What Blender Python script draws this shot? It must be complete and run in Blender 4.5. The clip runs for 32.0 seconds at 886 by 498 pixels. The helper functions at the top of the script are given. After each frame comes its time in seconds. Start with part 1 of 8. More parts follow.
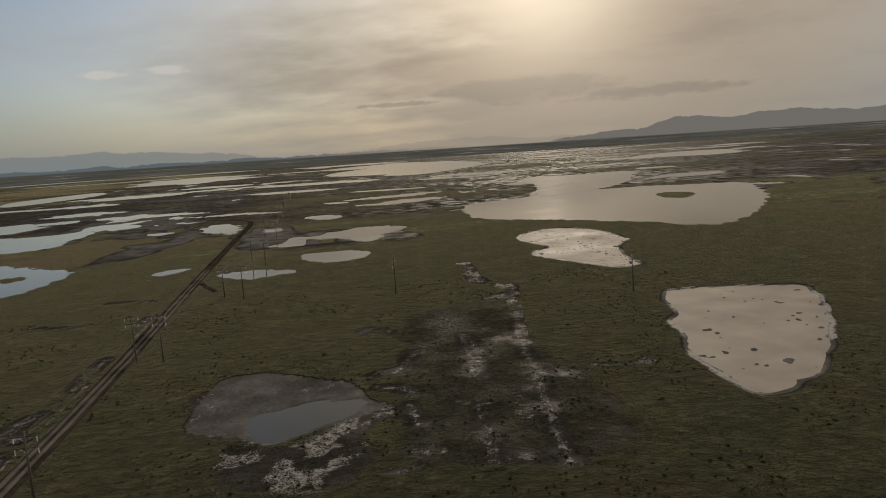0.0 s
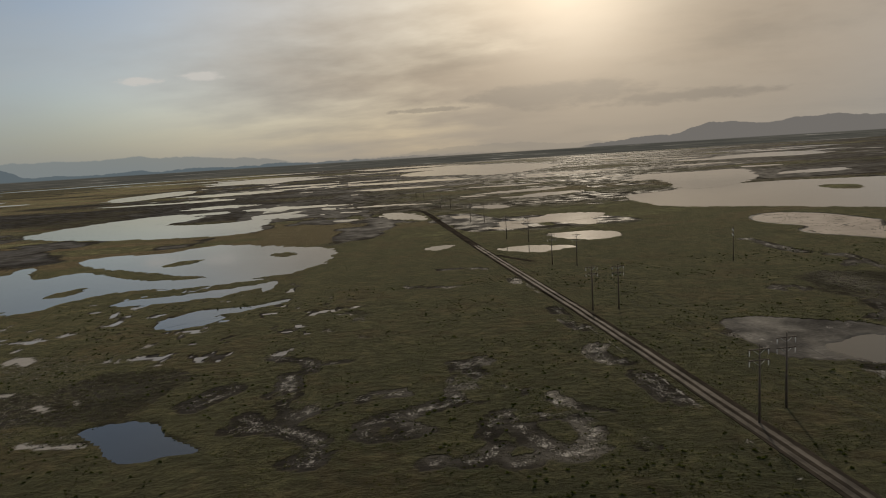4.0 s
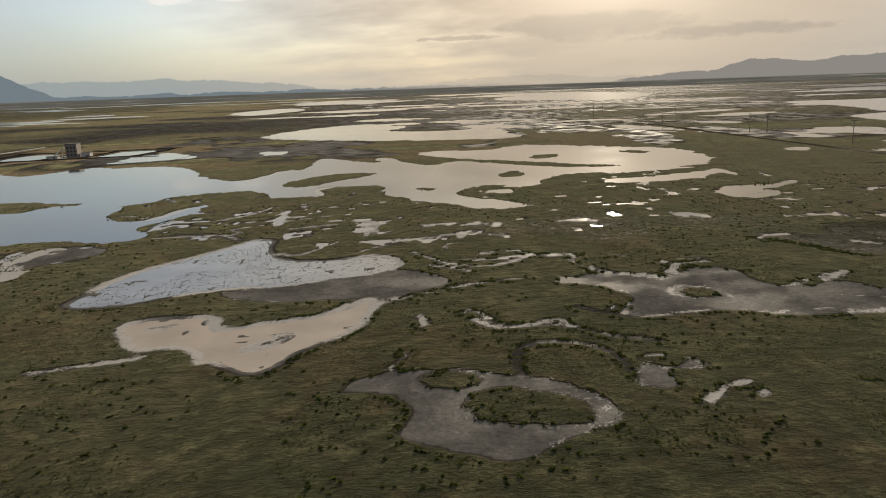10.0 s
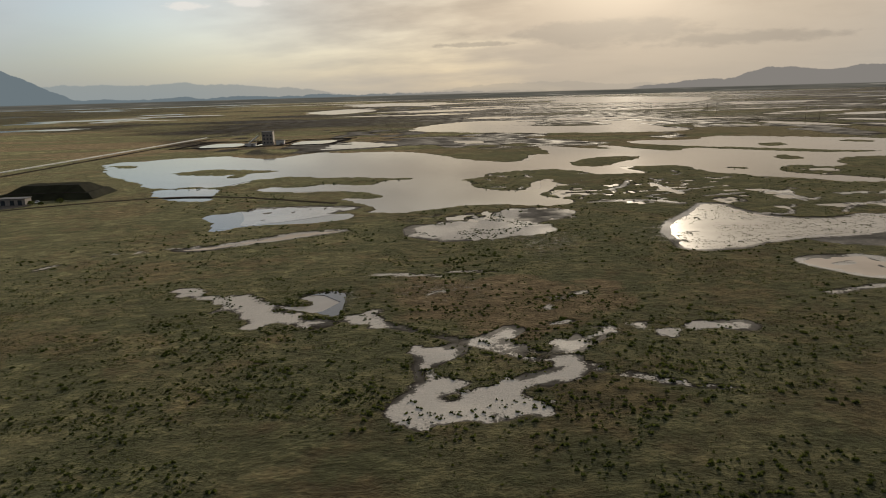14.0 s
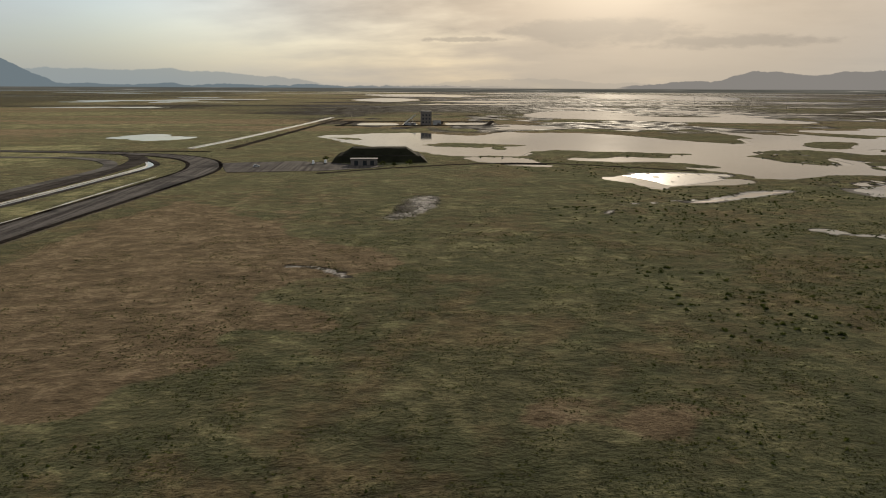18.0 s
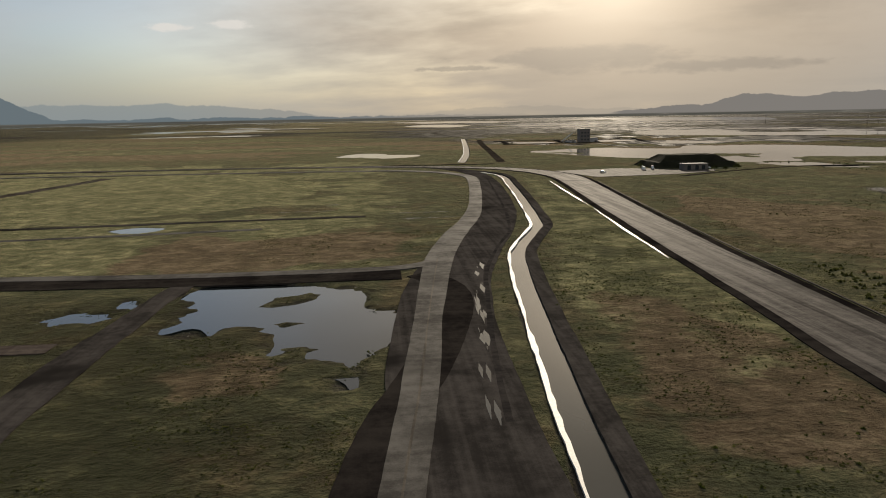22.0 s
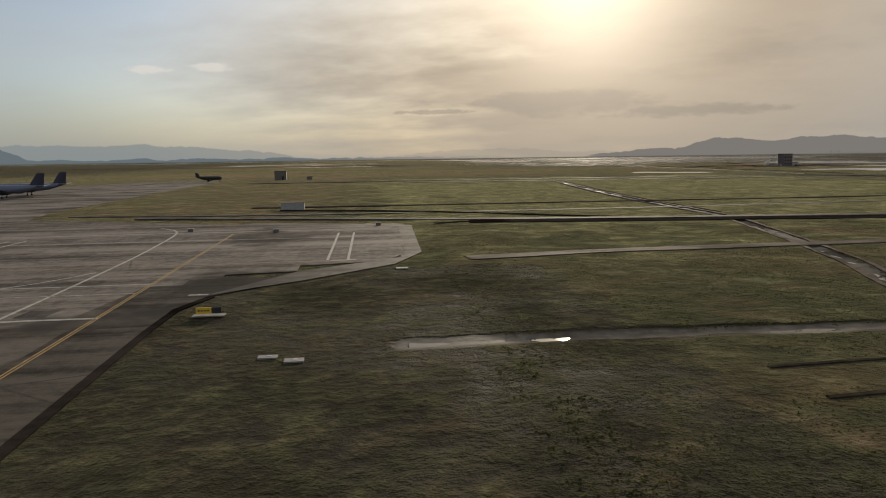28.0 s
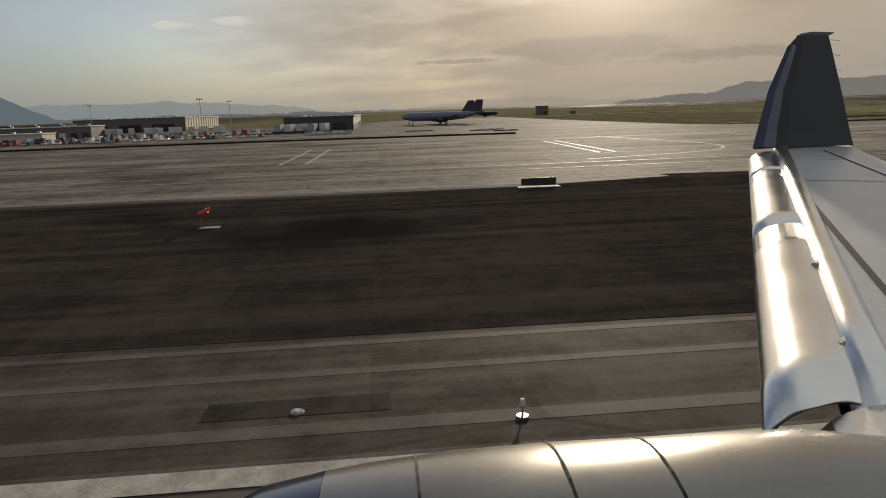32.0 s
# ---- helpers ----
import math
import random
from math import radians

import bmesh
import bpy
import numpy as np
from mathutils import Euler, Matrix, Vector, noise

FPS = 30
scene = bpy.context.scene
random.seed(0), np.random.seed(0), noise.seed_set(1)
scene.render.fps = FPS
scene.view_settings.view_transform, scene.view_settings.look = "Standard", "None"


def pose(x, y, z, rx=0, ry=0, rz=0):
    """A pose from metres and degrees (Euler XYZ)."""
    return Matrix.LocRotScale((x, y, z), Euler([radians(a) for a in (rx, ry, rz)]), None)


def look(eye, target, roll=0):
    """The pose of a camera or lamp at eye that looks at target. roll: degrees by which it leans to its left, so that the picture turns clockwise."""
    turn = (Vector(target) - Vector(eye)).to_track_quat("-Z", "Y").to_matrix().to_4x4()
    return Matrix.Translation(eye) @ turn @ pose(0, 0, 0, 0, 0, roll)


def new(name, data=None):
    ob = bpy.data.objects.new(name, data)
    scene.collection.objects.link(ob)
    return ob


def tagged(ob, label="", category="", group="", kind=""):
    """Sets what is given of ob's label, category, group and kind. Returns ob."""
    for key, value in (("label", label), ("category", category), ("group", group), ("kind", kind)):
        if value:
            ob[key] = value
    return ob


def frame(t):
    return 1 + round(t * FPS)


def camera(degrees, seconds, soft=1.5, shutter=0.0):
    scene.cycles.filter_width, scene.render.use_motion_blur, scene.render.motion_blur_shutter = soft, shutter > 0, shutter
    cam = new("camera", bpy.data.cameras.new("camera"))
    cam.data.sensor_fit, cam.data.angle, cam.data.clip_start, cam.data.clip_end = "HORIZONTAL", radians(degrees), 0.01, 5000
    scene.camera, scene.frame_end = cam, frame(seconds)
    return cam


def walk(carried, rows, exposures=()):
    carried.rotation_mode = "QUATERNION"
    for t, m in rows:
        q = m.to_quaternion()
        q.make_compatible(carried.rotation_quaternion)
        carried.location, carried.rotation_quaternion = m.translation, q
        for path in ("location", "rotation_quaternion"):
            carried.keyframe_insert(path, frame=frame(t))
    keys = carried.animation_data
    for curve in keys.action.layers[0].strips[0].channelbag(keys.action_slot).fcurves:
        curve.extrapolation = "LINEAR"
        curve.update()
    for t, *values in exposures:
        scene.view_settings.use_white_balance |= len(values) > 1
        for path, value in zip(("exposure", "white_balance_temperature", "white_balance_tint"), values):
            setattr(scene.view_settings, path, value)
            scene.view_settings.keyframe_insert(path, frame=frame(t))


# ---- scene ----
cam = camera(66.0, 32.0, 1.0)
PATH = [
    (0.0, pose(0.00, -0.00, 64.56, 81.57, 3.66, -10.02)),
    (0.5, pose(-18.60, 0.53, 63.92, 81.96, 3.97, -9.79)),
    (1.0, pose(-37.20, 1.06, 63.24, 82.97, 3.90, -9.36)),
    (1.5, pose(-55.80, 1.58, 62.51, 83.37, 3.76, -8.95)),
    (2.0, pose(-74.39, 2.10, 61.73, 82.99, 3.71, -8.79)),
    (2.5, pose(-92.97, 2.60, 60.92, 82.31, 3.82, -8.50)),
    (3.0, pose(-111.56, 3.09, 60.11, 82.27, 3.96, -7.93)),
    (3.5, pose(-130.16, 3.57, 59.29, 82.14, 3.67, -7.72)),
    (5.5, pose(-204.31, 5.38, 56.05, 82.33, 3.26, -7.22)),
    (6.0, pose(-222.69, 5.74, 55.15, 82.40, 3.08, -7.17)),
    (6.5, pose(-241.01, 6.05, 54.23, 82.57, 3.53, -7.35)),
    (7.0, pose(-259.31, 6.32, 53.27, 82.79, 3.43, -7.72)),
    (7.5, pose(-277.61, 6.55, 52.27, 82.55, 4.09, -7.32)),
    (8.0, pose(-295.92, 6.73, 51.23, 82.10, 4.03, -7.44)),
    (8.5, pose(-314.22, 6.86, 50.16, 79.37, 3.39, -6.89)),
    (9.0, pose(-332.48, 6.95, 49.11, 75.81, 2.83, -6.47)),
    (9.5, pose(-350.74, 6.97, 48.13, 75.39, 2.38, -5.70)),
    (10.0, pose(-369.02, 6.95, 47.18, 76.63, 1.94, -5.15)),
    (10.5, pose(-387.33, 6.87, 46.23, 78.38, 1.54, -5.57)),
    (11.0, pose(-405.71, 6.72, 45.29, 77.96, 1.42, -4.62)),
    (11.5, pose(-424.18, 6.52, 44.35, 77.90, 1.39, -4.00)),
    (12.0, pose(-442.71, 6.26, 43.38, 78.09, 1.11, -3.80)),
    (12.5, pose(-461.24, 5.95, 42.39, 78.33, 0.98, -4.00)),
    (13.0, pose(-479.75, 5.61, 41.40, 77.98, 1.04, -3.52)),
    (13.5, pose(-498.23, 5.24, 40.44, 77.72, 1.31, -3.62)),
    (14.0, pose(-516.70, 4.82, 39.50, 77.14, 1.53, -3.91)),
    (14.5, pose(-535.16, 4.37, 38.58, 76.40, 1.45, -3.97)),
    (16.5, pose(-608.88, 2.25, 34.97, 76.69, 0.25, -4.90)),
    (17.0, pose(-627.27, 1.65, 34.00, 76.75, -0.11, -4.42)),
    (17.5, pose(-645.64, 1.01, 33.00, 76.80, -0.36, -4.72)),
    (18.0, pose(-664.01, 0.35, 32.00, 76.67, -0.25, -4.88)),
    (18.5, pose(-682.39, -0.34, 31.02, 77.00, 0.02, -5.23)),
    (19.0, pose(-700.80, -1.02, 30.06, 77.57, 0.50, -5.00)),
    (19.5, pose(-719.26, -1.66, 29.17, 78.07, 0.40, -5.04)),
    (20.0, pose(-737.76, -2.24, 28.36, 78.28, 0.47, -5.30)),
    (20.5, pose(-756.27, -2.73, 27.61, 78.33, 0.54, -5.55)),
    (21.0, pose(-774.81, -3.14, 26.90, 78.47, 1.12, -5.54)),
    (21.5, pose(-793.37, -3.45, 26.19, 78.56, 0.94, -5.20)),
    (22.0, pose(-811.95, -3.68, 25.40, 78.97, 1.02, -5.38)),
    (22.5, pose(-830.55, -3.87, 24.47, 79.86, 0.63, -5.43)),
    (23.0, pose(-849.14, -4.02, 23.41, 80.59, 0.33, -5.08)),
    (23.5, pose(-867.71, -4.16, 22.29, 80.44, 0.29, -4.96)),
    (24.0, pose(-886.22, -4.29, 21.13, 79.50, 0.51, -4.70)),
    (24.5, pose(-904.62, -4.42, 19.96, 78.34, 0.61, -4.77)),
    (25.0, pose(-922.94, -4.53, 18.79, 77.68, 0.68, -4.94)),
    (25.5, pose(-941.26, -4.61, 17.62, 77.86, 0.99, -5.11)),
    (26.0, pose(-959.60, -4.65, 16.47, 78.68, 1.46, -4.73)),
    (26.5, pose(-977.96, -4.62, 15.35, 79.19, 1.49, -5.00)),
    (28.5, pose(-1051.62, -3.90, 11.22, 82.85, 0.65, -7.45)),
    (29.0, pose(-1070.19, -3.35, 10.36, 82.47, 0.99, -4.88)),
    (29.5, pose(-1088.68, -2.87, 9.63, 80.58, 1.48, -4.77)),
    (30.0, pose(-1107.22, -2.34, 8.90, 78.77, 1.82, -5.08)),
    (30.5, pose(-1125.75, -1.78, 8.14, 78.78, 1.98, -4.86)),
    (31.0, pose(-1144.30, -0.60, 7.22, 80.01, 2.24, -5.36)),
    (31.5, pose(-1162.78, -0.60, 6.44, 79.72, 2.01, -4.75)),
    (32.0, pose(-1181.32, -0.00, 5.60, 78.42, 1.97, -5.18)),
]
EXPOSURES = [(0.0, -0.33), (1.0, -0.22), (2.0, -0.45), (3.2, -0.28), (5.5, -0.28), (7.0, -0.25), (8.0, -0.15), (9.0, 0.15), (10.0, 0.42), (11.0, 0.3), (13.0, 0.22), (19.0, 0.32), (20.5, 0.2), (21.0, 0.1), (22.2, 0.1), (23.0, -0.15), (24.2, -0.18), (25.0, 0.36), (26.2, 0.36), (27.5, 0.25), (28.5, -0.2), (30.0, -0.35), (31.0, -0.12), (32.0, -0.12)]
walk(cam, PATH, EXPOSURES)

# ---- world, sun ----
SUN_AZ, SUN_EL = radians(18.5), radians(15.5)
SUN_DIR = Vector((math.sin(SUN_AZ) * math.cos(SUN_EL), math.cos(SUN_AZ) * math.cos(SUN_EL), math.sin(SUN_EL)))


class Nodes:
    """Short hand for building node trees."""

    def __init__(self, tree):
        self.t = tree

    def add(self, kind, **sets):
        n = self.t.nodes.new(kind)
        for k, v in sets.items():
            if k == "op":
                n.operation = v
            elif k == "blend":
                n.blend_type = v
            elif k == "dtype":
                n.data_type = v
            elif k == "interp":
                n.interpolation_type = v
        return n

    def put(self, socket, v):
        if isinstance(v, bpy.types.NodeSocket):
            self.t.links.new(v, socket)
        elif isinstance(v, (tuple, list)) and len(v) == 3 and socket.type == "RGBA":
            socket.default_value = (*v, 1.0)
        else:
            socket.default_value = v

    def math(self, op, a, b=0.0, c=None, clamp=False):
        n = self.add("ShaderNodeMath", op=op)
        n.use_clamp = clamp
        self.put(n.inputs[0], a)
        self.put(n.inputs[1], b)
        if c is not None:
            self.put(n.inputs[2], c)
        return n.outputs[0]

    def mix(self, f, a, b, blend="MIX"):
        n = self.add("ShaderNodeMix", dtype="RGBA", blend=blend)
        self.put(n.inputs[0], f)
        self.put(n.inputs[6], a)
        self.put(n.inputs[7], b)
        return n.outputs[2]

    def step(self, v, lo, hi):
        n = self.add("ShaderNodeMapRange", interp="SMOOTHSTEP")
        self.put(n.inputs[0], v)
        n.inputs[1].default_value, n.inputs[2].default_value = lo, hi
        return n.outputs[0]

    def noise(self, vec, scale, detail=4.0, rough=0.55, out=0):
        n = self.add("ShaderNodeTexNoise")
        if vec is not None:
            self.put(n.inputs["Vector"], vec)
        n.inputs["Scale"].default_value, n.inputs["Detail"].default_value, n.inputs["Roughness"].default_value = scale, detail, rough
        return n.outputs[out]

    def ramp(self, f, stops, mode="LINEAR"):
        n = self.add("ShaderNodeValToRGB")
        n.color_ramp.interpolation = mode
        els = n.color_ramp.elements
        while len(els) < len(stops):
            els.new(0.5)
        for e, (p, c) in zip(els, stops):
            e.position = p
            e.color = (*c, 1.0) if isinstance(c, (tuple, list)) else (c, c, c, 1.0)
        self.put(n.inputs[0], f)
        return n.outputs[0]

    def scaled(self, vec, s):
        n = self.add("ShaderNodeMapping")
        self.put(n.inputs[0], vec)
        n.inputs["Scale"].default_value = s
        return n.outputs[0]


world = bpy.data.worlds.new("sky")
scene.world = world
world.use_nodes = True
world.node_tree.nodes.clear()
W = Nodes(world.node_tree)
tc = W.add("ShaderNodeTexCoord")
D = tc.outputs["Generated"]
sp = W.add("ShaderNodeSeparateXYZ")
W.put(sp.inputs[0], D)
dx, dy, dz = sp.outputs
sky = W.add("ShaderNodeTexSky")
sky.sky_type = "NISHITA"
sky.sun_disc = False
sky.sun_elevation, sky.sun_rotation = SUN_EL, SUN_AZ
sky.air_density, sky.dust_density = 1.0, 2.0
# how near a direction is to the sun
dot = W.add("ShaderNodeVectorMath", op="DOT_PRODUCT")
W.put(dot.inputs[0], D)
dot.inputs[1].default_value = SUN_DIR
near_sun = dot.outputs["Value"]
glow = W.math("POWER", W.math("MAXIMUM", near_sun, 0.0), 110.0)
halo = W.math("POWER", W.math("MAXIMUM", near_sun, 0.0), 14.0)
# thin cloud sheets, seen in perspective on a flat layer
up = W.math("ADD", W.math("MAXIMUM", dz, 0.0), 0.15)
cmb = W.add("ShaderNodeCombineXYZ")
W.put(cmb.inputs[0], W.math("DIVIDE", dx, up))
W.put(cmb.inputs[1], W.math("DIVIDE", dy, up))
turned = W.add("ShaderNodeVectorRotate")
turned.rotation_type = "Z_AXIS"
W.put(turned.inputs["Vector"], cmb.outputs[0])
turned.inputs["Angle"].default_value = radians(24)
layer = turned.outputs[0]
n_big = W.noise(W.scaled(layer, (0.42, 0.46, 1.0)), 0.75, 5.0, 0.5)
n_streak = W.noise(W.scaled(layer, (0.70, 0.85, 1.0)), 0.95, 6.0, 0.58)
az = W.math("ARCTAN2", dx, dy)
side = W.step(az, -0.45, 0.35)
cover = W.step(W.math("ADD", W.math("ADD", W.math("MULTIPLY", n_big, 0.75), W.math("ADD", 0.09, W.math("MULTIPLY", n_streak, 0.27))), W.math("MULTIPLY", side, 0.30)), 0.46, 0.86)
warm = W.step(near_sun, 0.77, 0.985)
cloud_lit = W.mix(warm, (0.66, 0.68, 0.68), (0.62, 0.51, 0.395))
cloud_dark = W.mix(warm, (0.56, 0.595, 0.61), (0.50, 0.42, 0.335))
shade = W.step(n_streak, 0.43, 0.66)
cloud = W.mix(shade, cloud_lit, cloud_dark)
soft = W.noise(W.scaled(D, (1.0, 1.0, 2.6)), 5.5, 8.0, 0.6)
cloud = W.mix(W.math("MULTIPLY", W.step(soft, 0.40, 0.66), 0.50), cloud, W.mix(warm, (0.70, 0.70, 0.69), (0.68, 0.575, 0.455)))
wisp = W.step(W.noise(W.scaled(layer, (0.45, 1.0, 1.0)), 1.3, 9.0, 0.66), 0.48, 0.68)
cloud = W.mix(W.math("MULTIPLY", wisp, 0.16), cloud, W.mix(warm, (0.70, 0.70, 0.68), (0.70, 0.585, 0.46)))
sky_s = W.mix(1.0, sky.outputs[0], (0.092, 0.108, 0.134), "MULTIPLY")
air = W.mix(cover, sky_s, cloud)
haze = W.mix(warm, (0.43, 0.465, 0.47), (0.50, 0.43, 0.35))
air = W.mix(W.math("MULTIPLY", W.math("SUBTRACT", 1.0, W.step(dz, -0.01, 0.13)), 0.75), air, haze)
# small separate clouds
def puff(a0, e0, wa, we, n_scale):
    u = W.math("DIVIDE", W.math("SUBTRACT", az, radians(a0)), radians(wa))
    v = W.math("DIVIDE", W.math("SUBTRACT", dz, math.sin(radians(e0))), radians(we))
    r = W.math("SQRT", W.math("ADD", W.math("MULTIPLY", u, u), W.math("MULTIPLY", v, v)))
    nn = W.noise(W.scaled(D, (1.0, 1.0, 3.0)), n_scale, 5.0, 0.6)
    return W.step(W.math("SUBTRACT", W.math("ADD", 1.0, W.math("MULTIPLY", W.math("SUBTRACT", nn, 0.5), 1.8)), r), 0.0, 0.6)
white_puff = W.math("MAXIMUM", puff(-15.6, 6.9, 1.9, 0.36, 34.0), puff(-11.3, 7.2, 2.2, 0.42, 30.0))
air = W.mix(W.math("MULTIPLY", white_puff, 0.74), air, (0.98, 0.93, 0.86))
band = W.math("MAXIMUM", W.math("MAXIMUM", puff(17.0, 4.3, 10.0, 1.1, 17.0), puff(13.5, 4.85, 3.2, 0.42, 40.0)), W.math("MAXIMUM", puff(6.5, 3.75, 3.6, 0.25, 40.0), puff(27.0, 3.4, 9.0, 0.6, 26.0)))
air = W.mix(W.math("MULTIPLY", band, 0.62), air, (0.37, 0.325, 0.28))
glow_c = W.add("ShaderNodeMix", dtype="RGBA", blend="ADD")
glow_c.inputs[0].default_value = 1.0
W.put(glow_c.inputs[6], air)
W.put(glow_c.inputs[7], W.mix(1.0, W.mix(glow, (0, 0, 0), (1.45, 1.22, 0.92)), W.mix(W.math("MULTIPLY", halo, W.math("ADD", 0.5, n_big)), (0, 0, 0), (0.13, 0.10, 0.055)), "ADD"))
air = glow_c.outputs[2]
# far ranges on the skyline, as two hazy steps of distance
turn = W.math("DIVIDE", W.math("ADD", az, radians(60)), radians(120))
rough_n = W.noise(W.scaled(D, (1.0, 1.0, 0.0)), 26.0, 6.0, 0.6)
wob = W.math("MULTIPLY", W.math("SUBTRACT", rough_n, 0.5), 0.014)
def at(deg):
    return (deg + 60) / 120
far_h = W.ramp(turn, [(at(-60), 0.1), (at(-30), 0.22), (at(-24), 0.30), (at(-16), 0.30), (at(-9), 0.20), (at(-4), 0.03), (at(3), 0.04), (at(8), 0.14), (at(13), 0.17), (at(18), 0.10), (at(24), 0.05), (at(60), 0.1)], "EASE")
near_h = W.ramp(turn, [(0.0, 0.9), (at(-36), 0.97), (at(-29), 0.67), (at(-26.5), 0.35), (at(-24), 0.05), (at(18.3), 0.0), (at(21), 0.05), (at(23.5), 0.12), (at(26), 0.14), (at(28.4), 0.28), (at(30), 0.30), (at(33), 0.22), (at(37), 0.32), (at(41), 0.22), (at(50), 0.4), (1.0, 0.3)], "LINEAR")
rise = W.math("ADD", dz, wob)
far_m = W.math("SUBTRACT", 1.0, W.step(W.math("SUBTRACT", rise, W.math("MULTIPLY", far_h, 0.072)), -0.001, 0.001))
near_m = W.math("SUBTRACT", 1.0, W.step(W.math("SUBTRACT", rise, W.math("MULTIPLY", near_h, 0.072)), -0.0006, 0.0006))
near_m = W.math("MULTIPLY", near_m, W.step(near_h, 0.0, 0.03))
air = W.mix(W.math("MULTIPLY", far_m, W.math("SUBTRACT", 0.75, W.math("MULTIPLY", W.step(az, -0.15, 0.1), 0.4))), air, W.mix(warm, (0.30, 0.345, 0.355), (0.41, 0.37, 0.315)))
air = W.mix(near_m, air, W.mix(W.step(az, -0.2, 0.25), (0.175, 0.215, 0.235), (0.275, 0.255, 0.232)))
below = W.math("SUBTRACT", 1.0, W.step(dz, -0.0022, -0.0002))
# the plain beyond, in thin bands of fields and far water
bands = W.noise(W.scaled(D, (14.0, 14.0, 900.0)), 1.0, 4.0, 0.6)
plain_c = W.ramp(bands, [(0.30, (0.075, 0.075, 0.066)), (0.52, (0.115, 0.110, 0.092)), (0.64, (0.16, 0.15, 0.125)), (0.70, (0.36, 0.33, 0.28))])
air = W.mix(below, air, plain_c)
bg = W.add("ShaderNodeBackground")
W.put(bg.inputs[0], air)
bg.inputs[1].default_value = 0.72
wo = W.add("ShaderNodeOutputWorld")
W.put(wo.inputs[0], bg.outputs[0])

sun = new("sun", bpy.data.lights.new("sun", "SUN"))
sun.data.energy, sun.data.angle, sun.data.color = 3.6, radians(2.5), (1.0, 0.86, 0.66)
sun.matrix_world = look(SUN_DIR * 100, (0, 0, 0))
sun.location = (0, 0, 80)

# ---- materials ----
def material(name):
    m = bpy.data.materials.new(name)
    m.use_nodes = True
    m.node_tree.nodes.clear()
    k = Nodes(m.node_tree)
    b = k.add("ShaderNodeBsdfPrincipled")
    o = k.add("ShaderNodeOutputMaterial")
    m.node_tree.links.new(b.outputs[0], o.inputs[0])
    return m, k, b


def bumped(k, b, height, strength, dist=0.05):
    n = k.add("ShaderNodeBump")
    n.inputs["Strength"].default_value, n.inputs["Distance"].default_value = strength, dist
    k.put(n.inputs["Height"], height)
    k.put(b.inputs["Normal"], n.outputs[0])


def where(k):
    return k.add("ShaderNodeNewGeometry").outputs["Position"]


def plain(name, colour, rough=0.6, metal=0.0, vary=0.25, scale=3.0, bump=0.1, coat=0.0):
    """Paint, metal or wood with grain and wear at two scales."""
    m, k, b = material(name)
    p = k.add("ShaderNodeTexCoord").outputs["Object"]
    n1, n2 = k.noise(p, scale, 5.0), k.noise(p, scale * 9.0, 3.0)
    f = k.math("ADD", k.math("MULTIPLY", n1, 0.65), k.math("MULTIPLY", n2, 0.35))
    dark = tuple(c * (1 - vary) for c in colour)
    light = tuple(min(1.0, c * (1 + vary)) for c in colour)
    k.put(b.inputs["Base Color"], k.mix(k.step(f, 0.3, 0.7), dark, light))
    k.put(b.inputs["Roughness"], k.math("ADD", rough - 0.08, k.math("MULTIPLY", n1, 0.16), clamp=True))
    b.inputs["Metallic"].default_value = metal
    b.inputs["Coat Weight"].default_value = coat
    if bump:
        bumped(k, b, f, bump, 0.02)
    return m


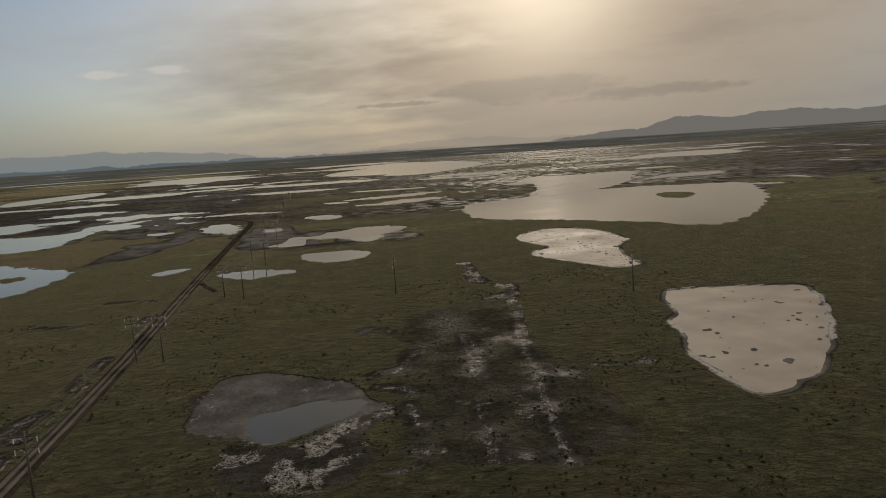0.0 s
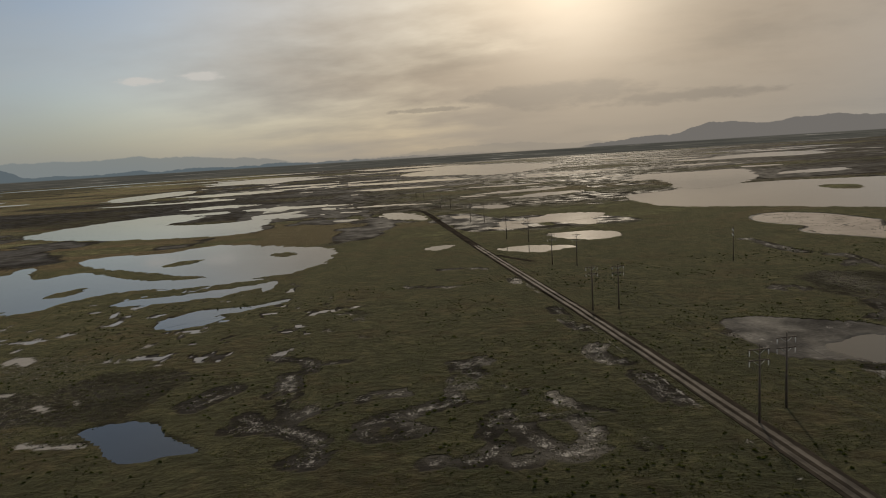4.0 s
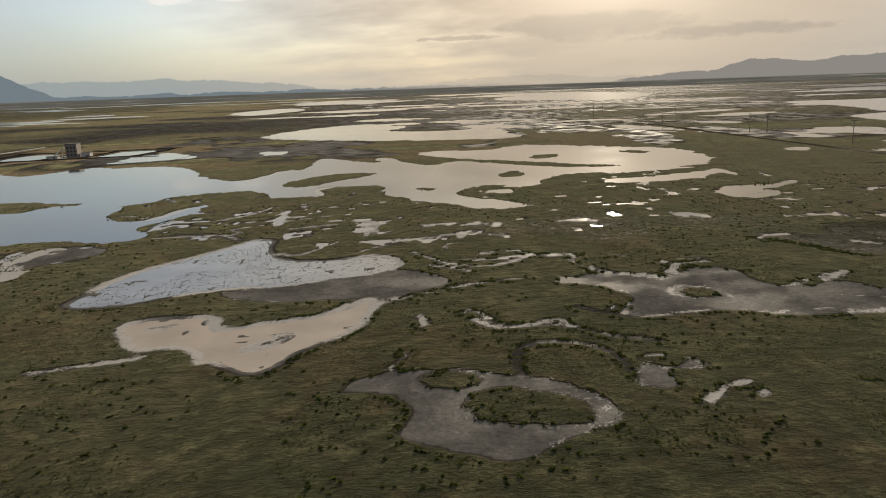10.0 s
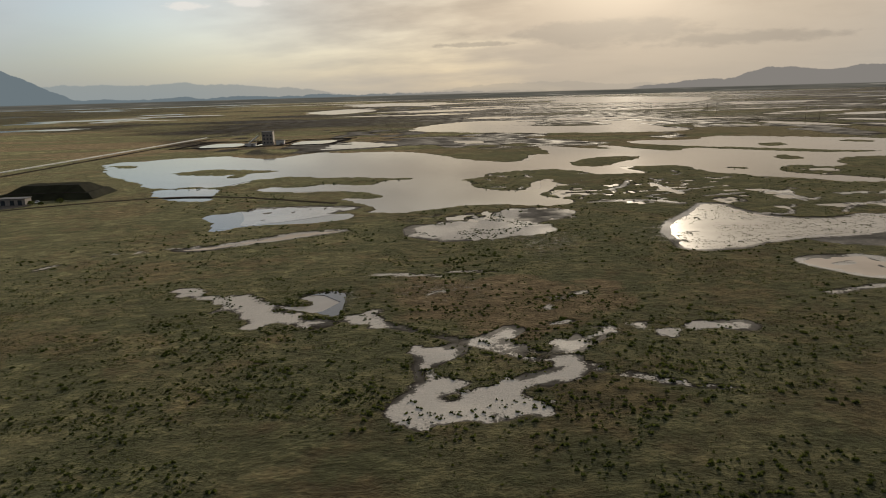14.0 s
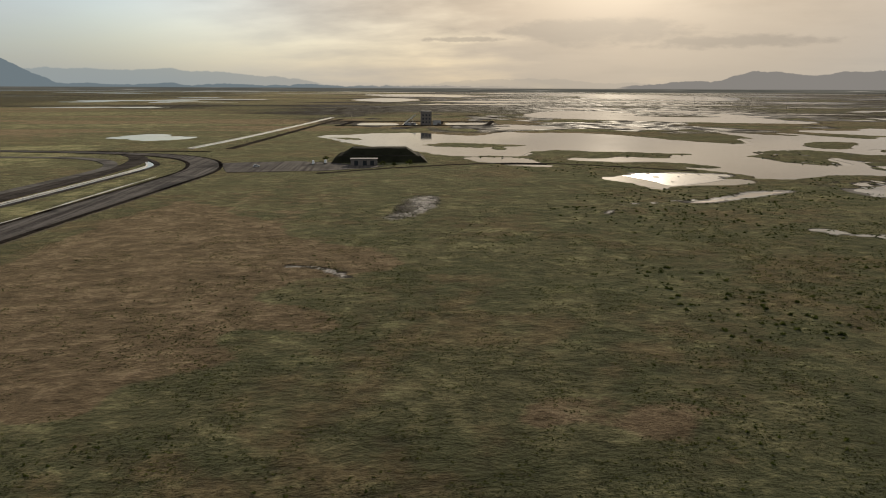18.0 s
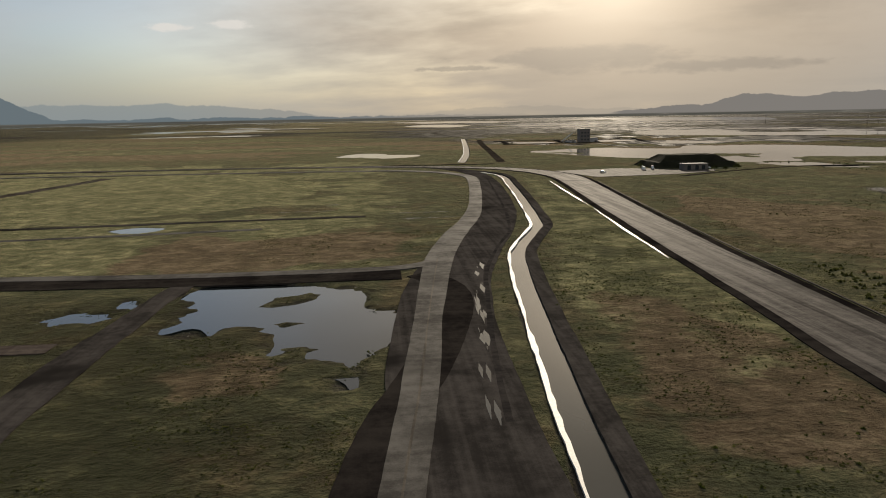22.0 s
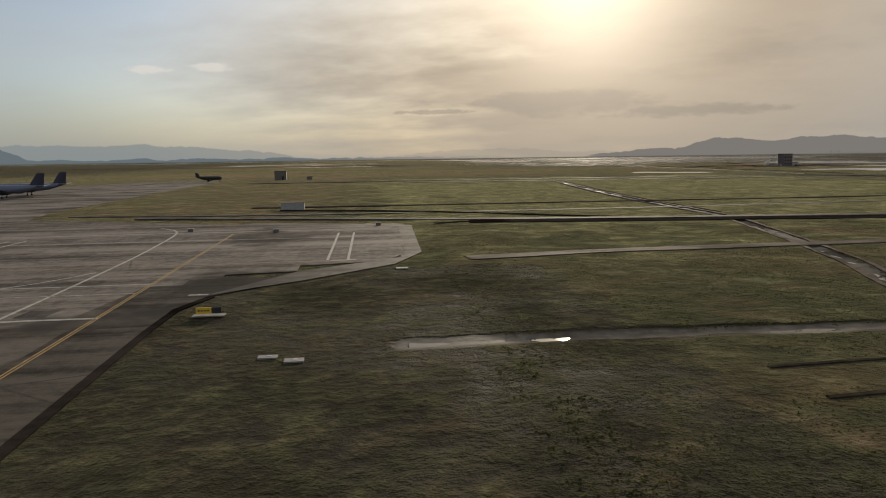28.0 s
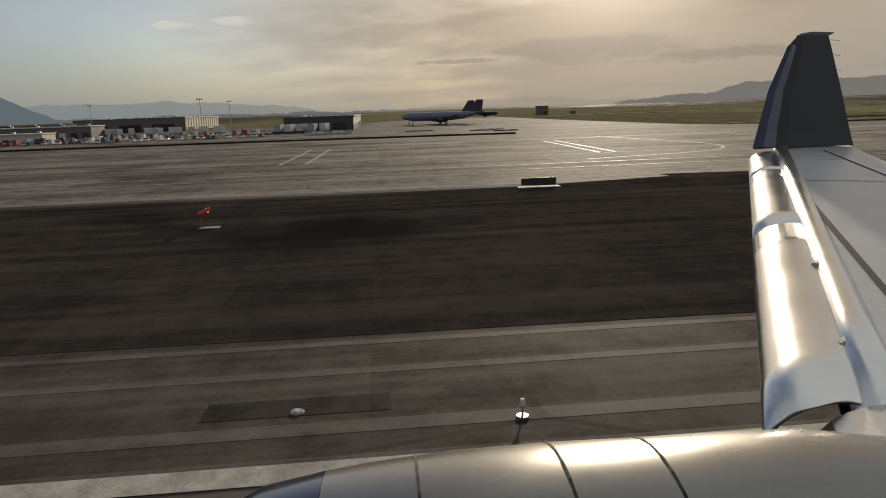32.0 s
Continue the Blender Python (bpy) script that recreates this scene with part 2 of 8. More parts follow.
def ground_material():
    m, k, b = material("marsh_ground")
    p = where(k)
    at_ = k.add("ShaderNodeAttribute")
    at_.attribute_name = "soil"
    sep = k.add("ShaderNodeSeparateColor")
    k.put(sep.inputs[0], at_.outputs["Color"])
    mud_a, salt_gleam_a, dry_a = sep.outputs
    big = k.noise(p, 0.012, 5.0, 0.6)
    mid = k.noise(p, 0.09, 5.0, 0.6)
    fine = k.noise(p, 0.9, 5.0, 0.65)
    tiny = k.noise(p, 5.0, 3.0, 0.6)
    # grass: deep green, olive and rust, lumpy and in drifts
    tuft = k.noise(k.scaled(p, (0.75, 1.0, 1.0)), 1.5, 6.0, 0.72)
    lump = k.noise(k.scaled(p, (0.8, 1.0, 1.0)), 0.34, 4.0, 0.62)
    # same noise as the bump: shaded hollows and lit tips put into the colour
    g = k.math("ADD", k.math("ADD", k.math("MULTIPLY", mid, 0.25), k.math("MULTIPLY", lump, 0.40)), k.math("MULTIPLY", tuft, 0.35))
    g = k.math("ADD", 0.5, k.math("MULTIPLY", k.math("SUBTRACT", g, 0.5), 2.6))
    grass = k.ramp(g, [(0.22, (0.004, 0.006, 0.002)), (0.40, (0.013, 0.016, 0.006)), (0.58, (0.025, 0.027, 0.0115)), (0.84, (0.098, 0.091, 0.044))])
    brown = k.ramp(g, [(0.22, (0.007, 0.005, 0.003)), (0.5, (0.033, 0.022, 0.0105)), (0.84, (0.102, 0.074, 0.038))])
    olive = k.ramp(g, [(0.22, (0.007, 0.009, 0.003)), (0.5, (0.029, 0.028, 0.0125)), (0.84, (0.106, 0.094, 0.047))])
    patchy = k.math("ADD", k.math("MULTIPLY", k.noise(p, 0.028, 6.0, 0.65), 0.6), k.math("MULTIPLY", k.noise(p, 0.16, 5.0, 0.65), 0.4))
    grass = k.mix(k.step(k.noise(p, 0.05, 6.0, 0.65), 0.44, 0.58), grass, olive)
    grass = k.mix(k.math("MULTIPLY", k.step(patchy, 0.49, 0.60), 0.85), grass, brown)
    straw = k.ramp(g, [(0.22, (0.015, 0.008, 0.004)), (0.5, (0.051, 0.033, 0.019)), (0.84, (0.134, 0.095, 0.058))])
    dry = k.step(k.math("ADD", k.math("ADD", dry_a, k.math("MULTIPLY", k.math("SUBTRACT", k.noise(p, 0.13, 6.0, 0.68), 0.5), 1.5)), k.math("MULTIPLY", k.math("SUBTRACT", big, 0.5), 0.6)), 0.28, 0.56)
    lush = k.ramp(g, [(0.22, (0.014, 0.019, 0.005)), (0.5, (0.060, 0.058, 0.026)), (0.84, (0.208, 0.184, 0.092))])
    grass = k.mix(k.step(k.math("ADD", at_.outputs["Alpha"], k.math("MULTIPLY", k.math("SUBTRACT", mid, 0.5), 1.2)), 0.3, 0.8), grass, lush)
    col = k.mix(dry, grass, straw)
    # grass colour multiplied darker: east and far out, a near strip, farthest east again
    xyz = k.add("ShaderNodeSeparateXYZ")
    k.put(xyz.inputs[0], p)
    dark_grass = k.step(k.math("ADD", xyz.outputs[0], k.math("MULTIPLY", k.math("SUBTRACT", big, 0.5), 260.0)), -640.0, -380.0)
    dark_grass = k.math("MAXIMUM", dark_grass, k.math("MULTIPLY", k.step(xyz.outputs[1], 420.0, 1100.0), 0.85))
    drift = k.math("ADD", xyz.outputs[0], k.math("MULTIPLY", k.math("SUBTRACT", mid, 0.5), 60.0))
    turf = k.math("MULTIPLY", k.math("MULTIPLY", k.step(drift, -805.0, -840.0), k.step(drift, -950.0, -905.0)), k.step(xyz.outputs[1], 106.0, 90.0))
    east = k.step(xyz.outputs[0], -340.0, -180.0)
    col = k.mix(dark_grass, col, k.mix(1.0, col, (0.68, 0.68, 0.64), "MULTIPLY"))
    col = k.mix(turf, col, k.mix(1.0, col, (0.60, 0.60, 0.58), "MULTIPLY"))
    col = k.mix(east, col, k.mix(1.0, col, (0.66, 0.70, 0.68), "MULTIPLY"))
    # bare wet mud
    mudf = k.step(k.math("ADD", mud_a, k.math("MULTIPLY", k.math("SUBTRACT", k.noise(p, 0.4, 6.0, 0.7), 0.5), 0.7)), 0.36, 0.66)
    mf = k.math("ADD", k.math("MULTIPLY", mid, 0.6), k.math("MULTIPLY", fine, 0.4))
    bare = k.ramp(mf, [(0.3, (0.014, 0.012, 0.010)), (0.7, (0.052, 0.045, 0.037))])
    silt = k.ramp(mf, [(0.3, (0.040, 0.036, 0.031)), (0.5, (0.085, 0.077, 0.067)), (0.68, (0.165, 0.150, 0.130))])
    mud = k.mix(k.step(mud_a, 0.62, 0.92), bare, silt)
    col = k.mix(mudf, col, mud)
    # salt crust in torn patches, and the painted sky reflection on wet creek rims
    sn = k.math("ADD", k.math("MULTIPLY", k.noise(p, 0.45, 5.0, 0.7), 0.45), k.math("MULTIPLY", k.noise(p, 2.2, 4.0, 0.7), 0.55))
    salt_gleam = k.step(k.math("ADD", k.math("MULTIPLY", salt_gleam_a, 0.42), k.math("SUBTRACT", sn, 0.5)), 0.17, 0.25)
    salt = k.ramp(tiny, [(0.3, (0.22, 0.20, 0.175)), (0.7, (0.46, 0.42, 0.37))])
    col = k.mix(salt_gleam, col, salt)
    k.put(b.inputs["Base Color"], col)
    wet = k.math("MULTIPLY", k.math("MAXIMUM", mudf, salt_gleam), k.step(k.noise(p, 0.06, 3.0), 0.42, 0.62))
    green = k.math("SUBTRACT", 1.0, k.math("MAXIMUM", mudf, salt_gleam))
    k.put(b.inputs["Roughness"], k.math("SUBTRACT", 0.92, k.math("MULTIPLY", wet, 0.25)))
    k.put(b.inputs["Specular IOR Level"], k.math("MULTIPLY", wet, 0.022))
    h = k.math("ADD", k.math("ADD", k.math("MULTIPLY", tuft, 0.50), k.math("MULTIPLY", tiny, 0.16)), k.math("MULTIPLY", lump, 1.1))
    h = k.math("MULTIPLY", h, k.math("SUBTRACT", 1.0, k.math("MULTIPLY", k.math("MAXIMUM", mudf, salt_gleam), 0.8)))
    bumped(k, b, h, 0.9, 0.9)
    # blades glow against the low light at flat angles
    k.put(b.inputs["Sheen Weight"], k.math("MULTIPLY", green, k.math("SUBTRACT", 0.49, k.math("ADD", k.math("MULTIPLY", dark_grass, 0.06), k.math("SUBTRACT", k.math("MULTIPLY", turf, 0.12), k.math("MULTIPLY", east, 0.05))))))
    b.inputs["Sheen Roughness"].default_value = 0.45
    k.put(b.inputs["Sheen Tint"], k.mix(0.42, k.mix(1.0, col, (7.0, 7.0, 7.0), "MULTIPLY"), (0.79, 0.72, 0.48)))
    return m


def water_material(name, colour, rough, ripple, shine=0.85):
    m, k, b = material(name)
    p = where(k)
    k.put(b.inputs["Base Color"], k.ramp(k.noise(p, 0.05, 4.0), [(0.3, tuple(c * 0.7 for c in colour)), (0.7, colour)]))
    k.put(b.inputs["Roughness"], k.math("ADD", rough, k.math("MULTIPLY", k.noise(p, 0.03, 3.0), rough)))
    b.inputs["IOR"].default_value = 1.33
    b.inputs["Specular IOR Level"].default_value = shine
    bumped(k, b, k.noise(k.scaled(p, (1.0, 0.45, 1.0)), 1.4, 3.0), ripple, 0.02)
    return m


def paving_material(name, lo, hi, streak=0.5, cracks=True, shine=0.15, run="x", broad=False):
    """Asphalt or concrete, with lengthwise wear streaks, stains and sealed cracks."""
    m, k, b = material(name)
    p = where(k)
    st = k.noise(k.scaled(p, (0.012, 0.55, 1.0) if run == "x" else (0.8, 0.014, 1.0)), 1.0, 6.0, 0.65)
    if broad:
        st = k.math("ADD", k.math("MULTIPLY", st, 0.45), k.math("MULTIPLY", k.noise(k.scaled(p, (0.006, 0.15, 1.0)), 1.0, 3.0, 0.5), 0.55))
    blot = k.noise(p, 0.11, 5.0, 0.6)
    grit = k.noise(p, 6.0, 4.0, 0.7)
    f = k.math("ADD", k.math("ADD", k.math("MULTIPLY", st, streak), k.math("MULTIPLY", blot, 0.85 - streak)), k.math("MULTIPLY", grit, 0.15))
    # slab by slab and patch by patch, no two alike
    cells = k.add("ShaderNodeVectorMath", op="FLOOR")
    k.put(cells.inputs[0], k.scaled(p, (0.22, 0.26, 0.0)))
    wn = k.add("ShaderNodeTexWhiteNoise")
    k.put(wn.inputs["Vector"], cells.outputs[0])
    f = k.math("ADD", f, k.math("MULTIPLY", k.math("SUBTRACT", wn.outputs["Value"], 0.5), 0.05))
    f = k.math("ADD", f, k.math("MULTIPLY", k.math("SUBTRACT", k.noise(p, 0.9, 5.0, 0.7), 0.5), 0.32))
    col = k.mix(k.step(f, 0.36, 0.64), lo, hi)
    col = k.mix(k.step(k.noise(p, 0.05, 4.0, 0.6), 0.52, 0.68), col, tuple(c * 0.72 for c in lo))
    if cracks:
        v = k.add("ShaderNodeTexVoronoi")
        v.feature = "DISTANCE_TO_EDGE"
        k.put(v.inputs["Vector"], k.scaled(p, (0.05, 0.09, 1.0)))
        v.inputs["Scale"].default_value = 1.0
        crack = k.math("SUBTRACT", 1.0, k.step(v.outputs["Distance"], 0.002, 0.010))
        crack = k.math("MULTIPLY", crack, k.step(blot, 0.42, 0.6))
        col = k.mix(k.math("MULTIPLY", crack, 0.6), col, tuple(c * 0.45 for c in lo))
    k.put(b.inputs["Base Color"], col)
    k.put(b.inputs["Roughness"], k.math("ADD", 0.66, k.math("MULTIPLY", f, 0.3)))
    k.put(b.inputs["Specular IOR Level"], k.math("MULTIPLY", shine, k.math("ADD", 0.25, k.math("MULTIPLY", k.step(f, 0.36, 0.64), 1.35))))
    bumped(k, b, grit, 0.3, 0.01)
    return m


def stuff_material(name, lo, hi):
    m, k, b = material(name)
    r = k.add("ShaderNodeNewGeometry").outputs["Random Per Island"]
    p = where(k)
    f = k.math("ADD", k.math("MULTIPLY", r, 0.3), k.math("MULTIPLY", k.noise(p, 0.16, 5.0, 0.65), 0.7))
    c = k.mix(k.step(f, 0.32, 0.68), lo, hi)
    k.put(b.inputs["Base Color"], c)
    b.inputs["Roughness"].default_value = 0.85
    b.inputs["Specular IOR Level"].default_value = 0.15
    # leaves let the low sun through
    tr = k.add("ShaderNodeBsdfTranslucent")
    k.put(tr.inputs[0], k.mix(1.0, c, (1.0, 1.1, 0.75), "MULTIPLY"))
    mx = k.add("ShaderNodeMixShader")
    mx.inputs[0].default_value = 0.7
    k.t.links.new(b.outputs[0], mx.inputs[1])
    k.t.links.new(tr.outputs[0], mx.inputs[2])
    out = [n for n in k.t.nodes if n.bl_idname == "ShaderNodeOutputMaterial"][0]
    k.t.links.new(mx.outputs[0], out.inputs[0])
    return m


M_GROUND = ground_material()
M_WATER = water_material("pond_water", (0.020, 0.024, 0.022), 0.035, 0.05)
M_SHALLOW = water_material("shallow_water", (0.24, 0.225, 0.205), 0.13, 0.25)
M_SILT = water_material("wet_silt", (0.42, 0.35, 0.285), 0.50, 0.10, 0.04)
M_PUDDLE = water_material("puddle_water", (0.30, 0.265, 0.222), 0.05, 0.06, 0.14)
M_CANAL = water_material("canal_water", (0.05, 0.052, 0.048), 0.03, 0.05)
M_DIRT = paving_material("dirt_road", (0.022, 0.018, 0.014), (0.062, 0.050, 0.038), 0.5, False, 0.0, "y")
M_TRACK = paving_material("brown_track", (0.050, 0.038, 0.030), (0.120, 0.094, 0.075), 0.4, False, 0.02)
M_RUT = paving_material("pale_rut", (0.062, 0.052, 0.041), (0.145, 0.122, 0.096), 0.5, False, 0.02, "y")
M_GRAVEL = paving_material("gravel_road", (0.050, 0.044, 0.038), (0.130, 0.117, 0.100), 0.3, False, 0.03)
M_BANK = paving_material("dark_bank", (0.012, 0.010, 0.009), (0.036, 0.030, 0.025), 0.3, False, 0.0)
M_ROAD = paving_material("perimeter_gravel", (0.030, 0.025, 0.022), (0.088, 0.075, 0.064), 0.75, False, 0.04, "y")
M_LANE = paving_material("worn_gravel_lane", (0.036, 0.031, 0.027), (0.105, 0.090, 0.077), 0.75, False, 0.06, "y")
M_STRIP = paving_material("canal_side_dirt", (0.030, 0.026, 0.0225), (0.080, 0.069, 0.060), 0.45, False, 0.0, "y")
M_ASPHALT = paving_material("taxiway_asphalt", (0.055, 0.047, 0.040), (0.112, 0.098, 0.084), 0.5, True, 0.12)
M_SEAL = paving_material("dark_sealcoat", (0.022, 0.0195, 0.018), (0.056, 0.048, 0.042), 0.6, False, 0.0)
M_CONCRETE = paving_material("apron_concrete", (0.056, 0.047, 0.040), (0.220, 0.190, 0.164), 0.70, True, 0.036, "x", True)
M_LINKPALE = paving_material("link_concrete", (0.060, 0.050, 0.041), (0.135, 0.114, 0.095), 0.35, True, 0.03)
M_SHOULDER = paving_material("runway_shoulder", (0.030, 0.025, 0.020), (0.088, 0.074, 0.061), 0.6, True, 0.04)
M_RING = paving_material("sealed_border", (0.022, 0.019, 0.016), (0.062, 0.052, 0.043), 0.25, True, 0.03)
M_LINK = paving_material("link_asphalt", (0.027, 0.023, 0.019), (0.085, 0.072, 0.060), 0.3, True, 0.03)
M_WORN = paving_material("worn_asphalt", (0.052, 0.044, 0.038), (0.104, 0.090, 0.077), 0.3, True, 0.07)
M_REDPAINT = plain("faded_red_paint", (0.13, 0.045, 0.038), 0.85, vary=0.4, scale=1.5)
M_SALT = plain("salt_crust", (0.50, 0.475, 0.43), 0.55, vary=0.3, scale=0.8)
M_WHITE = plain("white_marking", (0.33, 0.305, 0.265), 0.6, vary=0.35, scale=1.5)
M_YELLOW = plain("yellow_marking", (0.30, 0.20, 0.075), 0.65, vary=0.4, scale=1.5)
for m_ in (M_WHITE, M_YELLOW):
    m_.node_tree.nodes["Principled BSDF"].inputs["Specular IOR Level"].default_value = 0.1
M_WOOD = plain("weathered_pole_wood", (0.10, 0.075, 0.055), 0.85, vary=0.35, scale=2.0)
M_STEEL = plain("galvanised_steel", (0.42, 0.43, 0.43), 0.4, 0.8)
M_WIRE = plain("wire_aluminium", (0.07, 0.066, 0.06), 0.7, 0.0, bump=0)
M_GLASSY = plain("porcelain", (0.55, 0.53, 0.50), 0.2, vary=0.15)

# ---- basins, flats and crusts of the marsh: outlines as coarse closed curves ----
BASINS, FLATS, MUDS, SALTS, DARKS, HUMPS, ISLES, GULLIES = {}, {}, {}, {}, {}, {}, [], []
FLATS["flat_shore_east"] = [(131, 257), (146, 262), (171, 253), (197, 245), (134, 159), (109, 145), (99, 145), (101, 164), (101, 181), (112, 199), (113, 214), (124, 227)]
BASINS["pool_far1"] = [(141, 1884), (283, 2340), (477, 2527), (617, 2434), (419, 2038), (240, 1747)]
BASINS["pool_far2"] = [(338, 1197), (407, 1243), (487, 1192), (596, 1234), (411, 886), (282, 779), (242, 796), (313, 959)]
BASINS["pool_far3"] = [(888, 1990), (1239, 2252), (1374, 2124), (1136, 1703), (971, 1765)]
BASINS["pool_far4"] = [(-795, 3271), (-588, 3136), (-420, 3425), (-357, 2152), (-602, 2674)]
BASINS["pool_far5"] = [(-753, 1760), (-718, 1933), (-653, 2182), (-556, 1901), (-612, 1678), (-648, 1513)]
BASINS["pool_far6"] = [(-27, 2946), (136, 3441), (519, 3748), (463, 2985), (155, 2795)]
BASINS["pool_back2"] = [(-476, 880), (-433, 952), (-339, 894), (-353, 820), (-414, 832)]
BASINS["pool_far7"] = [(-747, 1748), (-718, 1980), (-640, 2156), (-588, 1689), (-655, 1536)]
BASINS["pool_far8"] = [(-693, 2888), (-629, 3376), (-505, 3320), (-511, 2632), (-612, 2604)]
BASINS["pool_far9"] = [(6, 2467), (315, 3105), (620, 3458), (627, 2428), (253, 1923), (9, 2051)]
BASINS["pool_g"] = [(-124, 754), (-96, 736), (-79, 667), (-103, 643), (-121, 685)]
BASINS["pool_h"] = [(-7, 582), (37, 594), (70, 582), (33, 541), (-5, 544)]
BASINS["pool_i"] = [(-111, 436), (-95, 447), (-85, 442), (-101, 423)]
BASINS["pool_glint"] = [(-218, 167), (-207, 170), (-199, 165), (-198, 159), (-183, 146), (-191, 146), (-199, 143), (-206, 150), (-212, 159)]
BASINS["pool_tower2"] = [(-578, 579), (-556, 625), (-528, 589), (-533, 543), (-563, 540)]
BASINS["pool_back3"] = [(-509, 793), (-472, 901), (-407, 992), (-369, 901), (-393, 821), (-311, 760), (-249, 799), (-232, 682), (-307, 634), (-377, 660), (-439, 722)]
FLATS["flat_gap1"] = [(-573, 256), (-560, 259), (-533, 254), (-531, 249), (-555, 232), (-567, 224), (-565, 240)]
FLATS["flat_gap2"] = [(-580, 189), (-567, 193), (-548, 207), (-529, 210), (-549, 200), (-570, 187)]
BASINS["pool_field1"] = [(-825, 441), (-815, 469), (-784, 467), (-787, 439), (-806, 428)]
GULLIES.append((1.0, [(-741.5, 76), (-742, 71.5), (-743, 61.6), (-744, 51.6), (-745, 40)]))
FLATS["flat_fork_a"] = [(-565.2, 148.2), (-561.4, 149.3), (-557.2, 144.8), (-553.1, 142.1), (-548.8, 143.5), (-544.0, 141.5), (-542.7, 136.6), (-542.8, 132.9), (-539.1, 129.5), (-537.8, 126.0), (-532.6, 123.6), (-531.2, 122.2), (-534.3, 120.8), (-537.1, 123.0), (-539.1, 123.3), (-541.3, 121.8), (-543.5, 120.0), (-544.4, 124.7), (-546.2, 125.9), (-548.6, 129.9), (-551.0, 131.3), (-553.4, 133.4), (-552.6, 136.2), (-557.5, 141.6)]
FLATS["flat_fork_d"] = [(-527.8, 124.8), (-524.6, 127.3), (-522.1, 127.7), (-522.6, 124.1), (-519.5, 119.8), (-523.3, 119.8), (-526.1, 120.8)]
FLATS["flat_fork_e"] = [(-515.7, 103.8), (-514.3, 106.0), (-512.4, 108.0), (-509.7, 107.9), (-506.7, 105.0), (-509.6, 103.7), (-511.7, 101.2), (-513.1, 99.2), (-515.1, 100.4)]
FLATS["flat_fork_f"] = [(-507.5, 109.1), (-504.4, 110.2), (-501.4, 111.7), (-498.5, 114.4), (-499.8, 110.9), (-501.4, 109.3), (-499.3, 105.2), (-502.2, 106.3), (-504.8, 106.9)]
FLATS["flat_fork_g"] = [(-497.7, 93.7), (-495.1, 95.8), (-493.4, 97.7), (-493.1, 103.1), (-491.1, 107.1), (-486.5, 111.0), (-481.7, 113.4), (-478.4, 113.8), (-482.3, 109.8), (-486.4, 108.0), (-489.8, 104.1), (-492.2, 99.5), (-490.1, 96.2), (-491.9, 94.2), (-495.3, 93.0)]
FLATS["flat_fork_h"] = [(-477.4, 113.7), (-475.0, 112.7), (-473.0, 110.4), (-470.8, 111.0), (-466.8, 111.3), (-463.9, 113.2), (-461.8, 111.4), (-458.6, 113.0), (-460.9, 108.4), (-465.5, 107.7), (-467.0, 108.7), (-471.1, 107.9), (-474.5, 109.0)]
FLATS["flat_fork_i"] = [(-515.8, 92.2), (-513.9, 95.8), (-510.9, 97.5), (-510.2, 94.5), (-510.9, 90.9), (-513.0, 89.9), (-514.9, 89.6)]
FLATS["flat_fork_b"] = [(-519.1, 80.3), (-518.3, 89.5), (-515.7, 90.2), (-512.7, 88.8), (-512.3, 86.9), (-506.7, 87.0), (-504.3, 89.7), (-503.6, 93.3), (-502.2, 92.0), (-502.5, 88.4), (-499.9, 86.1), (-498.3, 84.1), (-501.1, 82.3), (-504.1, 81.0), (-508.0, 81.0), (-513.5, 80.5)]
BASINS["pool_edge_d"] = [(-534.4, 133.1), (-534.0, 136.0), (-538.3, 139.4), (-535.5, 140.9), (-531.8, 142.8), (-528.6, 141.5), (-528.8, 132.2), (-529.0, 126.0), (-531.6, 128.4), (-537.8, 131.4), (-541.5, 133.4), (-541.3, 134.9), (-537.0, 133.5)]
FLATS["flat_fork_j"] = [(-515.6, 202.9), (-510.4, 212.6), (-502.2, 216.6), (-490.8, 221.3), (-483.4, 234.0), (-473.2, 236.5), (-472.9, 231.6), (-481.2, 218.1), (-476.6, 209.2), (-471.2, 203.4), (-471.4, 197.3), (-478.5, 191.3), (-486.9, 189.0), (-490.5, 185.9), (-502.7, 189.0), (-508.0, 192.4)]
SALTS["salt_field"] = [(-666, 170), (-659, 199), (-649, 210), (-645, 192), (-654, 173), (-662, 164)]
BASINS["pool_v"] = [(-861, 87), (-856, 89), (-848, 97), (-848, 87), (-854, 84)]
BASINS["pool_edge_a"] = [(-579, 81.6), (-576.3, 83.8), (-574.4, 83.2), (-575.8, 80.2), (-578.7, 80)]
BASINS["pool_edge_b"] = [(-582.3, 67.5), (-578, 74.2), (-575.6, 74.3), (-574.7, 72.2), (-577, 70.9), (-580.2, 67.5)]
BASINS["pool_edge_c"] = [(-575, 70.4), (-572, 70.2), (-572.3, 67.9), (-575.2, 68.2)]
BASINS["pool_x"] = [(-878, 163), (-871, 168), (-864, 164), (-869, 158)]
BASINS["pool_y"] = [(-839, 471), (-822, 498), (-801, 475), (-813, 437)]
BASINS["pool_z"] = [(-845, 464), (-819, 497), (-809, 460), (-828, 438)]
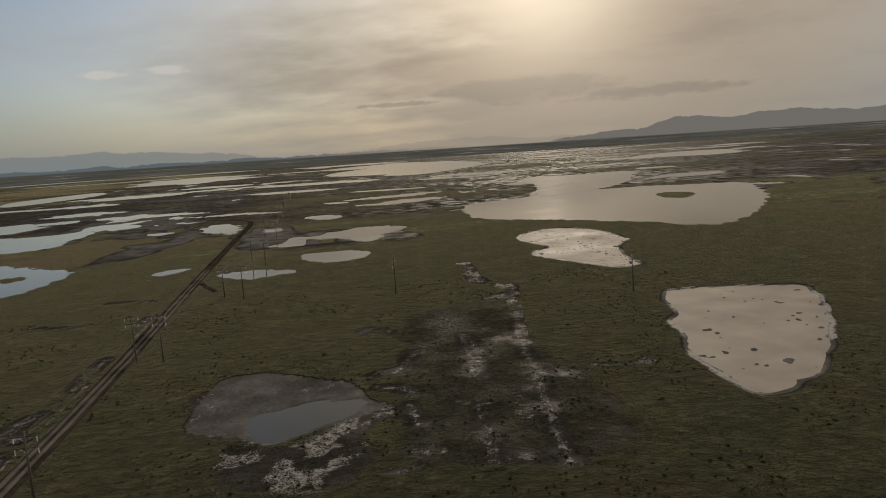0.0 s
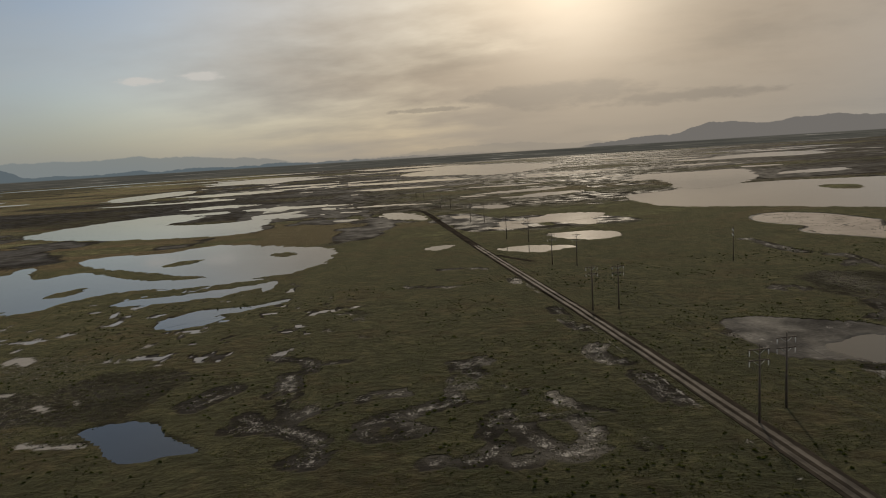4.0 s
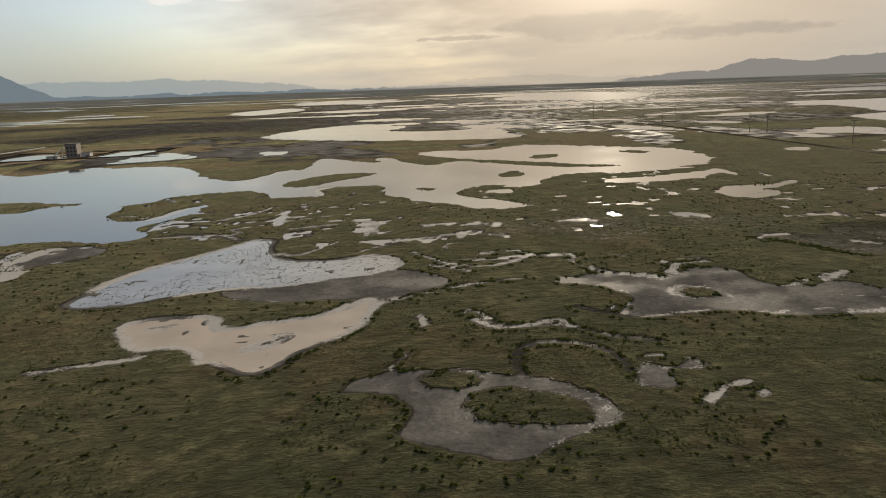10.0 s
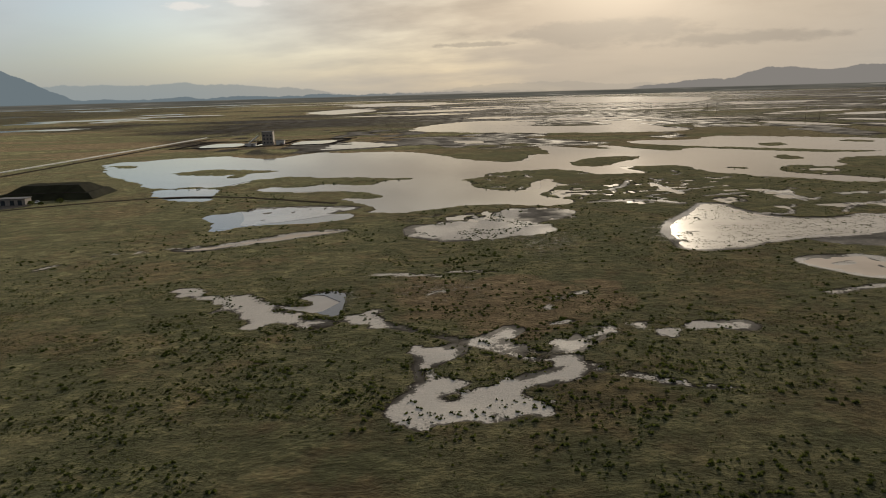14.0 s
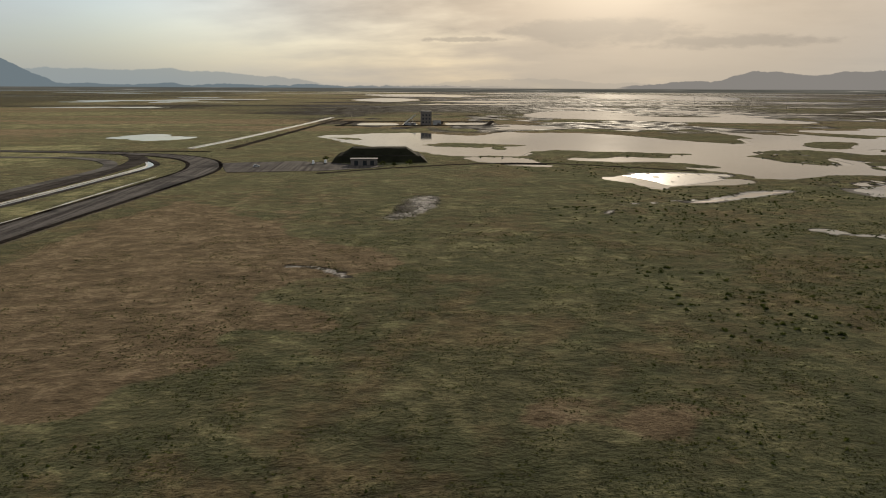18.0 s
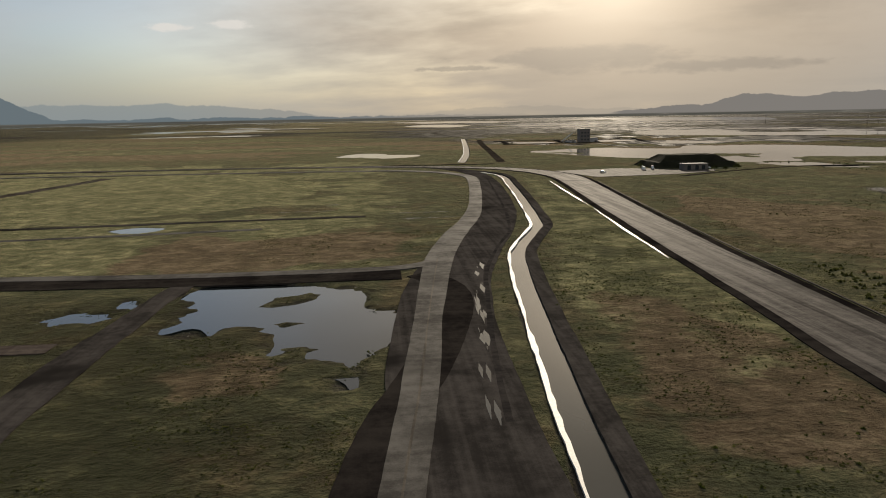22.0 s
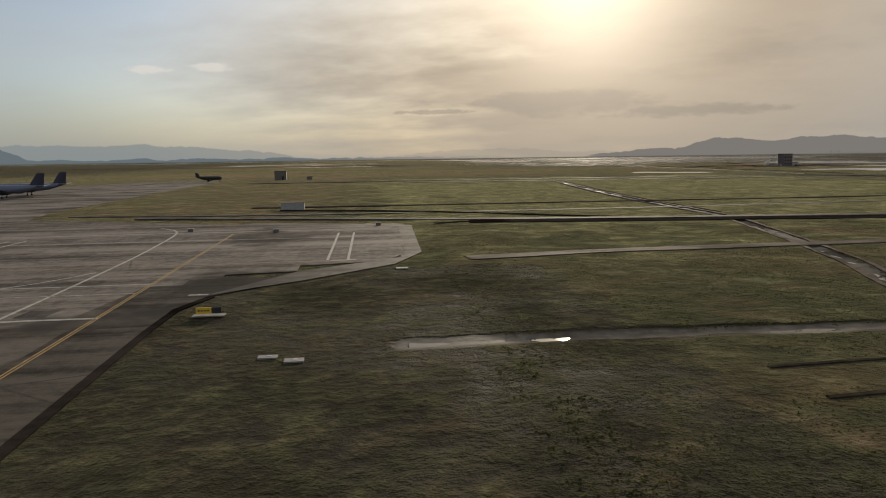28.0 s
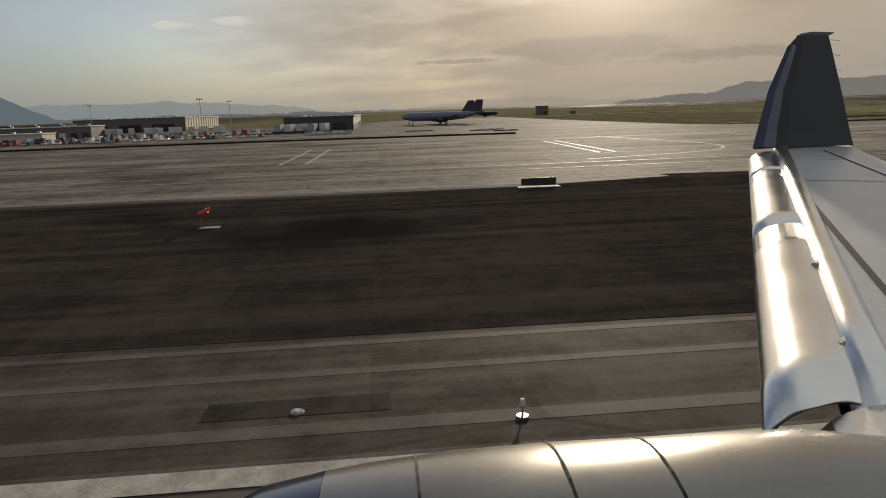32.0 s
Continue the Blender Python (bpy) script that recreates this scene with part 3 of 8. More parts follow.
BASINS["lake_mid_a"] = [(-455, 392), (-434, 385), (-429, 400), (-427, 433), (-412, 455), (-418, 499), (-409, 506), (-385, 471), (-370, 460), (-376, 492), (-362, 487), (-354, 448), (-338, 429), (-331, 448), (-313, 445), (-297, 425), (-279, 403), (-257, 392), (-238, 384), (-220, 378), (-193, 369), (-192, 344), (-193, 329), (-201, 324), (-215, 326), (-235, 350), (-257, 364), (-272, 364), (-285, 355), (-293, 333), (-302, 327), (-312, 325), (-325, 326), (-333, 320), (-338, 308), (-326, 297), (-315, 284), (-310, 276), (-312, 270), (-323, 270), (-334, 274), (-337, 280), (-351, 296), (-367, 314), (-368, 325), (-366, 344), (-381, 354), (-398, 357), (-399, 339), (-394, 325), (-405, 325), (-416, 325), (-423, 326)]
BASINS["lake_mid_b"] = [(-347, 517), (-334, 527), (-313, 524), (-288, 518), (-272, 544), (-250, 550), (-220, 523), (-190, 496), (-173, 492), (-166, 469), (-164, 419), (-178, 393), (-188, 380), (-208, 371), (-227, 364), (-239, 371), (-241, 395), (-257, 409), (-284, 436), (-307, 456), (-324, 475)]
BASINS["pool_k"] = [(-326, 315), (-319, 319), (-310, 319), (-312, 307), (-319, 307)]
BASINS["pool_l"] = [(-268, 325), (-258, 341), (-252, 355), (-234, 355), (-216, 338), (-201, 326), (-208, 319), (-218, 326), (-226, 325), (-242, 321), (-255, 322)]
BASINS["pool_tail"] = [(-229, 275), (-219, 296), (-206, 299), (-194, 297), (-178, 310), (-182, 297), (-195, 293), (-207, 284), (-218, 276), (-226, 268)]
ISLES.append([(-423, 366), (-422, 383), (-408, 399), (-388, 411), (-371, 406), (-379, 390), (-394, 376), (-405, 360), (-417, 358)])
ISLES.append([(-356, 334), (-351, 338), (-343, 333), (-347, 324)])
ISLES.append([(-310, 368), (-303, 382), (-292, 383), (-294, 366), (-303, 357)])
ISLES.append([(-276, 452), (-263, 472), (-246, 471), (-256, 448), (-270, 442)])
ISLES.append([(-211, 472), (-196, 476), (-186, 457), (-201, 447)])
BASINS["lake_back"] = [(-513, 776), (-489, 805), (-435, 782), (-442, 843), (-397, 845), (-368, 938), (-347, 873), (-367, 817), (-321, 727), (-281, 720), (-251, 757), (-249, 705), (-234, 642), (-273, 626), (-324, 639), (-379, 665), (-439, 700)]
BASINS["lake_west_a"] = [(-719, 473), (-688, 483), (-671, 494), (-644, 503), (-631, 499), (-615, 476), (-595, 471), (-584, 499), (-568, 512), (-552, 495), (-538, 504), (-499, 480), (-484, 439), (-470, 412), (-458, 397), (-445, 397), (-434, 436), (-423, 448), (-418, 412), (-426, 374), (-433, 355), (-448, 351), (-456, 349), (-467, 347), (-480, 333), (-486, 321), (-496, 319), (-513, 338), (-528, 345), (-547, 347), (-559, 358), (-576, 359), (-587, 351), (-592, 338), (-599, 325), (-615, 327), (-638, 333)]
BASINS["lake_west_b"] = [(-495, 321), (-485, 320), (-485, 303), (-481, 286), (-472, 279), (-463, 282), (-459, 301), (-455, 312), (-447, 311), (-448, 296), (-456, 278), (-462, 269), (-461, 259), (-454, 251), (-456, 244), (-464, 240), (-474, 244), (-483, 251), (-494, 247), (-503, 241), (-515, 237), (-525, 239), (-531, 240), (-524, 247), (-525, 252), (-534, 265), (-538, 270), (-537, 276), (-528, 273), (-523, 276), (-523, 280), (-531, 293), (-540, 298), (-551, 297), (-564, 301), (-583, 307), (-574, 320), (-564, 313), (-558, 315), (-551, 326), (-538, 315), (-528, 315), (-524, 328), (-512, 333)]
BASINS["pool_left_a"] = [(-634, 325), (-597, 321), (-598, 304), (-591, 282), (-609, 282)]
BASINS["pool_left_b"] = [(-587, 245), (-571, 249), (-564, 238), (-540, 239), (-530, 238), (-538, 225), (-559, 223), (-573, 221)]
ISLES.append([(-646, 393), (-636, 403), (-625, 414), (-604, 401), (-581, 391), (-588, 382), (-601, 378), (-618, 373)])
ISLES.append([(-607, 366), (-604, 379), (-599, 385), (-597, 361), (-601, 358)])
ISLES.append([(-708, 461), (-675, 446), (-679, 427)])
ISLES.append([(-424, 370), (-412, 398), (-394, 412), (-370, 406), (-395, 380), (-415, 368)])
ISLES.append([(-403, 342), (-393, 353), (-370, 350), (-367, 336), (-379, 332), (-395, 335)])
ISLES.append([(-308, 378), (-295, 391), (-293, 378), (-305, 364)])
ISLES.append([(-336, 318), (-325, 335), (-316, 336), (-308, 330), (-329, 309), (-337, 309)])
FLATS["flat_shallow"] = [(-446, 167), (-444, 176), (-441, 191), (-434, 205), (-423, 216), (-414, 233), (-406, 232), (-405, 208), (-395, 199), (-385, 199), (-371, 203), (-365, 190), (-370, 184), (-385, 177), (-401, 175), (-413, 174), (-423, 171), (-434, 165), (-440, 164)]
FLATS["flat_mirror"] = [(-426, 151), (-421, 154), (-412, 154), (-406, 151), (-407, 146), (-403, 144), (-397, 146), (-390, 148), (-383, 149), (-377, 156), (-374, 160), (-372, 155), (-375, 148), (-376, 141), (-379, 136), (-384, 131), (-388, 127), (-391, 120), (-395, 119), (-399, 123), (-402, 127), (-405, 126), (-405, 130), (-410, 136), (-415, 136), (-418, 134), (-421, 140), (-425, 146)]
ISLES.append([(-421, 147), (-415, 149), (-414, 148), (-418, 146)])
ISLES.append([(-399, 132), (-392, 138), (-389, 140), (-390, 134), (-397, 130)])
BASINS["pool_track"] = [(-25, 171), (-18, 174), (-9, 177), (-1, 176), (7, 174), (4, 169), (-4, 163), (-11, 156), (-17, 154), (-22, 160), (-24, 165)]
BASINS["lake_east"] = [(141, 714), (166, 760), (195, 766), (241, 798), (292, 835), (347, 821), (394, 823), (468, 789), (517, 760), (401, 561), (281, 425), (248, 447), (229, 500), (217, 496), (196, 533), (159, 564), (125, 617)]
ISLES.append([(350, 695), (379, 716), (399, 682), (357, 626), (341, 650)])
FLATS["flat_pale_east"] = [(129, 463), (160, 491), (185, 477), (191, 430), (186, 399), (169, 381), (156, 339), (157, 317), (137, 317), (127, 347), (116, 366), (118, 390), (137, 399), (126, 429)]
BASINS["pool_a"] = [(-22, 465), (2, 466), (24, 457), (24, 428), (4, 415), (-19, 436)]
BASINS["pool_b"] = [(-22, 556), (-3, 570), (26, 610), (69, 593), (57, 553), (44, 545), (35, 500), (15, 515), (9, 540), (-9, 541)]
BASINS["pool_c"] = [(-24, 768), (22, 745), (7, 701), (-22, 722)]
BASINS["pool_d"] = [(-69, 408), (-51, 415), (-19, 404), (-25, 389), (-50, 380)]
BASINS["pool_e"] = [(-121, 723), (-104, 739), (-81, 688), (-85, 628), (-101, 661)]
BASINS["pool_f"] = [(-177, 697), (-149, 701), (-150, 680), (-161, 669)]
BASINS["pool_m"] = [(-329, 638), (-375, 740), (-340, 772), (-293, 704), (-258, 725), (-251, 756), (-236, 650), (-265, 623)]
BASINS["pool_n"] = [(-425, 854), (-419, 945), (-389, 997), (-328, 855), (-388, 866)]
BASINS["pool_o"] = [(-725, 1602), (-711, 1813), (-632, 2098), (-555, 1870), (-607, 1627)]
ISLES.append([(-307, 436), (-283, 423), (-226, 390), (-248, 385), (-282, 405)])
ISLES.append([(-285, 355), (-265, 356), (-234, 360), (-197, 367), (-191, 356), (-218, 344), (-242, 338), (-261, 334), (-275, 334)])
ISLES.append([(-216, 322), (-208, 335), (-198, 341), (-194, 332), (-196, 317), (-207, 314)])
BASINS["pool_p"] = [(-226, 266), (-223, 279), (-218, 284), (-203, 284), (-206, 272), (-216, 266)]
BASINS["pool_tongue"] = [(-579, 246), (-574, 255), (-555, 241), (-539, 249), (-549, 234), (-562, 234), (-571, 219), (-576, 215)]
BASINS["pool_w"] = [(-932, 98), (-924, 107), (-911, 105), (-916, 97), (-915, 93), (-921, 87), (-928, 91), (-928, 97)]
BASINS["pool_basin_a"] = [(-690, 596), (-683, 656), (-648, 641), (-654, 592)]
BASINS["pool_basin_b"] = [(-650, 601), (-643, 652), (-630, 609)]
BASINS["pool_basin_c"] = [(-613, 598), (-603, 665), (-567, 650), (-577, 604)]
BASINS["pool_bend"] = [(-839, 78), (-840, 86), (-841, 97), (-839, 102), (-829.5, 102.5), (-819, 98.5), (-813.5, 92.5), (-811, 86), (-811, 79.5), (-812.5, 73), (-813, 65), (-814.4, 58), (-816.5, 58), (-818, 66), (-822, 67.5), (-824.5, 64.5), (-826, 69), (-826, 75), (-830.5, 81), (-834.7, 78.3)]
ISLES.append([(-830, 90.4), (-827.6, 95.6), (-821.9, 95.9), (-821.2, 92), (-826, 89.7)])
STREAKS = []  # width and line of pale torn streaks of salt; creek rims paint the sky's reflection
STREAKS.append((0.9, [(-742, 71.5), (-743, 61.6), (-744, 51.6)]))
STREAKS.append((2.2, [(-682, 123), (-676, 122), (-671, 115)]))
STREAKS.append((0.8, [(-217.8, 216.7), (-211.0, 217.4), (-206.5, 222.4)]))
STREAKS.append((0.8, [(-193.8, 173.9), (-189.6, 178.0)]))
STREAKS.append((0.8, [(-187.6, 187.2), (-184.7, 188.7)]))
STREAKS.append((1.6, [(-170.4, 194.6), (-169.0, 185.2), (-168.8, 175.9), (-170.6, 173.2)]))
STREAKS.append((1.4, [(-158.9, 201.4), (-153.8, 203.7), (-150.8, 204.8)]))
STREAKS.append((0.9, [(-155.4, 168.0), (-153.7, 169.3), (-141.2, 170.9)]))
STREAKS.append((1.4, [(-141.2, 153.6), (-134.2, 156.9), (-129.2, 158.0), (-125.7, 165.9)]))
STREAKS.append((1.8, [(-122.3, 146.3), (-116.2, 151.3), (-111.0, 155.0), (-105.7, 155.8), (-104.3, 148.6), (-99.2, 142.9)]))
STREAKS.append((2.2, [(-115.6, 145.8), (-107.6, 145.5), (-103.1, 140.5), (-102.9, 133.5), (-106.0, 128.0), (-108.8, 126.0), (-113.1, 125.8)]))
STREAKS.append((1.6, [(-151.4, 145.0), (-149.9, 148.7), (-146.1, 153.5), (-144.1, 152.3)]))
STREAKS.append((1.4, [(-142.7, 148.0), (-137.5, 144.5)]))
STREAKS.append((1.5, [(-179.0, 155.8), (-175.5, 159.3), (-168.6, 152.8)]))
STREAKS.append((1.8, [(-162.2, 136.8), (-159.8, 140.9), (-159.5, 143.9), (-163.5, 147.7)]))
STREAKS.append((1.4, [(-138.3, 127.9), (-136.4, 129.1)]))
STREAKS.append((1.5, [(-131.0, 126.9), (-126.8, 127.4), (-123.9, 131.9)]))
STREAKS.append((1.4, [(-117.4, 136.4), (-116.3, 131.0), (-114.1, 128.4)]))
STREAKS.append((1.3, [(-168.5, 161.8), (-165.6, 162.6)]))
STREAKS.append((1.6, [(-163.1, 165.2), (-160.1, 166.0)]))
STREAKS.append((1.3, [(-125.4, 138.7), (-123.8, 141.6)]))
STREAKS.append((2.0, [(-122.5, 123.5), (-119.4, 124.8)]))
STREAKS.append((3.0, [(-478.5, 113.5), (-484.4, 110.7), (-490.6, 105.2), (-493.1, 99.0), (-492.2, 95.6), (-496.8, 93.8), (-502.6, 90.2), (-504.9, 87.8)]))
STREAKS.append((3.2, [(-477.8, 112.6), (-473.7, 109.7), (-467.7, 110.2), (-464.4, 111.8), (-459.7, 110.8)]))
STREAKS.append((3.0, [(-509.4, 105.8), (-514.5, 101.8), (-512.7, 94.9), (-513.3, 91.5), (-516.8, 87.6)]))
STREAKS.append((2.6, [(-499.4, 105.4), (-503.7, 108.6), (-498.7, 113.8)]))
STREAKS.append((2.2, [(-541.6, 128.9), (-537.3, 124.3), (-531.4, 121.9)]))
STREAKS.append((2.2, [(-564.8, 147.7), (-558.2, 144.1), (-551.6, 136.1)]))
STREAKS.append((2.5, [(-81, 193), (-84, 188), (-84, 179), (-79, 176)]))
STREAKS.append((3, [(-80, 165), (-80, 156), (-80, 145)]))
STREAKS.append((2, [(-79, 244), (-80, 231), (-79, 213)]))
STREAKS.append((2, [(-79, 309), (-80, 298)]))
STREAKS.append((4, [(-123, 183), (-121, 188), (-117, 189)]))
STREAKS.append((3, [(-116, 162), (-113, 164), (-107, 159)]))
STREAKS.append((2, [(-108, 349), (-94, 349), (-85, 340)]))
STREAKS.append((1.6, [(-129, 310), (-98, 296)]))
STREAKS.append((4, [(73, 371), (69, 332), (70, 314)]))
STREAKS.append((3, [(64, 274), (72, 283)]))
STREAKS.append((1.5, [(-128, 163), (-126, 174), (-123, 184), (-119, 191), (-116, 191)]))
STREAKS.append((3, [(-126, 166), (-123, 173), (-120, 176)]))
STREAKS.append((2, [(-120, 179), (-117, 175), (-115, 167)]))
STREAKS.append((2, [(-143, 154), (-137, 157), (-129, 160), (-123, 159)]))
STREAKS.append((2, [(-123, 145), (-119, 150), (-111, 156), (-107, 156), (-106, 149), (-103, 145), (-97, 142), (-94, 135), (-96, 125)]))
STREAKS.append((2, [(-116, 146), (-109, 147), (-104, 142), (-103, 133), (-104, 128), (-109, 125), (-113, 125), (-116, 133), (-118, 142), (-116, 146)]))
STREAKS.append((1.5, [(-146, 152), (-144, 155), (-143, 150), (-138, 145), (-143, 142), (-150, 143), (-151, 148), (-146, 152)]))
STREAKS.append((2, [(-170, 175), (-169, 182), (-171, 193)]))
STREAKS.append((2, [(-167, 160), (-163, 164), (-160, 166)]))
STREAKS.append((1.5, [(-193, 173), (-190, 177), (-184, 186)]))
STREAKS.append((3, [(-180, 156), (-174, 156), (-169, 153), (-162, 147), (-159, 141), (-162, 135)]))
STREAKS.append((1, [(-217, 216), (-208, 221)]))
STREAKS.append((1.5, [(-155, 168), (-146, 169), (-141, 169)]))
STREAKS.append((2, [(-159, 202), (-151, 205)]))
STREAKS.append((4, [(-374, 237), (-375, 249), (-370, 255)]))
STREAKS.append((3, [(-357, 239), (-353, 242)]))
STREAKS.append((3, [(-341, 239), (-337, 242)]))
STREAKS.append((3, [(-332, 236), (-330, 240)]))
STREAKS.append((2, [(-308, 238), (-297, 236)]))
STREAKS.append((4, [(-265, 235), (-263, 243), (-258, 234)]))
STREAKS.append((1.6, [(-227, 161), (-220, 157), (-212, 156)]))
STREAKS.append((2, [(-177, 212), (-165, 205), (-165, 196)]))
STREAKS.append((2, [(-171, 187), (-170, 177)]))
STREAKS.append((2, [(-170, 169), (-163, 169), (-161, 165)]))
STREAKS.append((2, [(-178, 164), (-172, 154)]))
STREAKS.append((3, [(-449, 243), (-437, 245), (-425, 243), (-419, 234)]))
STREAKS.append((2, [(-424, 252), (-401, 267), (-391, 270)]))
STREAKS.append((3, [(-433, 273), (-424, 279), (-415, 301)]))
STREAKS.append((3, [(-404, 248), (-388, 252)]))
STREAKS.append((4, [(-375, 256), (-373, 237)]))
STREAKS.append((3, [(-357, 243), (-346, 244)]))
STREAKS.append((2, [(-435, 127), (-425, 128), (-417, 130)]))
STREAKS.append((5, [(-586, 188), (-577, 190), (-565, 194)]))
STREAKS.append((6, [(-563, 196), (-554, 199), (-545, 205)]))
STREAKS.append((1.5, [(-597, 185), (-592, 188)]))
STREAKS.append((1.5, [(-606, 172), (-603, 177)]))

MUDS["mud_creek"] = [(-330, 165), (-321, 161), (-314, 151), (-318, 144), (-321, 137), (-315, 136), (-306, 137), (-295, 135), (-286, 131), (-278, 131), (-263, 129), (-255, 128), (-250, 125), (-248, 116), (-242, 122), (-238, 115), (-235, 125), (-237, 140), (-241, 129), (-243, 138), (-252, 137), (-258, 141), (-261, 152), (-274, 150), (-283, 154), (-281, 164), (-289, 173), (-298, 165), (-303, 161), (-315, 171), (-321, 169)]
STREAKS.append((1.3, [(-321, 137), (-315, 136), (-306, 138), (-295, 136), (-286, 131), (-278, 131), (-269, 130), (-263, 129), (-255, 128), (-249, 125)]))
STREAKS.append((1.6, [(-330, 165), (-321, 162), (-316, 155), (-315, 150), (-318, 144), (-321, 138)]))
STREAKS.append((2.0, [(-306, 150), (-304, 155), (-298, 155), (-293, 151), (-293, 146), (-296, 144), (-302, 145), (-306, 150)]))
STREAKS.append((3.2, [(-237, 139), (-237, 131), (-238, 123), (-240, 117)]))
STREAKS.append((2.2, [(-283, 153), (-279, 150), (-274, 151), (-268, 153), (-261, 156), (-258, 159)]))
STREAKS.append((2.4, [(-298, 165), (-295, 174), (-291, 175), (-285, 175)]))
STREAKS.append((1.8, [(-348, 191), (-340, 189), (-331, 193), (-319, 188), (-304, 186)]))
STREAKS.append((1.8, [(-318, 170), (-309, 167), (-303, 162)]))
STREAKS.append((2.0, [(-358, 187), (-348, 179)]))
STREAKS.append((1.8, [(-253, 137), (-247, 137), (-243, 138)]))
STREAKS.append((2.2, [(-249, 124), (-245, 123), (-248, 117)]))
STREAKS.append((1.6, [(-352, 204), (-347, 211)]))
STREAKS.append((1.6, [(-320, 185), (-316, 171)]))
STREAKS.append((2.0, [(-376, 229), (-375, 242), (-370, 249)]))
STREAKS.append((1.4, [(-283, 162), (-281, 164)]))
HUMPS["hump_ring"] = [(-302.6, 148.5), (-302.5, 152.2), (-298.7, 153.7), (-296.1, 150.6), (-296.0, 147.1), (-299.0, 146.2)]
MUDS["mud_strip"] = [(-413, 171), (-404, 174), (-384, 181), (-366, 185), (-359, 180), (-352, 170), (-360, 164), (-372, 157), (-377, 161), (-391, 160), (-403, 162)]
STREAKS.append((1.6, [(-376, 152), (-371, 156), (-363, 160), (-351, 166), (-342, 168), (-333, 170), (-325, 168), (-318, 163), (-316, 153), (-322, 142)]))
STREAKS.append((1.8, [(-377, 208), (-365, 220), (-351, 224), (-345, 227)]))
STREAKS.append((2.0, [(-366, 210), (-359, 198), (-353, 187), (-344, 182), (-336, 185), (-329, 192)]))
STREAKS.append((3.0, [(-352, 207), (-346, 218), (-344, 227)]))
STREAKS.append((2.5, [(-342, 197), (-332, 200), (-329, 194)]))
STREAKS.append((1.8, [(-329, 193), (-319, 191), (-308, 190), (-301, 190)]))
STREAKS.append((2.2, [(-318, 190), (-316, 178), (-314, 170), (-305, 166), (-303, 163)]))
STREAKS.append((3.0, [(-378, 239), (-368, 256)]))
STREAKS.append((2.0, [(-402, 210), (-395, 206), (-388, 219), (-385, 222)]))
STREAKS.append((2.0, [(-352, 141), (-350, 136), (-345, 134), (-338, 136), (-334, 133)]))
STREAKS.append((1.6, [(-363, 145), (-362, 137), (-362, 133), (-367, 123), (-371, 115)]))
STREAKS.append((1.2, [(-435, 125), (-430, 127), (-424, 129), (-416, 131)]))
MUDS["mud_fork"] = [(-379, 109), (-376, 114), (-371, 116), (-369, 117), (-362, 117), (-355, 115), (-348, 111), (-342, 108), (-337, 101), (-336, 95), (-340, 92), (-346, 90), (-351, 87), (-354, 85), (-359, 87), (-369, 93), (-368, 98), (-367, 102), (-369, 106), (-372, 109), (-376, 109)]
HUMPS["hump_a"] = [(-358.4, 100.6), (-357.6, 104.7), (-355.0, 106.9), (-349.8, 107.1), (-343.5, 104.5), (-339.9, 100.2), (-339.4, 96.4), (-341.2, 93.6), (-345.8, 93.1), (-352.1, 94.3), (-356.7, 96.3)]
HUMPS["hump_b"] = [(-365.4, 112.6), (-363.6, 114.7), (-359.1, 114.8), (-355.1, 113.3), (-354.7, 110.3), (-357.0, 108.3), (-360.5, 108.4), (-363.8, 109.7)]
MUDS["mud_knot"] = [(-331, 105), (-329, 109), (-328, 113), (-325, 114), (-323, 110), (-318, 114), (-316, 110), (-317, 108), (-322, 110), (-324, 108), (-324, 103), (-328, 103)]
STREAKS.append((1.0, [(-379, 109), (-376, 114), (-371, 115)]))
STREAKS.append((1.4, [(-325, 116), (-322, 116)]))
STREAKS.append((2.2, [(-322, 97), (-319, 101), (-316, 102), (-311, 105), (-310, 101), (-315, 97)]))
STREAKS.append((1.0, [(-339, 104), (-337, 100), (-338, 97)]))
STREAKS.append((0.8, [(-365, 113), (-363, 115), (-359, 115)]))
STREAKS.append((1.0, [(-359, 98), (-358, 101), (-358, 105)]))
STREAKS.append((1.0, [(-318, 114), (-316, 110)]))
GULLIES.append((0.8, [(-348, 111), (-348, 118), (-345, 125), (-337, 126), (-331, 121), (-329, 115), (-330, 109)]))
GULLIES.append((0.8, [(-354, 145), (-351, 147), (-349, 140), (-346, 136), (-341, 135), (-334, 135), (-330, 129), (-324, 125), (-320, 123)]))
GULLIES.append((0.8, [(-369, 118), (-367, 127), (-363, 131), (-363, 136)]))
GULLIES.append((0.7, [(-329, 145), (-323, 138), (-311, 137), (-300, 137), (-284, 132)]))
GULLIES.append((0.7, [(-294, 102), (-286, 106), (-278, 109), (-273, 109)]))
STREAKS.append((2.2, [(-338, 137), (-335, 138), (-333, 133)]))
STREAKS.append((1.8, [(-354, 146), (-351, 147), (-349, 140)]))
STREAKS.append((1.5, [(-504, 106), (-496, 99), (-493, 101), (-491, 105), (-486, 110), (-481, 111)]))
STREAKS.append((1.5, [(-478, 112), (-476, 110), (-468, 110), (-465, 111), (-460, 110)]))
STREAKS.append((1.6, [(-495, 93), (-493, 95), (-491, 98)]))
STREAKS.append((1.0, [(-490, 96), (-486, 93), (-479, 89), (-473, 87)]))
GULLIES.append((0.7, [(-490, 96), (-485, 93), (-481, 91)]))
STREAKS.append((1.4, [(-491, 116), (-488, 117)]))
STREAKS.append((1.5, [(-434, 126), (-426, 128), (-418, 130)]))
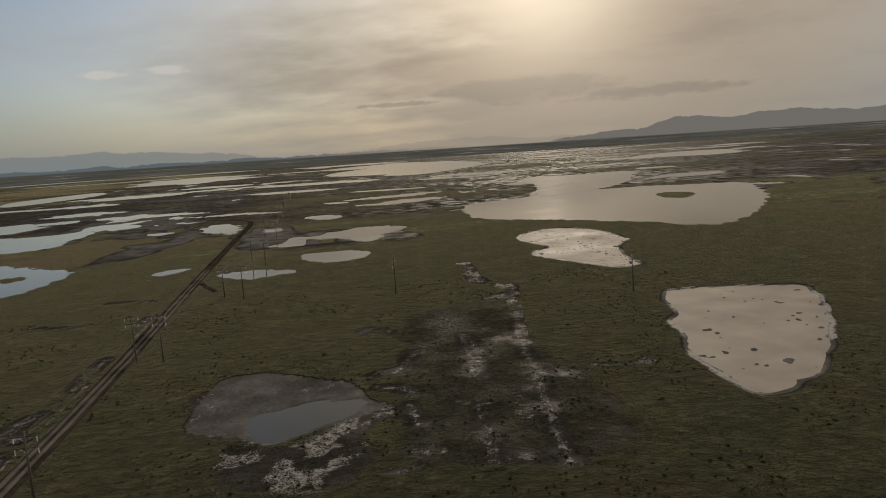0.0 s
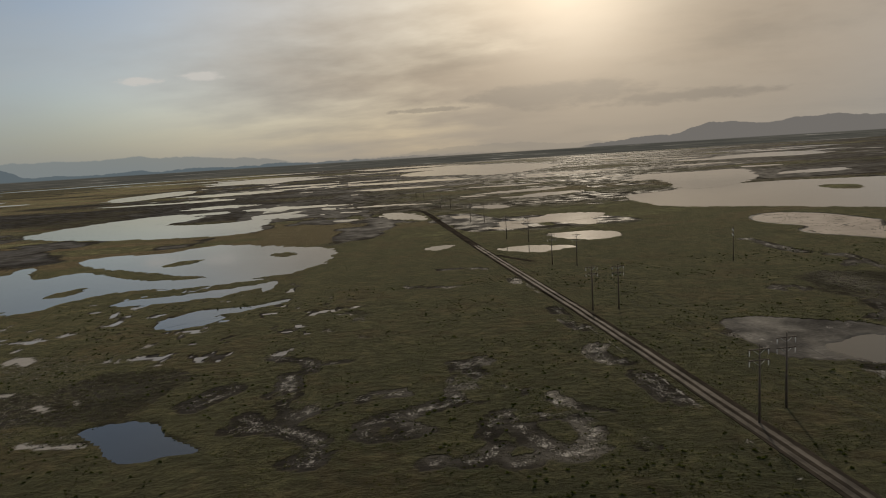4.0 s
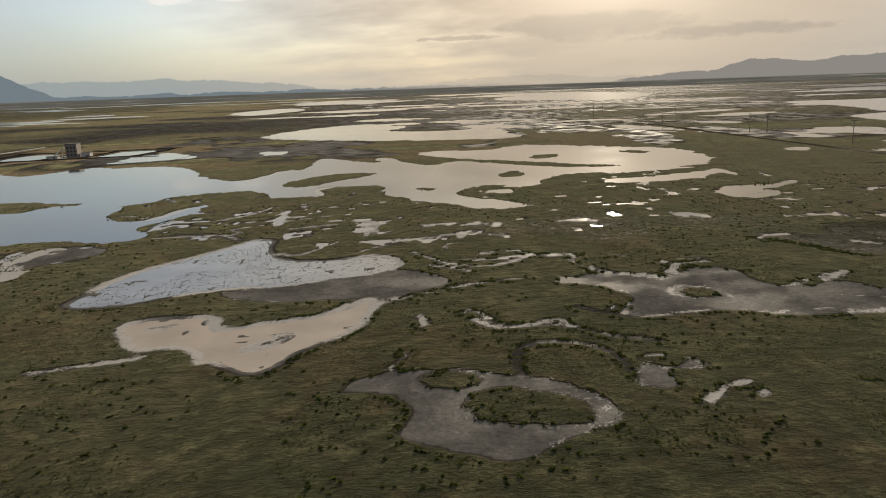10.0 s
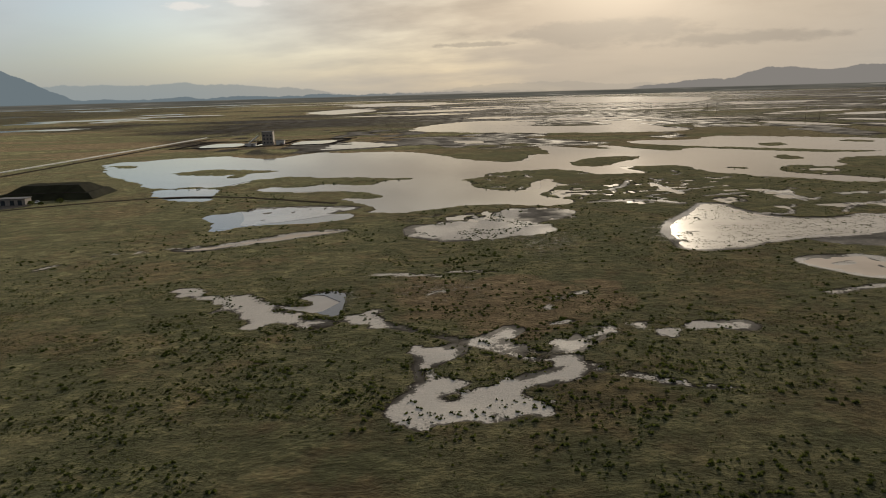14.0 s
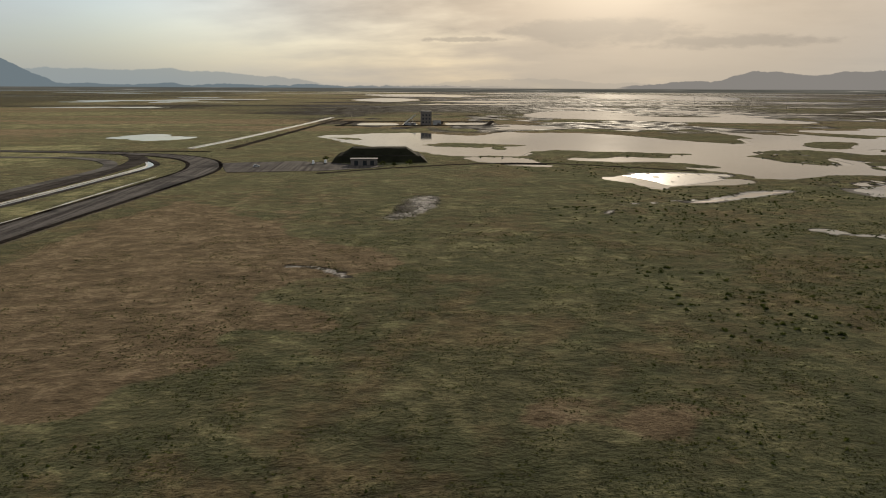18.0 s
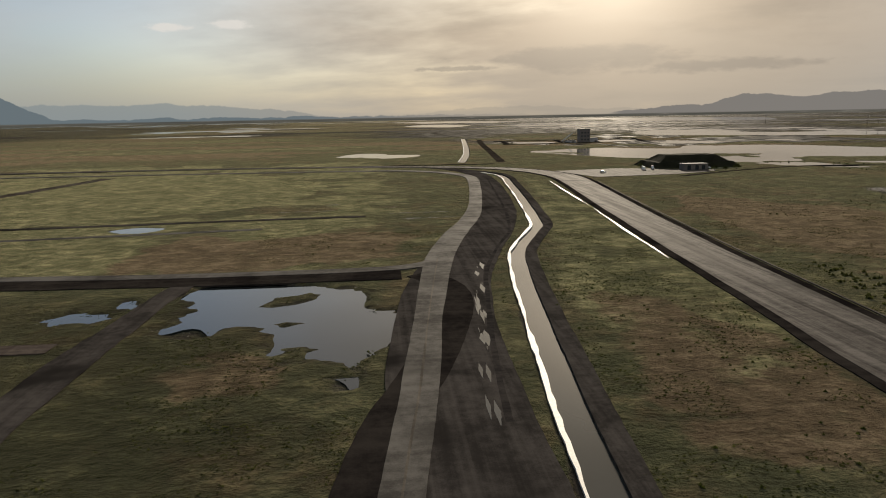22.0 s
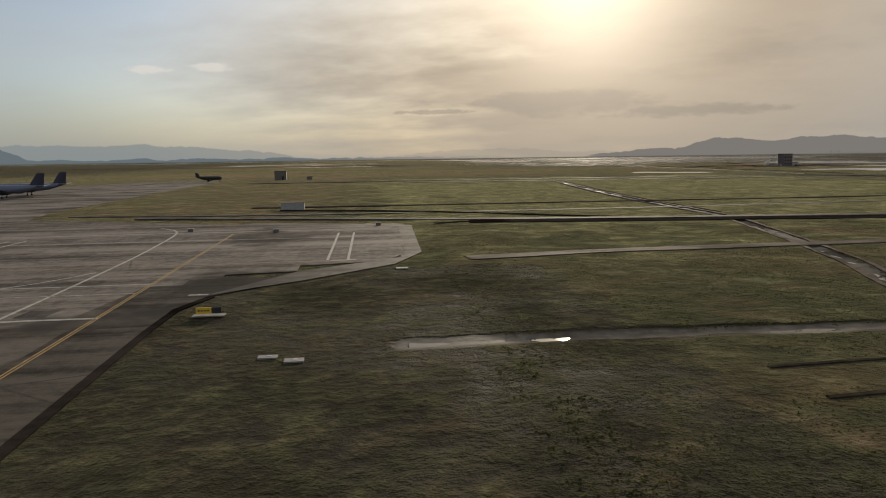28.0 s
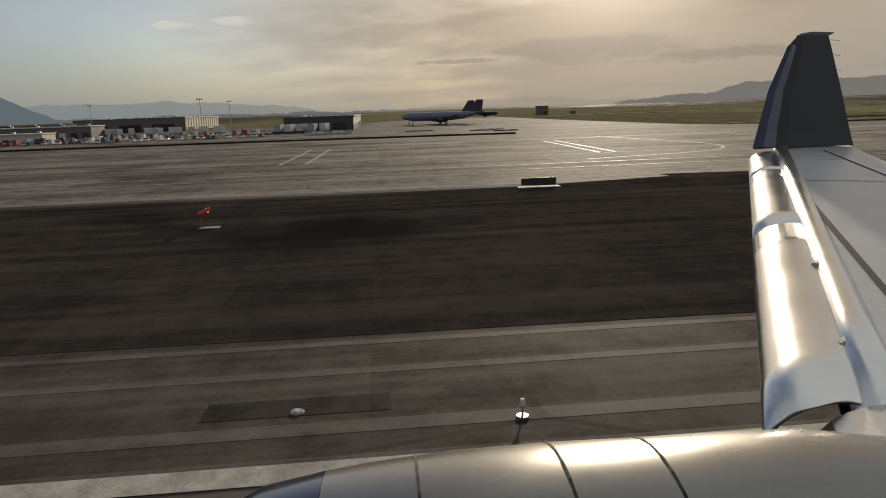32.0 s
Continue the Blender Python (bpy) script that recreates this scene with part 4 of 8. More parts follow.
STREAKS.append((1.5, [(-490, 128), (-487, 132), (-481, 134)]))
MUDS["mud_grey"] = [(-515, 194), (-517, 210), (-509, 216), (-495, 210), (-482, 230), (-472, 238), (-456, 230), (-462, 218), (-475, 210), (-483, 192), (-494, 188), (-504, 185)]
STREAKS.append((2.5, [(-514, 195), (-511, 203), (-506, 207)]))
STREAKS.append((3.0, [(-501, 200), (-492, 210), (-481, 228), (-475, 233)]))
STREAKS.append((2.5, [(-505, 189), (-495, 191), (-486, 196)]))
STREAKS.append((2.0, [(-485, 201), (-481, 204), (-476, 207)]))
STREAKS.append((1.0, [(-491, 99), (-487, 95), (-481, 91), (-474, 87)]))
GULLIES.append((0.8, [(-521, 121), (-514, 115), (-507, 109), (-500, 105), (-493, 102)]))
GULLIES.append((0.8, [(-491, 99), (-487, 95), (-481, 90)]))
STREAKS.append((1.6, [(-490, 125), (-486, 131), (-480, 134)]))
STREAKS.append((1.2, [(-511, 138), (-508, 139)]))
STREAKS.append((1.6, [(-526, 154), (-518, 154), (-508, 151)]))
STREAKS.append((2.0, [(-506, 154), (-495, 153)]))
STREAKS.append((1.5, [(-551, 157), (-542, 155)]))
SALTS["salt_track"] = [(-27, 153), (-25, 160), (-23, 154), (-12, 153), (-2, 161), (4, 163), (13, 169), (11, 163), (3, 152), (9, 141), (5, 134), (2, 125), (-28, 132), (-29, 137)]
SALTS["salt_under"] = [(-28, 158), (-20, 153), (-13, 152), (3, 162), (11, 166), (5, 150), (-12, 138), (-29, 135), (-29, 144)]
MUDS["mud_track"] = [(-40, 169), (-39, 187), (-35, 210), (-21, 208), (-7, 197), (5, 187), (7, 174), (13, 169), (4, 164), (-7, 157), (-17, 152), (-26, 161), (-36, 163)]
STREAKS.append((1.2, [(-40, 171), (-37, 177), (-33, 181), (-41, 192), (-36, 194)]))
STREAKS.append((1.0, [(-39, 167), (-32, 164), (-28, 162)]))
STREAKS.append((1.0, [(-34, 208), (-28, 209), (-22, 203)]))
STREAKS.append((1.2, [(-10, 188), (-1, 190), (6, 191), (14, 197)]))
STREAKS.append((3.0, [(11, 182), (17, 179), (18, 176)]))
STREAKS.append((1.4, [(16, 194), (20, 203), (25, 214)]))
STREAKS.append((1.8, [(43, 228), (39, 196), (35, 167), (32, 146), (29, 127)]))
STREAKS.append((1.3, [(45, 220), (40, 187)]))
STREAKS.append((1.8, [(81, 300), (61, 220), (54, 180), (50, 156), (46, 138), (44, 125)]))
STREAKS.append((2.0, [(54, 180), (60, 176), (64, 174), (68, 174)]))
STREAKS.append((2.4, [(44, 166), (43, 151), (41, 148)]))
STREAKS.append((2.0, [(9, 244), (14, 249), (20, 240), (13, 238), (9, 244)]))
STREAKS.append((2.2, [(49, 218), (55, 216)]))
STREAKS.append((1.6, [(27, 165), (34, 164), (42, 159)]))
STREAKS.append((2.2, [(10, 132), (14, 132)]))
STREAKS.append((1.5, [(17, 167), (17, 154)]))
STREAKS.append((1.4, [(12, 161), (11, 166), (5, 160)]))
STREAKS.append((2.0, [(15, 139), (20, 138)]))
STREAKS.append((2.4, [(34, 130), (38, 129)]))
STREAKS.append((1.0, [(73, 180), (81, 177), (88, 178)]))
STREAKS.append((2.2, [(75, 303), (80, 293)]))
DARKS["bare_east"] = [(23, 263), (46, 273), (68, 258), (67, 185), (68, 156), (66, 126), (42, 122), (29, 126), (16, 131), (11, 153), (20, 173), (15, 205)]
DARKS["bare_west2"] = [(-232, 213), (-214, 214), (-197, 210), (-201, 185), (-209, 164), (-217, 170), (-225, 187), (-238, 191)]
DARKS["bare_m"] = [(-261, 204), (-253, 207), (-238, 197), (-216, 185), (-214, 170), (-225, 169), (-242, 173)]
STREAKS.append((1.4, [(-259, 195), (-257, 200), (-248, 200)]))
STREAKS.append((2.0, [(-235, 188), (-228, 191), (-224, 184), (-231, 183), (-235, 188)]))
STREAKS.append((1.6, [(-227, 160), (-220, 158), (-212, 157)]))
STREAKS.append((1.4, [(-195, 176), (-189, 187)]))
STREAKS.append((2.0, [(-170, 190), (-171, 178), (-174, 177)]))
STREAKS.append((2.0, [(-124, 190), (-122, 183), (-126, 173)]))
STREAKS.append((2.0, [(-162, 147), (-160, 141), (-165, 135)]))
STREAKS.append((1.6, [(-170, 168), (-164, 171), (-161, 165)]))
STREAKS.append((1.8, [(-151, 151), (-145, 155), (-137, 156)]))
STREAKS.append((1.6, [(-179, 163), (-176, 158), (-167, 152)]))
STREAKS.append((2.5, [(-291, 133), (-282, 134), (-271, 131), (-261, 131), (-251, 129), (-247, 123)]))
STREAKS.append((3.0, [(-252, 131), (-247, 126), (-247, 121)]))
STREAKS.append((2.6, [(-237, 139), (-235, 133), (-237, 123), (-239, 119)]))
STREAKS.append((2.2, [(-278, 152), (-272, 154), (-265, 157), (-258, 159)]))
STREAKS.append((2.0, [(-297, 176), (-294, 179), (-285, 178)]))
STREAKS.append((2.0, [(-284, 155), (-282, 160), (-280, 164)]))
STREAKS.append((1.8, [(-248, 138), (-242, 139)]))
STREAKS.append((1.6, [(-300, 166), (-294, 174)]))
MUDS["mud_big6"] = [(-301, 154), (-297, 159), (-281, 146), (-273, 144), (-260, 138), (-252, 135), (-246, 130), (-234, 137), (-236, 125), (-239, 117), (-248, 120), (-252, 126), (-263, 130), (-275, 131), (-291, 132)]

# thickets of dark scrub between the pools
THICKETS = [[(-522.9, 159.8), (-515.5, 167.4), (-506.0, 164.6), (-494.7, 177.5), (-474.6, 183.6), (-475.5, 175.2), (-491.2, 158.6), (-508.0, 154.6)], [(-484.9, 139.5), (-477.8, 141.4), (-478.3, 135.5), (-484.9, 127.6), (-494.2, 127.3), (-492.9, 131.5)], [(-526.9, 93.3), (-519.1, 98.1), (-518.3, 92.2), (-519.0, 85.4), (-522.5, 83.5), (-526.2, 85.5)], [(-506.0, 113.2), (-499.2, 113.6), (-501.4, 100.1), (-506.7, 98.6), (-510.1, 98.0), (-510.1, 108.4)]]

# ---- helpers for shapes ----
def chaikin(pts, rounds=2, closed=True):
    a = np.array(pts, float)
    for _ in range(rounds):
        b = np.roll(a, -1, 0) if closed else a[1:]
        c = a if closed else a[:-1]
        q, r = c * 0.75 + b * 0.25, c * 0.25 + b * 0.75
        mid = np.empty((2 * len(q), 2))
        mid[0::2], mid[1::2] = q, r
        a = mid if closed else np.vstack([a[:1], mid, a[-1:]])
    return a


def lattice(x, y, seed):
    """Smooth value noise on a unit lattice, 0 to 1."""
    rs = np.random.RandomState(seed)
    table = rs.rand(256, 256)
    xi, yi = np.floor(x).astype(int), np.floor(y).astype(int)
    u, v = x - xi, y - yi
    u, v = u * u * (3 - 2 * u), v * v * (3 - 2 * v)
    g = lambda i, j: table[(xi + i) % 256, (yi + j) % 256]
    return (g(0, 0) * (1 - u) + g(1, 0) * u) * (1 - v) + (g(0, 1) * (1 - u) + g(1, 1) * u) * v


def fractal(x, y, size, seed, octaves=3):
    out, amp, tot = 0.0, 1.0, 0.0
    for o in range(octaves):
        out = out + amp * lattice(x / size * 2 ** o, y / size * 2 ** o, seed + o)
        tot += amp
        amp *= 0.55
    return out / tot - 0.5


def inside_by(px, py, poly):
    """Signed distance to a closed outline, positive inside."""
    d2 = np.full(px.shape, 1e12)
    odd = np.zeros(px.shape, bool)
    n = len(poly)
    for i in range(n):
        (ax, ay), (bx, by) = poly[i], poly[(i + 1) % n]
        ex, ey = bx - ax, by - ay
        t = np.clip(((px - ax) * ex + (py - ay) * ey) / max(ex * ex + ey * ey, 1e-9), 0, 1)
        d2 = np.minimum(d2, (px - ax - t * ex) ** 2 + (py - ay - t * ey) ** 2)
        if ay != by:
            odd ^= ((ay > py) != (by > py)) & (px < ex * (py - ay) / (by - ay) + ax)
    d = np.sqrt(d2)
    return np.where(odd, d, -d)


def along(px, py, line):
    d2 = np.full(px.shape, 1e12)
    for (ax, ay), (bx, by) in zip(line[:-1], line[1:]):
        ex, ey = bx - ax, by - ay
        t = np.clip(((px - ax) * ex + (py - ay) * ey) / max(ex * ex + ey * ey, 1e-9), 0, 1)
        d2 = np.minimum(d2, (px - ax - t * ex) ** 2 + (py - ay - t * ey) ** 2)
    return np.sqrt(d2)


def smooth(v, lo, hi):
    t = np.clip((v - lo) / (hi - lo), 0, 1)
    return t * t * (3 - 2 * t)


def mesh_from(name, verts, faces, mat, shade=False):
    me = bpy.data.meshes.new(name)
    me.from_pydata([tuple(v) for v in verts], [], [tuple(f) for f in faces])
    me.materials.append(mat)
    if shade:
        me.polygons.foreach_set("use_smooth", [True] * len(me.polygons))
    me.update()
    return me


def quads_mesh(name, verts, quads, mat):
    """A mesh from numpy arrays of vertices and of faces of one size."""
    me = bpy.data.meshes.new(name)
    n, k = quads.shape
    me.vertices.add(len(verts))
    me.vertices.foreach_set("co", np.asarray(verts, np.float32).ravel())
    me.loops.add(n * k)
    me.loops.foreach_set("vertex_index", quads.astype(np.int32).ravel())
    me.polygons.add(n)
    me.polygons.foreach_set("loop_start", np.arange(0, n * k, k, dtype=np.int32))
    me.polygons.foreach_set("loop_total", np.full(n, k, np.int32))
    me.materials.append(mat)
    me.update(calc_edges=True)
    return me


def flat_poly(name, pts, z, mat, thick=0.05):
    """A flat slab with the given outline, its top at z."""
    bm = bmesh.new()
    vs = [bm.verts.new((x, y, z)) for x, y in pts]
    f = bm.faces.new(vs)
    if f.normal.z < 0:
        f.normal_flip()
    bm.normal_update()
    if bm.faces[:][0].normal.z < 0:
        bmesh.ops.reverse_faces(bm, faces=bm.faces[:])
    r = bmesh.ops.extrude_face_region(bm, geom=bm.faces[:])
    bmesh.ops.translate(bm, vec=(0, 0, -thick), verts=[e for e in r["geom"] if isinstance(e, bmesh.types.BMVert)])
    bmesh.ops.recalc_face_normals(bm, faces=bm.faces[:])
    bmesh.ops.triangulate(bm, faces=bm.faces[:])
    me = bpy.data.meshes.new(name)
    bm.to_mesh(me)
    bm.free()
    me.materials.append(mat)
    return me


def ribbon(name, line, width, z, mat, wobble=0.0, thick=0.06, rounds=2, seed=3):
    """A strip of road, canal or paint that follows a line; width may be one number or one for each point."""
    ws = np.full(len(line), float(width)) if np.isscalar(width) else np.array(width, float)
    a = chaikin(line, rounds, False)
    s0 = np.r_[0, np.cumsum(np.hypot(*np.diff(np.array(line, float), axis=0).T))]
    s1 = np.r_[0, np.cumsum(np.hypot(*np.diff(a, axis=0).T))]
    w = np.interp(s1 / s1[-1], s0 / s0[-1], ws)
    n = max(2, int(s1[-1] / 2) + 1) if wobble else 0
    if n:
        s = np.linspace(0, s1[-1], n)
        a = np.stack([np.interp(s, s1, a[:, 0]), np.interp(s, s1, a[:, 1])], 1)
        w = np.interp(s, s1, w)
    t = np.gradient(a, axis=0)
    t /= np.maximum(np.hypot(t[:, 0], t[:, 1])[:, None], 1e-6)
    nrm = np.stack([-t[:, 1], t[:, 0]], 1)
    rs = np.random.RandomState(seed)
    soft = np.ones(5) / 5

    def fray():
        v = rs.rand(len(w) + 4) - 0.5
        return wobble * (0.75 * np.convolve(v, soft, "valid") + 0.3 * v[2:-2])

    wl, wr = w / 2 + fray(), w / 2 + fray()
    l, r = a + nrm * wl[:, None], a - nrm * wr[:, None]
    m = len(a)
    top = np.vstack([np.c_[l, np.full(m, z)], np.c_[r, np.full(m, z)], np.c_[l, np.full(m, z - thick)], np.c_[r, np.full(m, z - thick)]])
    f = []
    for i in range(m - 1):
        f += [(i, m + i, m + i + 1, i + 1), (i + 1, 2 * m + i + 1, 2 * m + i, i), (m + i, 3 * m + i, 3 * m + i + 1, m + i + 1)]
    return mesh_from(name, top, f, mat)


# ---- far and small pools strewn over the plain ----
rs = np.random.RandomState(11)
FAR = []
for i in range(90):
    yy = 800 * (6.0 ** rs.rand())
    xx = rs.uniform(-0.75, 0.8) * yy - 300 + rs.uniform(-200, 200)
    ln, wd = rs.uniform(0.02, 0.10) * yy, rs.uniform(0.015, 0.05) * yy
    tilt = rs.uniform(-0.4, 0.4)
    ring = []
    for k in range(11):
        a = k / 11 * math.tau
        r = rs.uniform(0.55, 1.15)
        u, v = ln * r * math.cos(a), wd * r * math.sin(a)
        ring.append((xx + u * math.cos(tilt) - v * math.sin(tilt), yy + u * math.sin(tilt) + v * math.cos(tilt)))
    if not (-980 < xx < -540 and yy < 2300):
        FAR.append(ring)

ROADS = [  # name, line, width, material key, height
    ("dirt_road", [(-72, 90), (-71, 150), (-71, 224), (-73, 297), (-74.5, 405), (-76.3, 578), (-76, 728), (-86, 766), (-120, 800)], 5.0),
]

# ---- the ground: one sheet out to the horizon ----
ys = [-400, -200, -100, -60, -35, -20]
y = -10.0
while y < 4950:
    ys.append(y)
    y += max(0.85, 0.0115 * y)
ys = np.array(ys + [4950.0])
core = np.concatenate([np.arange(-1330, -570, 1.5), np.arange(-570, 90, 1.05), np.arange(90, 400, 1.8)])
def spread(a, sgn, end):
    out, s = [], 1.4
    while abs(a) < abs(end):
        s *= 1.05
        a += sgn * s
        out.append(a)
    return out
xs = np.array(sorted(spread(core[0], -1, -5600) + list(core) + spread(core[-1], 1, 4900)))
GX, GY = np.meshgrid(xs, ys)
H = 0.10 * fractal(GX, GY, 14, 5) + 0.05 * fractal(GX, GY, 3.5, 15, 2)
mud, salt, dry = np.zeros_like(GX), np.zeros_like(GX), np.zeros_like(GX)
edge_n = fractal(GX, GY, 11, 21, 4)
edge_w = fractal(GX, GY, 19, 55, 2)
edge_f = fractal(GX, GY, 3.2, 41, 2)


def patch(poly, pad):
    a = np.array(poly)
    x0, x1 = np.searchsorted(xs, [a[:, 0].min() - pad, a[:, 0].max() + pad])
    y0, y1 = np.searchsorted(ys, [a[:, 1].min() - pad, a[:, 1].max() + pad])
    return slice(max(y0 - 1, 0), y1 + 1), slice(max(x0 - 1, 0), x1 + 1)


WATER_Z = -0.16
isle = np.full(GX.shape, -99.0)
for ring in ISLES:
    c = chaikin(ring)
    w = patch(c, 12)
    isle[w] = np.maximum(isle[w], inside_by(GX[w], GY[w], c))


def sink(ring, depth, rag, salt_rim, mud_rim):
    c = chaikin(ring)
    size = min(np.ptp(c[:, 0]), np.ptp(c[:, 1]))
    pad = max(14, 0.1 * size)
    w = patch(c, pad)
    d = inside_by(GX[w], GY[w], c)
    rag = min(rag, 0.25 * size)
    d = d + rag * (edge_n[w] * 2.0 + edge_f[w] * 0.5)
    d = np.minimum(d, -isle[w] + rag * edge_f[w])
    if c[:, 0].max() < -845 and c[:, 1].max() < 120:  # flooded pasture, torn by grass
        d = np.minimum(d, 14.0 * (0.07 - fractal(GX[w] / 2.2, GY[w], 3.0, 77, 2)))
    elif c[:, 0].max() < -795 and c[:, 1].max() < 125:  # flooded corner, grass showing through its south
        d = np.minimum(d, 14.0 * (0.15 + 0.012 * (GY[w] - 72) - fractal(GX[w] / 2.0, GY[w], 3.0, 79, 2)))
    width = max(0.9, 0.0042 * abs(c[:, 1].mean()))
    k = smooth(d, -width, width)
    H[w] = np.minimum(H[w], H[w] * (1 - k) - depth * k)
    mud[w] = np.maximum(mud[w], mud_rim * smooth(d, -4.0, 0.0))
    salt[w] = np.maximum(salt[w], salt_rim * smooth(d, -7.0, -0.5) * smooth(edge_w[w], -0.02, 0.12))


for name, ring in BASINS.items():
    sink(ring, 0.5, 4.0 if name in ("pool_w", "pool_v", "pool_x", "pool_bend") else 0.5 if "basin" in name or "edge" in name else max(1.6, 0.012 * ring[0][1]), 0.22, 0.5)
for ring in FAR:
    sink(ring, 0.6, 16.0, 0.0, 0.3)
for name, ring in FLATS.items():
    c = chaikin(ring)
    w = patch(c, 10)
    d = inside_by(GX[w], GY[w], c) + (3.0 * edge_n[w] + 8.0 * edge_f[w] - 0.5 if "fork" in name else 3.0 * edge_n[w] + edge_f[w])
    d = np.minimum(d, -isle[w])
    if "fork" in name:
        salt[w] = np.maximum(salt[w], 0.80 * smooth(d, -2.0, 1.4))
        mud[w] = np.maximum(mud[w], smooth(d, -1.8, 0.6))
        continue
    k = smooth(d, -1.4, 1.4)
    H[w] = H[w] * (1 - k) + k * (WATER_Z - 0.05 + 0.45 * np.maximum(fractal(GX[w], GY[w], 1.7, 61, 1) - 0.24, 0) + 0.06 * edge_n[w])
    mud[w] = np.maximum(mud[w], smooth(d, -3.5, 0.5))
    salt[w] = np.maximum(salt[w], 0.7 * smooth(d, -3.0, -0.5) * smooth(d, 3.0, 0.5) * smooth(edge_w[w], -0.1, 0.12))
hump = np.full(GX.shape, -99.0)
for ring in HUMPS.values():
    c = chaikin(ring)
    w = patch(c, 12)
    hump[w] = np.maximum(hump[w], inside_by(GX[w], GY[w], c))
for name, ring in MUDS.items():
    c = chaikin(ring)
    w = patch(c, 10)
    d = np.minimum(inside_by(GX[w], GY[w], c), -hump[w]) + 3.0 * edge_n[w] + 1.2 * edge_f[w]
    H[w] -= 0.07 * smooth(d, -1.0, 2.0)
    mud[w] = np.maximum(mud[w], smooth(d, -1.2, 0.8))
    salt[w] = np.maximum(salt[w], 0.40 * smooth(d, -1.4, -0.1) * smooth(d, 1.8, 0.3) * smooth(edge_w[w] + 0.5 * edge_f[w], -0.1, 0.12))
bare_d = np.zeros_like(GX)
for name, ring in DARKS.items():
    c = chaikin(ring)
    w = patch(c, 14)
    d = inside_by(GX[w], GY[w], c) + 14.0 * edge_n[w] + 3.0 * edge_f[w]
    bare_d[w] = np.maximum(bare_d[w], smooth(d, -5.0, 4.0))
    mud[w] = np.maximum(mud[w], 0.52 * smooth(d, -5.0, 4.0))
for name, ring in SALTS.items():
    c = chaikin(ring)
    w = patch(c, 12)
    d = inside_by(GX[w], GY[w], c) + 5.0 * edge_n[w]
    salt[w] = np.maximum(salt[w], 0.50 * smooth(d, -3, 2) * smooth(fractal(GX[w], GY[w], 7, 501, 3), -0.14, 0.06))
    mud[w] = np.maximum(mud[w], 0.6 * smooth(d, -3, 3))


def lane(line, width, what, amount, gap=-0.18):
    c = chaikin(line, 2, False)
    w = patch(c, width + 8)
    d = width / 2 - along(GX[w], GY[w], c) + 1.6 * edge_n[w] + 0.9 * edge_f[w]
    what[w] = np.maximum(what[w], amount * smooth(d, -0.9, 0.6) * smooth(edge_w[w] + 0.6 * edge_f[w], gap - 0.08, gap + 0.12))
    return w, d


lane([(-77.2, 95), (-76.6, 160), (-76.2, 224), (-76.8, 300)], 1.6, salt, 0.5, -0.02)
# wet streaks in the grass plots beside the curve of the road
for x0, x1, y0 in ((-844, -824, 186), (-838, -829, 176), (-817, -798, 191), (-811, -793, 178), (-831, -818, 199), (-805, -792, 168)):
    lane([(x0, y0), ((x0 + x1) / 2, y0 + 0.8), (x1, y0 + 1.5)], 2.6, salt, 0.5, -0.06)
for width, line in STREAKS:
    if line[0][0] > -200:  # torn crust over broad dark mud
        lane(line, 1.4 * width + 1.0, salt, 0.36, -0.3)
        lane(line, 0.5 * width, salt, 0.50, -0.02)
        lane(line, 1.2 * width + 5.0, mud, 0.62)
        continue
    if -560 < line[0][0] < -440 and width > 2.1:  # unbroken creeks of pale silt
        lane(line, 0.72 * width, salt, 0.66, -0.36)
        lane(line, width + 2.6, mud, 0.8)
        continue
    # creek rims too: a wet film's sky reflection painted in the salt colour
    lane(line, 0.9 * width, salt, 0.62, -0.2)
    lane(line, 0.6 * width + 1.4, mud, 0.7)
# narrow dark gullies winding between grassy hummocks
for width, line in GULLIES:
    lane(line, width + 2.0, mud, 0.6)
    lane(line, width + 0.2, mud, 0.85)
    w, d = lane(line, width * 0.4, salt, 0.3, 0.1)
    H[w] -= 0.16 * smooth(d, -0.8, 0.6)
# a belt of small salty puddles south of the lakes
belt = smooth(GX, -600, -520) * smooth(-GX, -60, 40) * smooth(GY, 105, 150) * smooth(-GY, -300, -235)
salt += 0.36 * belt * smooth(-GX, 170, 260) * smooth(fractal(GX, GY, 46, 77, 2), -0.05, 0.2)
far_belt = smooth(GY, 260, 420)
salt += 0.16 * far_belt * smooth(fractal(GX / 1.6, GY, 120, 83, 3), 0.0, 0.25)
# torn puddles all over the marsh
wetland = smooth(GX, -560, -480) * smooth(-GX, 95, 190) * smooth(GY, 90, 125) * smooth(-GY, -420, -300)
wetland *= 1 - smooth(-GX, 90, 110) * smooth(-GY, -222, -205)
wetland *= 1 - bare_d
torn = fractal(GX, GY, 6.5, 301, 3) + 0.42 * fractal(GX, GY, 70, 311, 2) + 0.09 * smooth(GY, 150, 200) * smooth(-GY, -330, -260)
pit = smooth(torn, 0.235, 0.29) * wetland
H -= 0.42 * pit * (H > -0.12)
mud[:] = np.maximum(mud, 0.75 * smooth(torn, 0.17, 0.24) * wetland)
salt[:] = np.maximum(salt, 0.55 * smooth(torn, 0.18, 0.23) * wetland * smooth(edge_w, -0.1, 0.15))
farwet = smooth(GX, -1000, -500) * smooth(GY, 420, 560) * smooth(-GY, -3800, -2600)
torn2 = fractal(GX * 0.8, GY * 0.5, 40, 321, 3) + 0.5 * fractal(GX, GY, 300, 331, 2)
H -= 0.42 * smooth(torn2, 0.305, 0.335) * farwet * (H > -0.12)
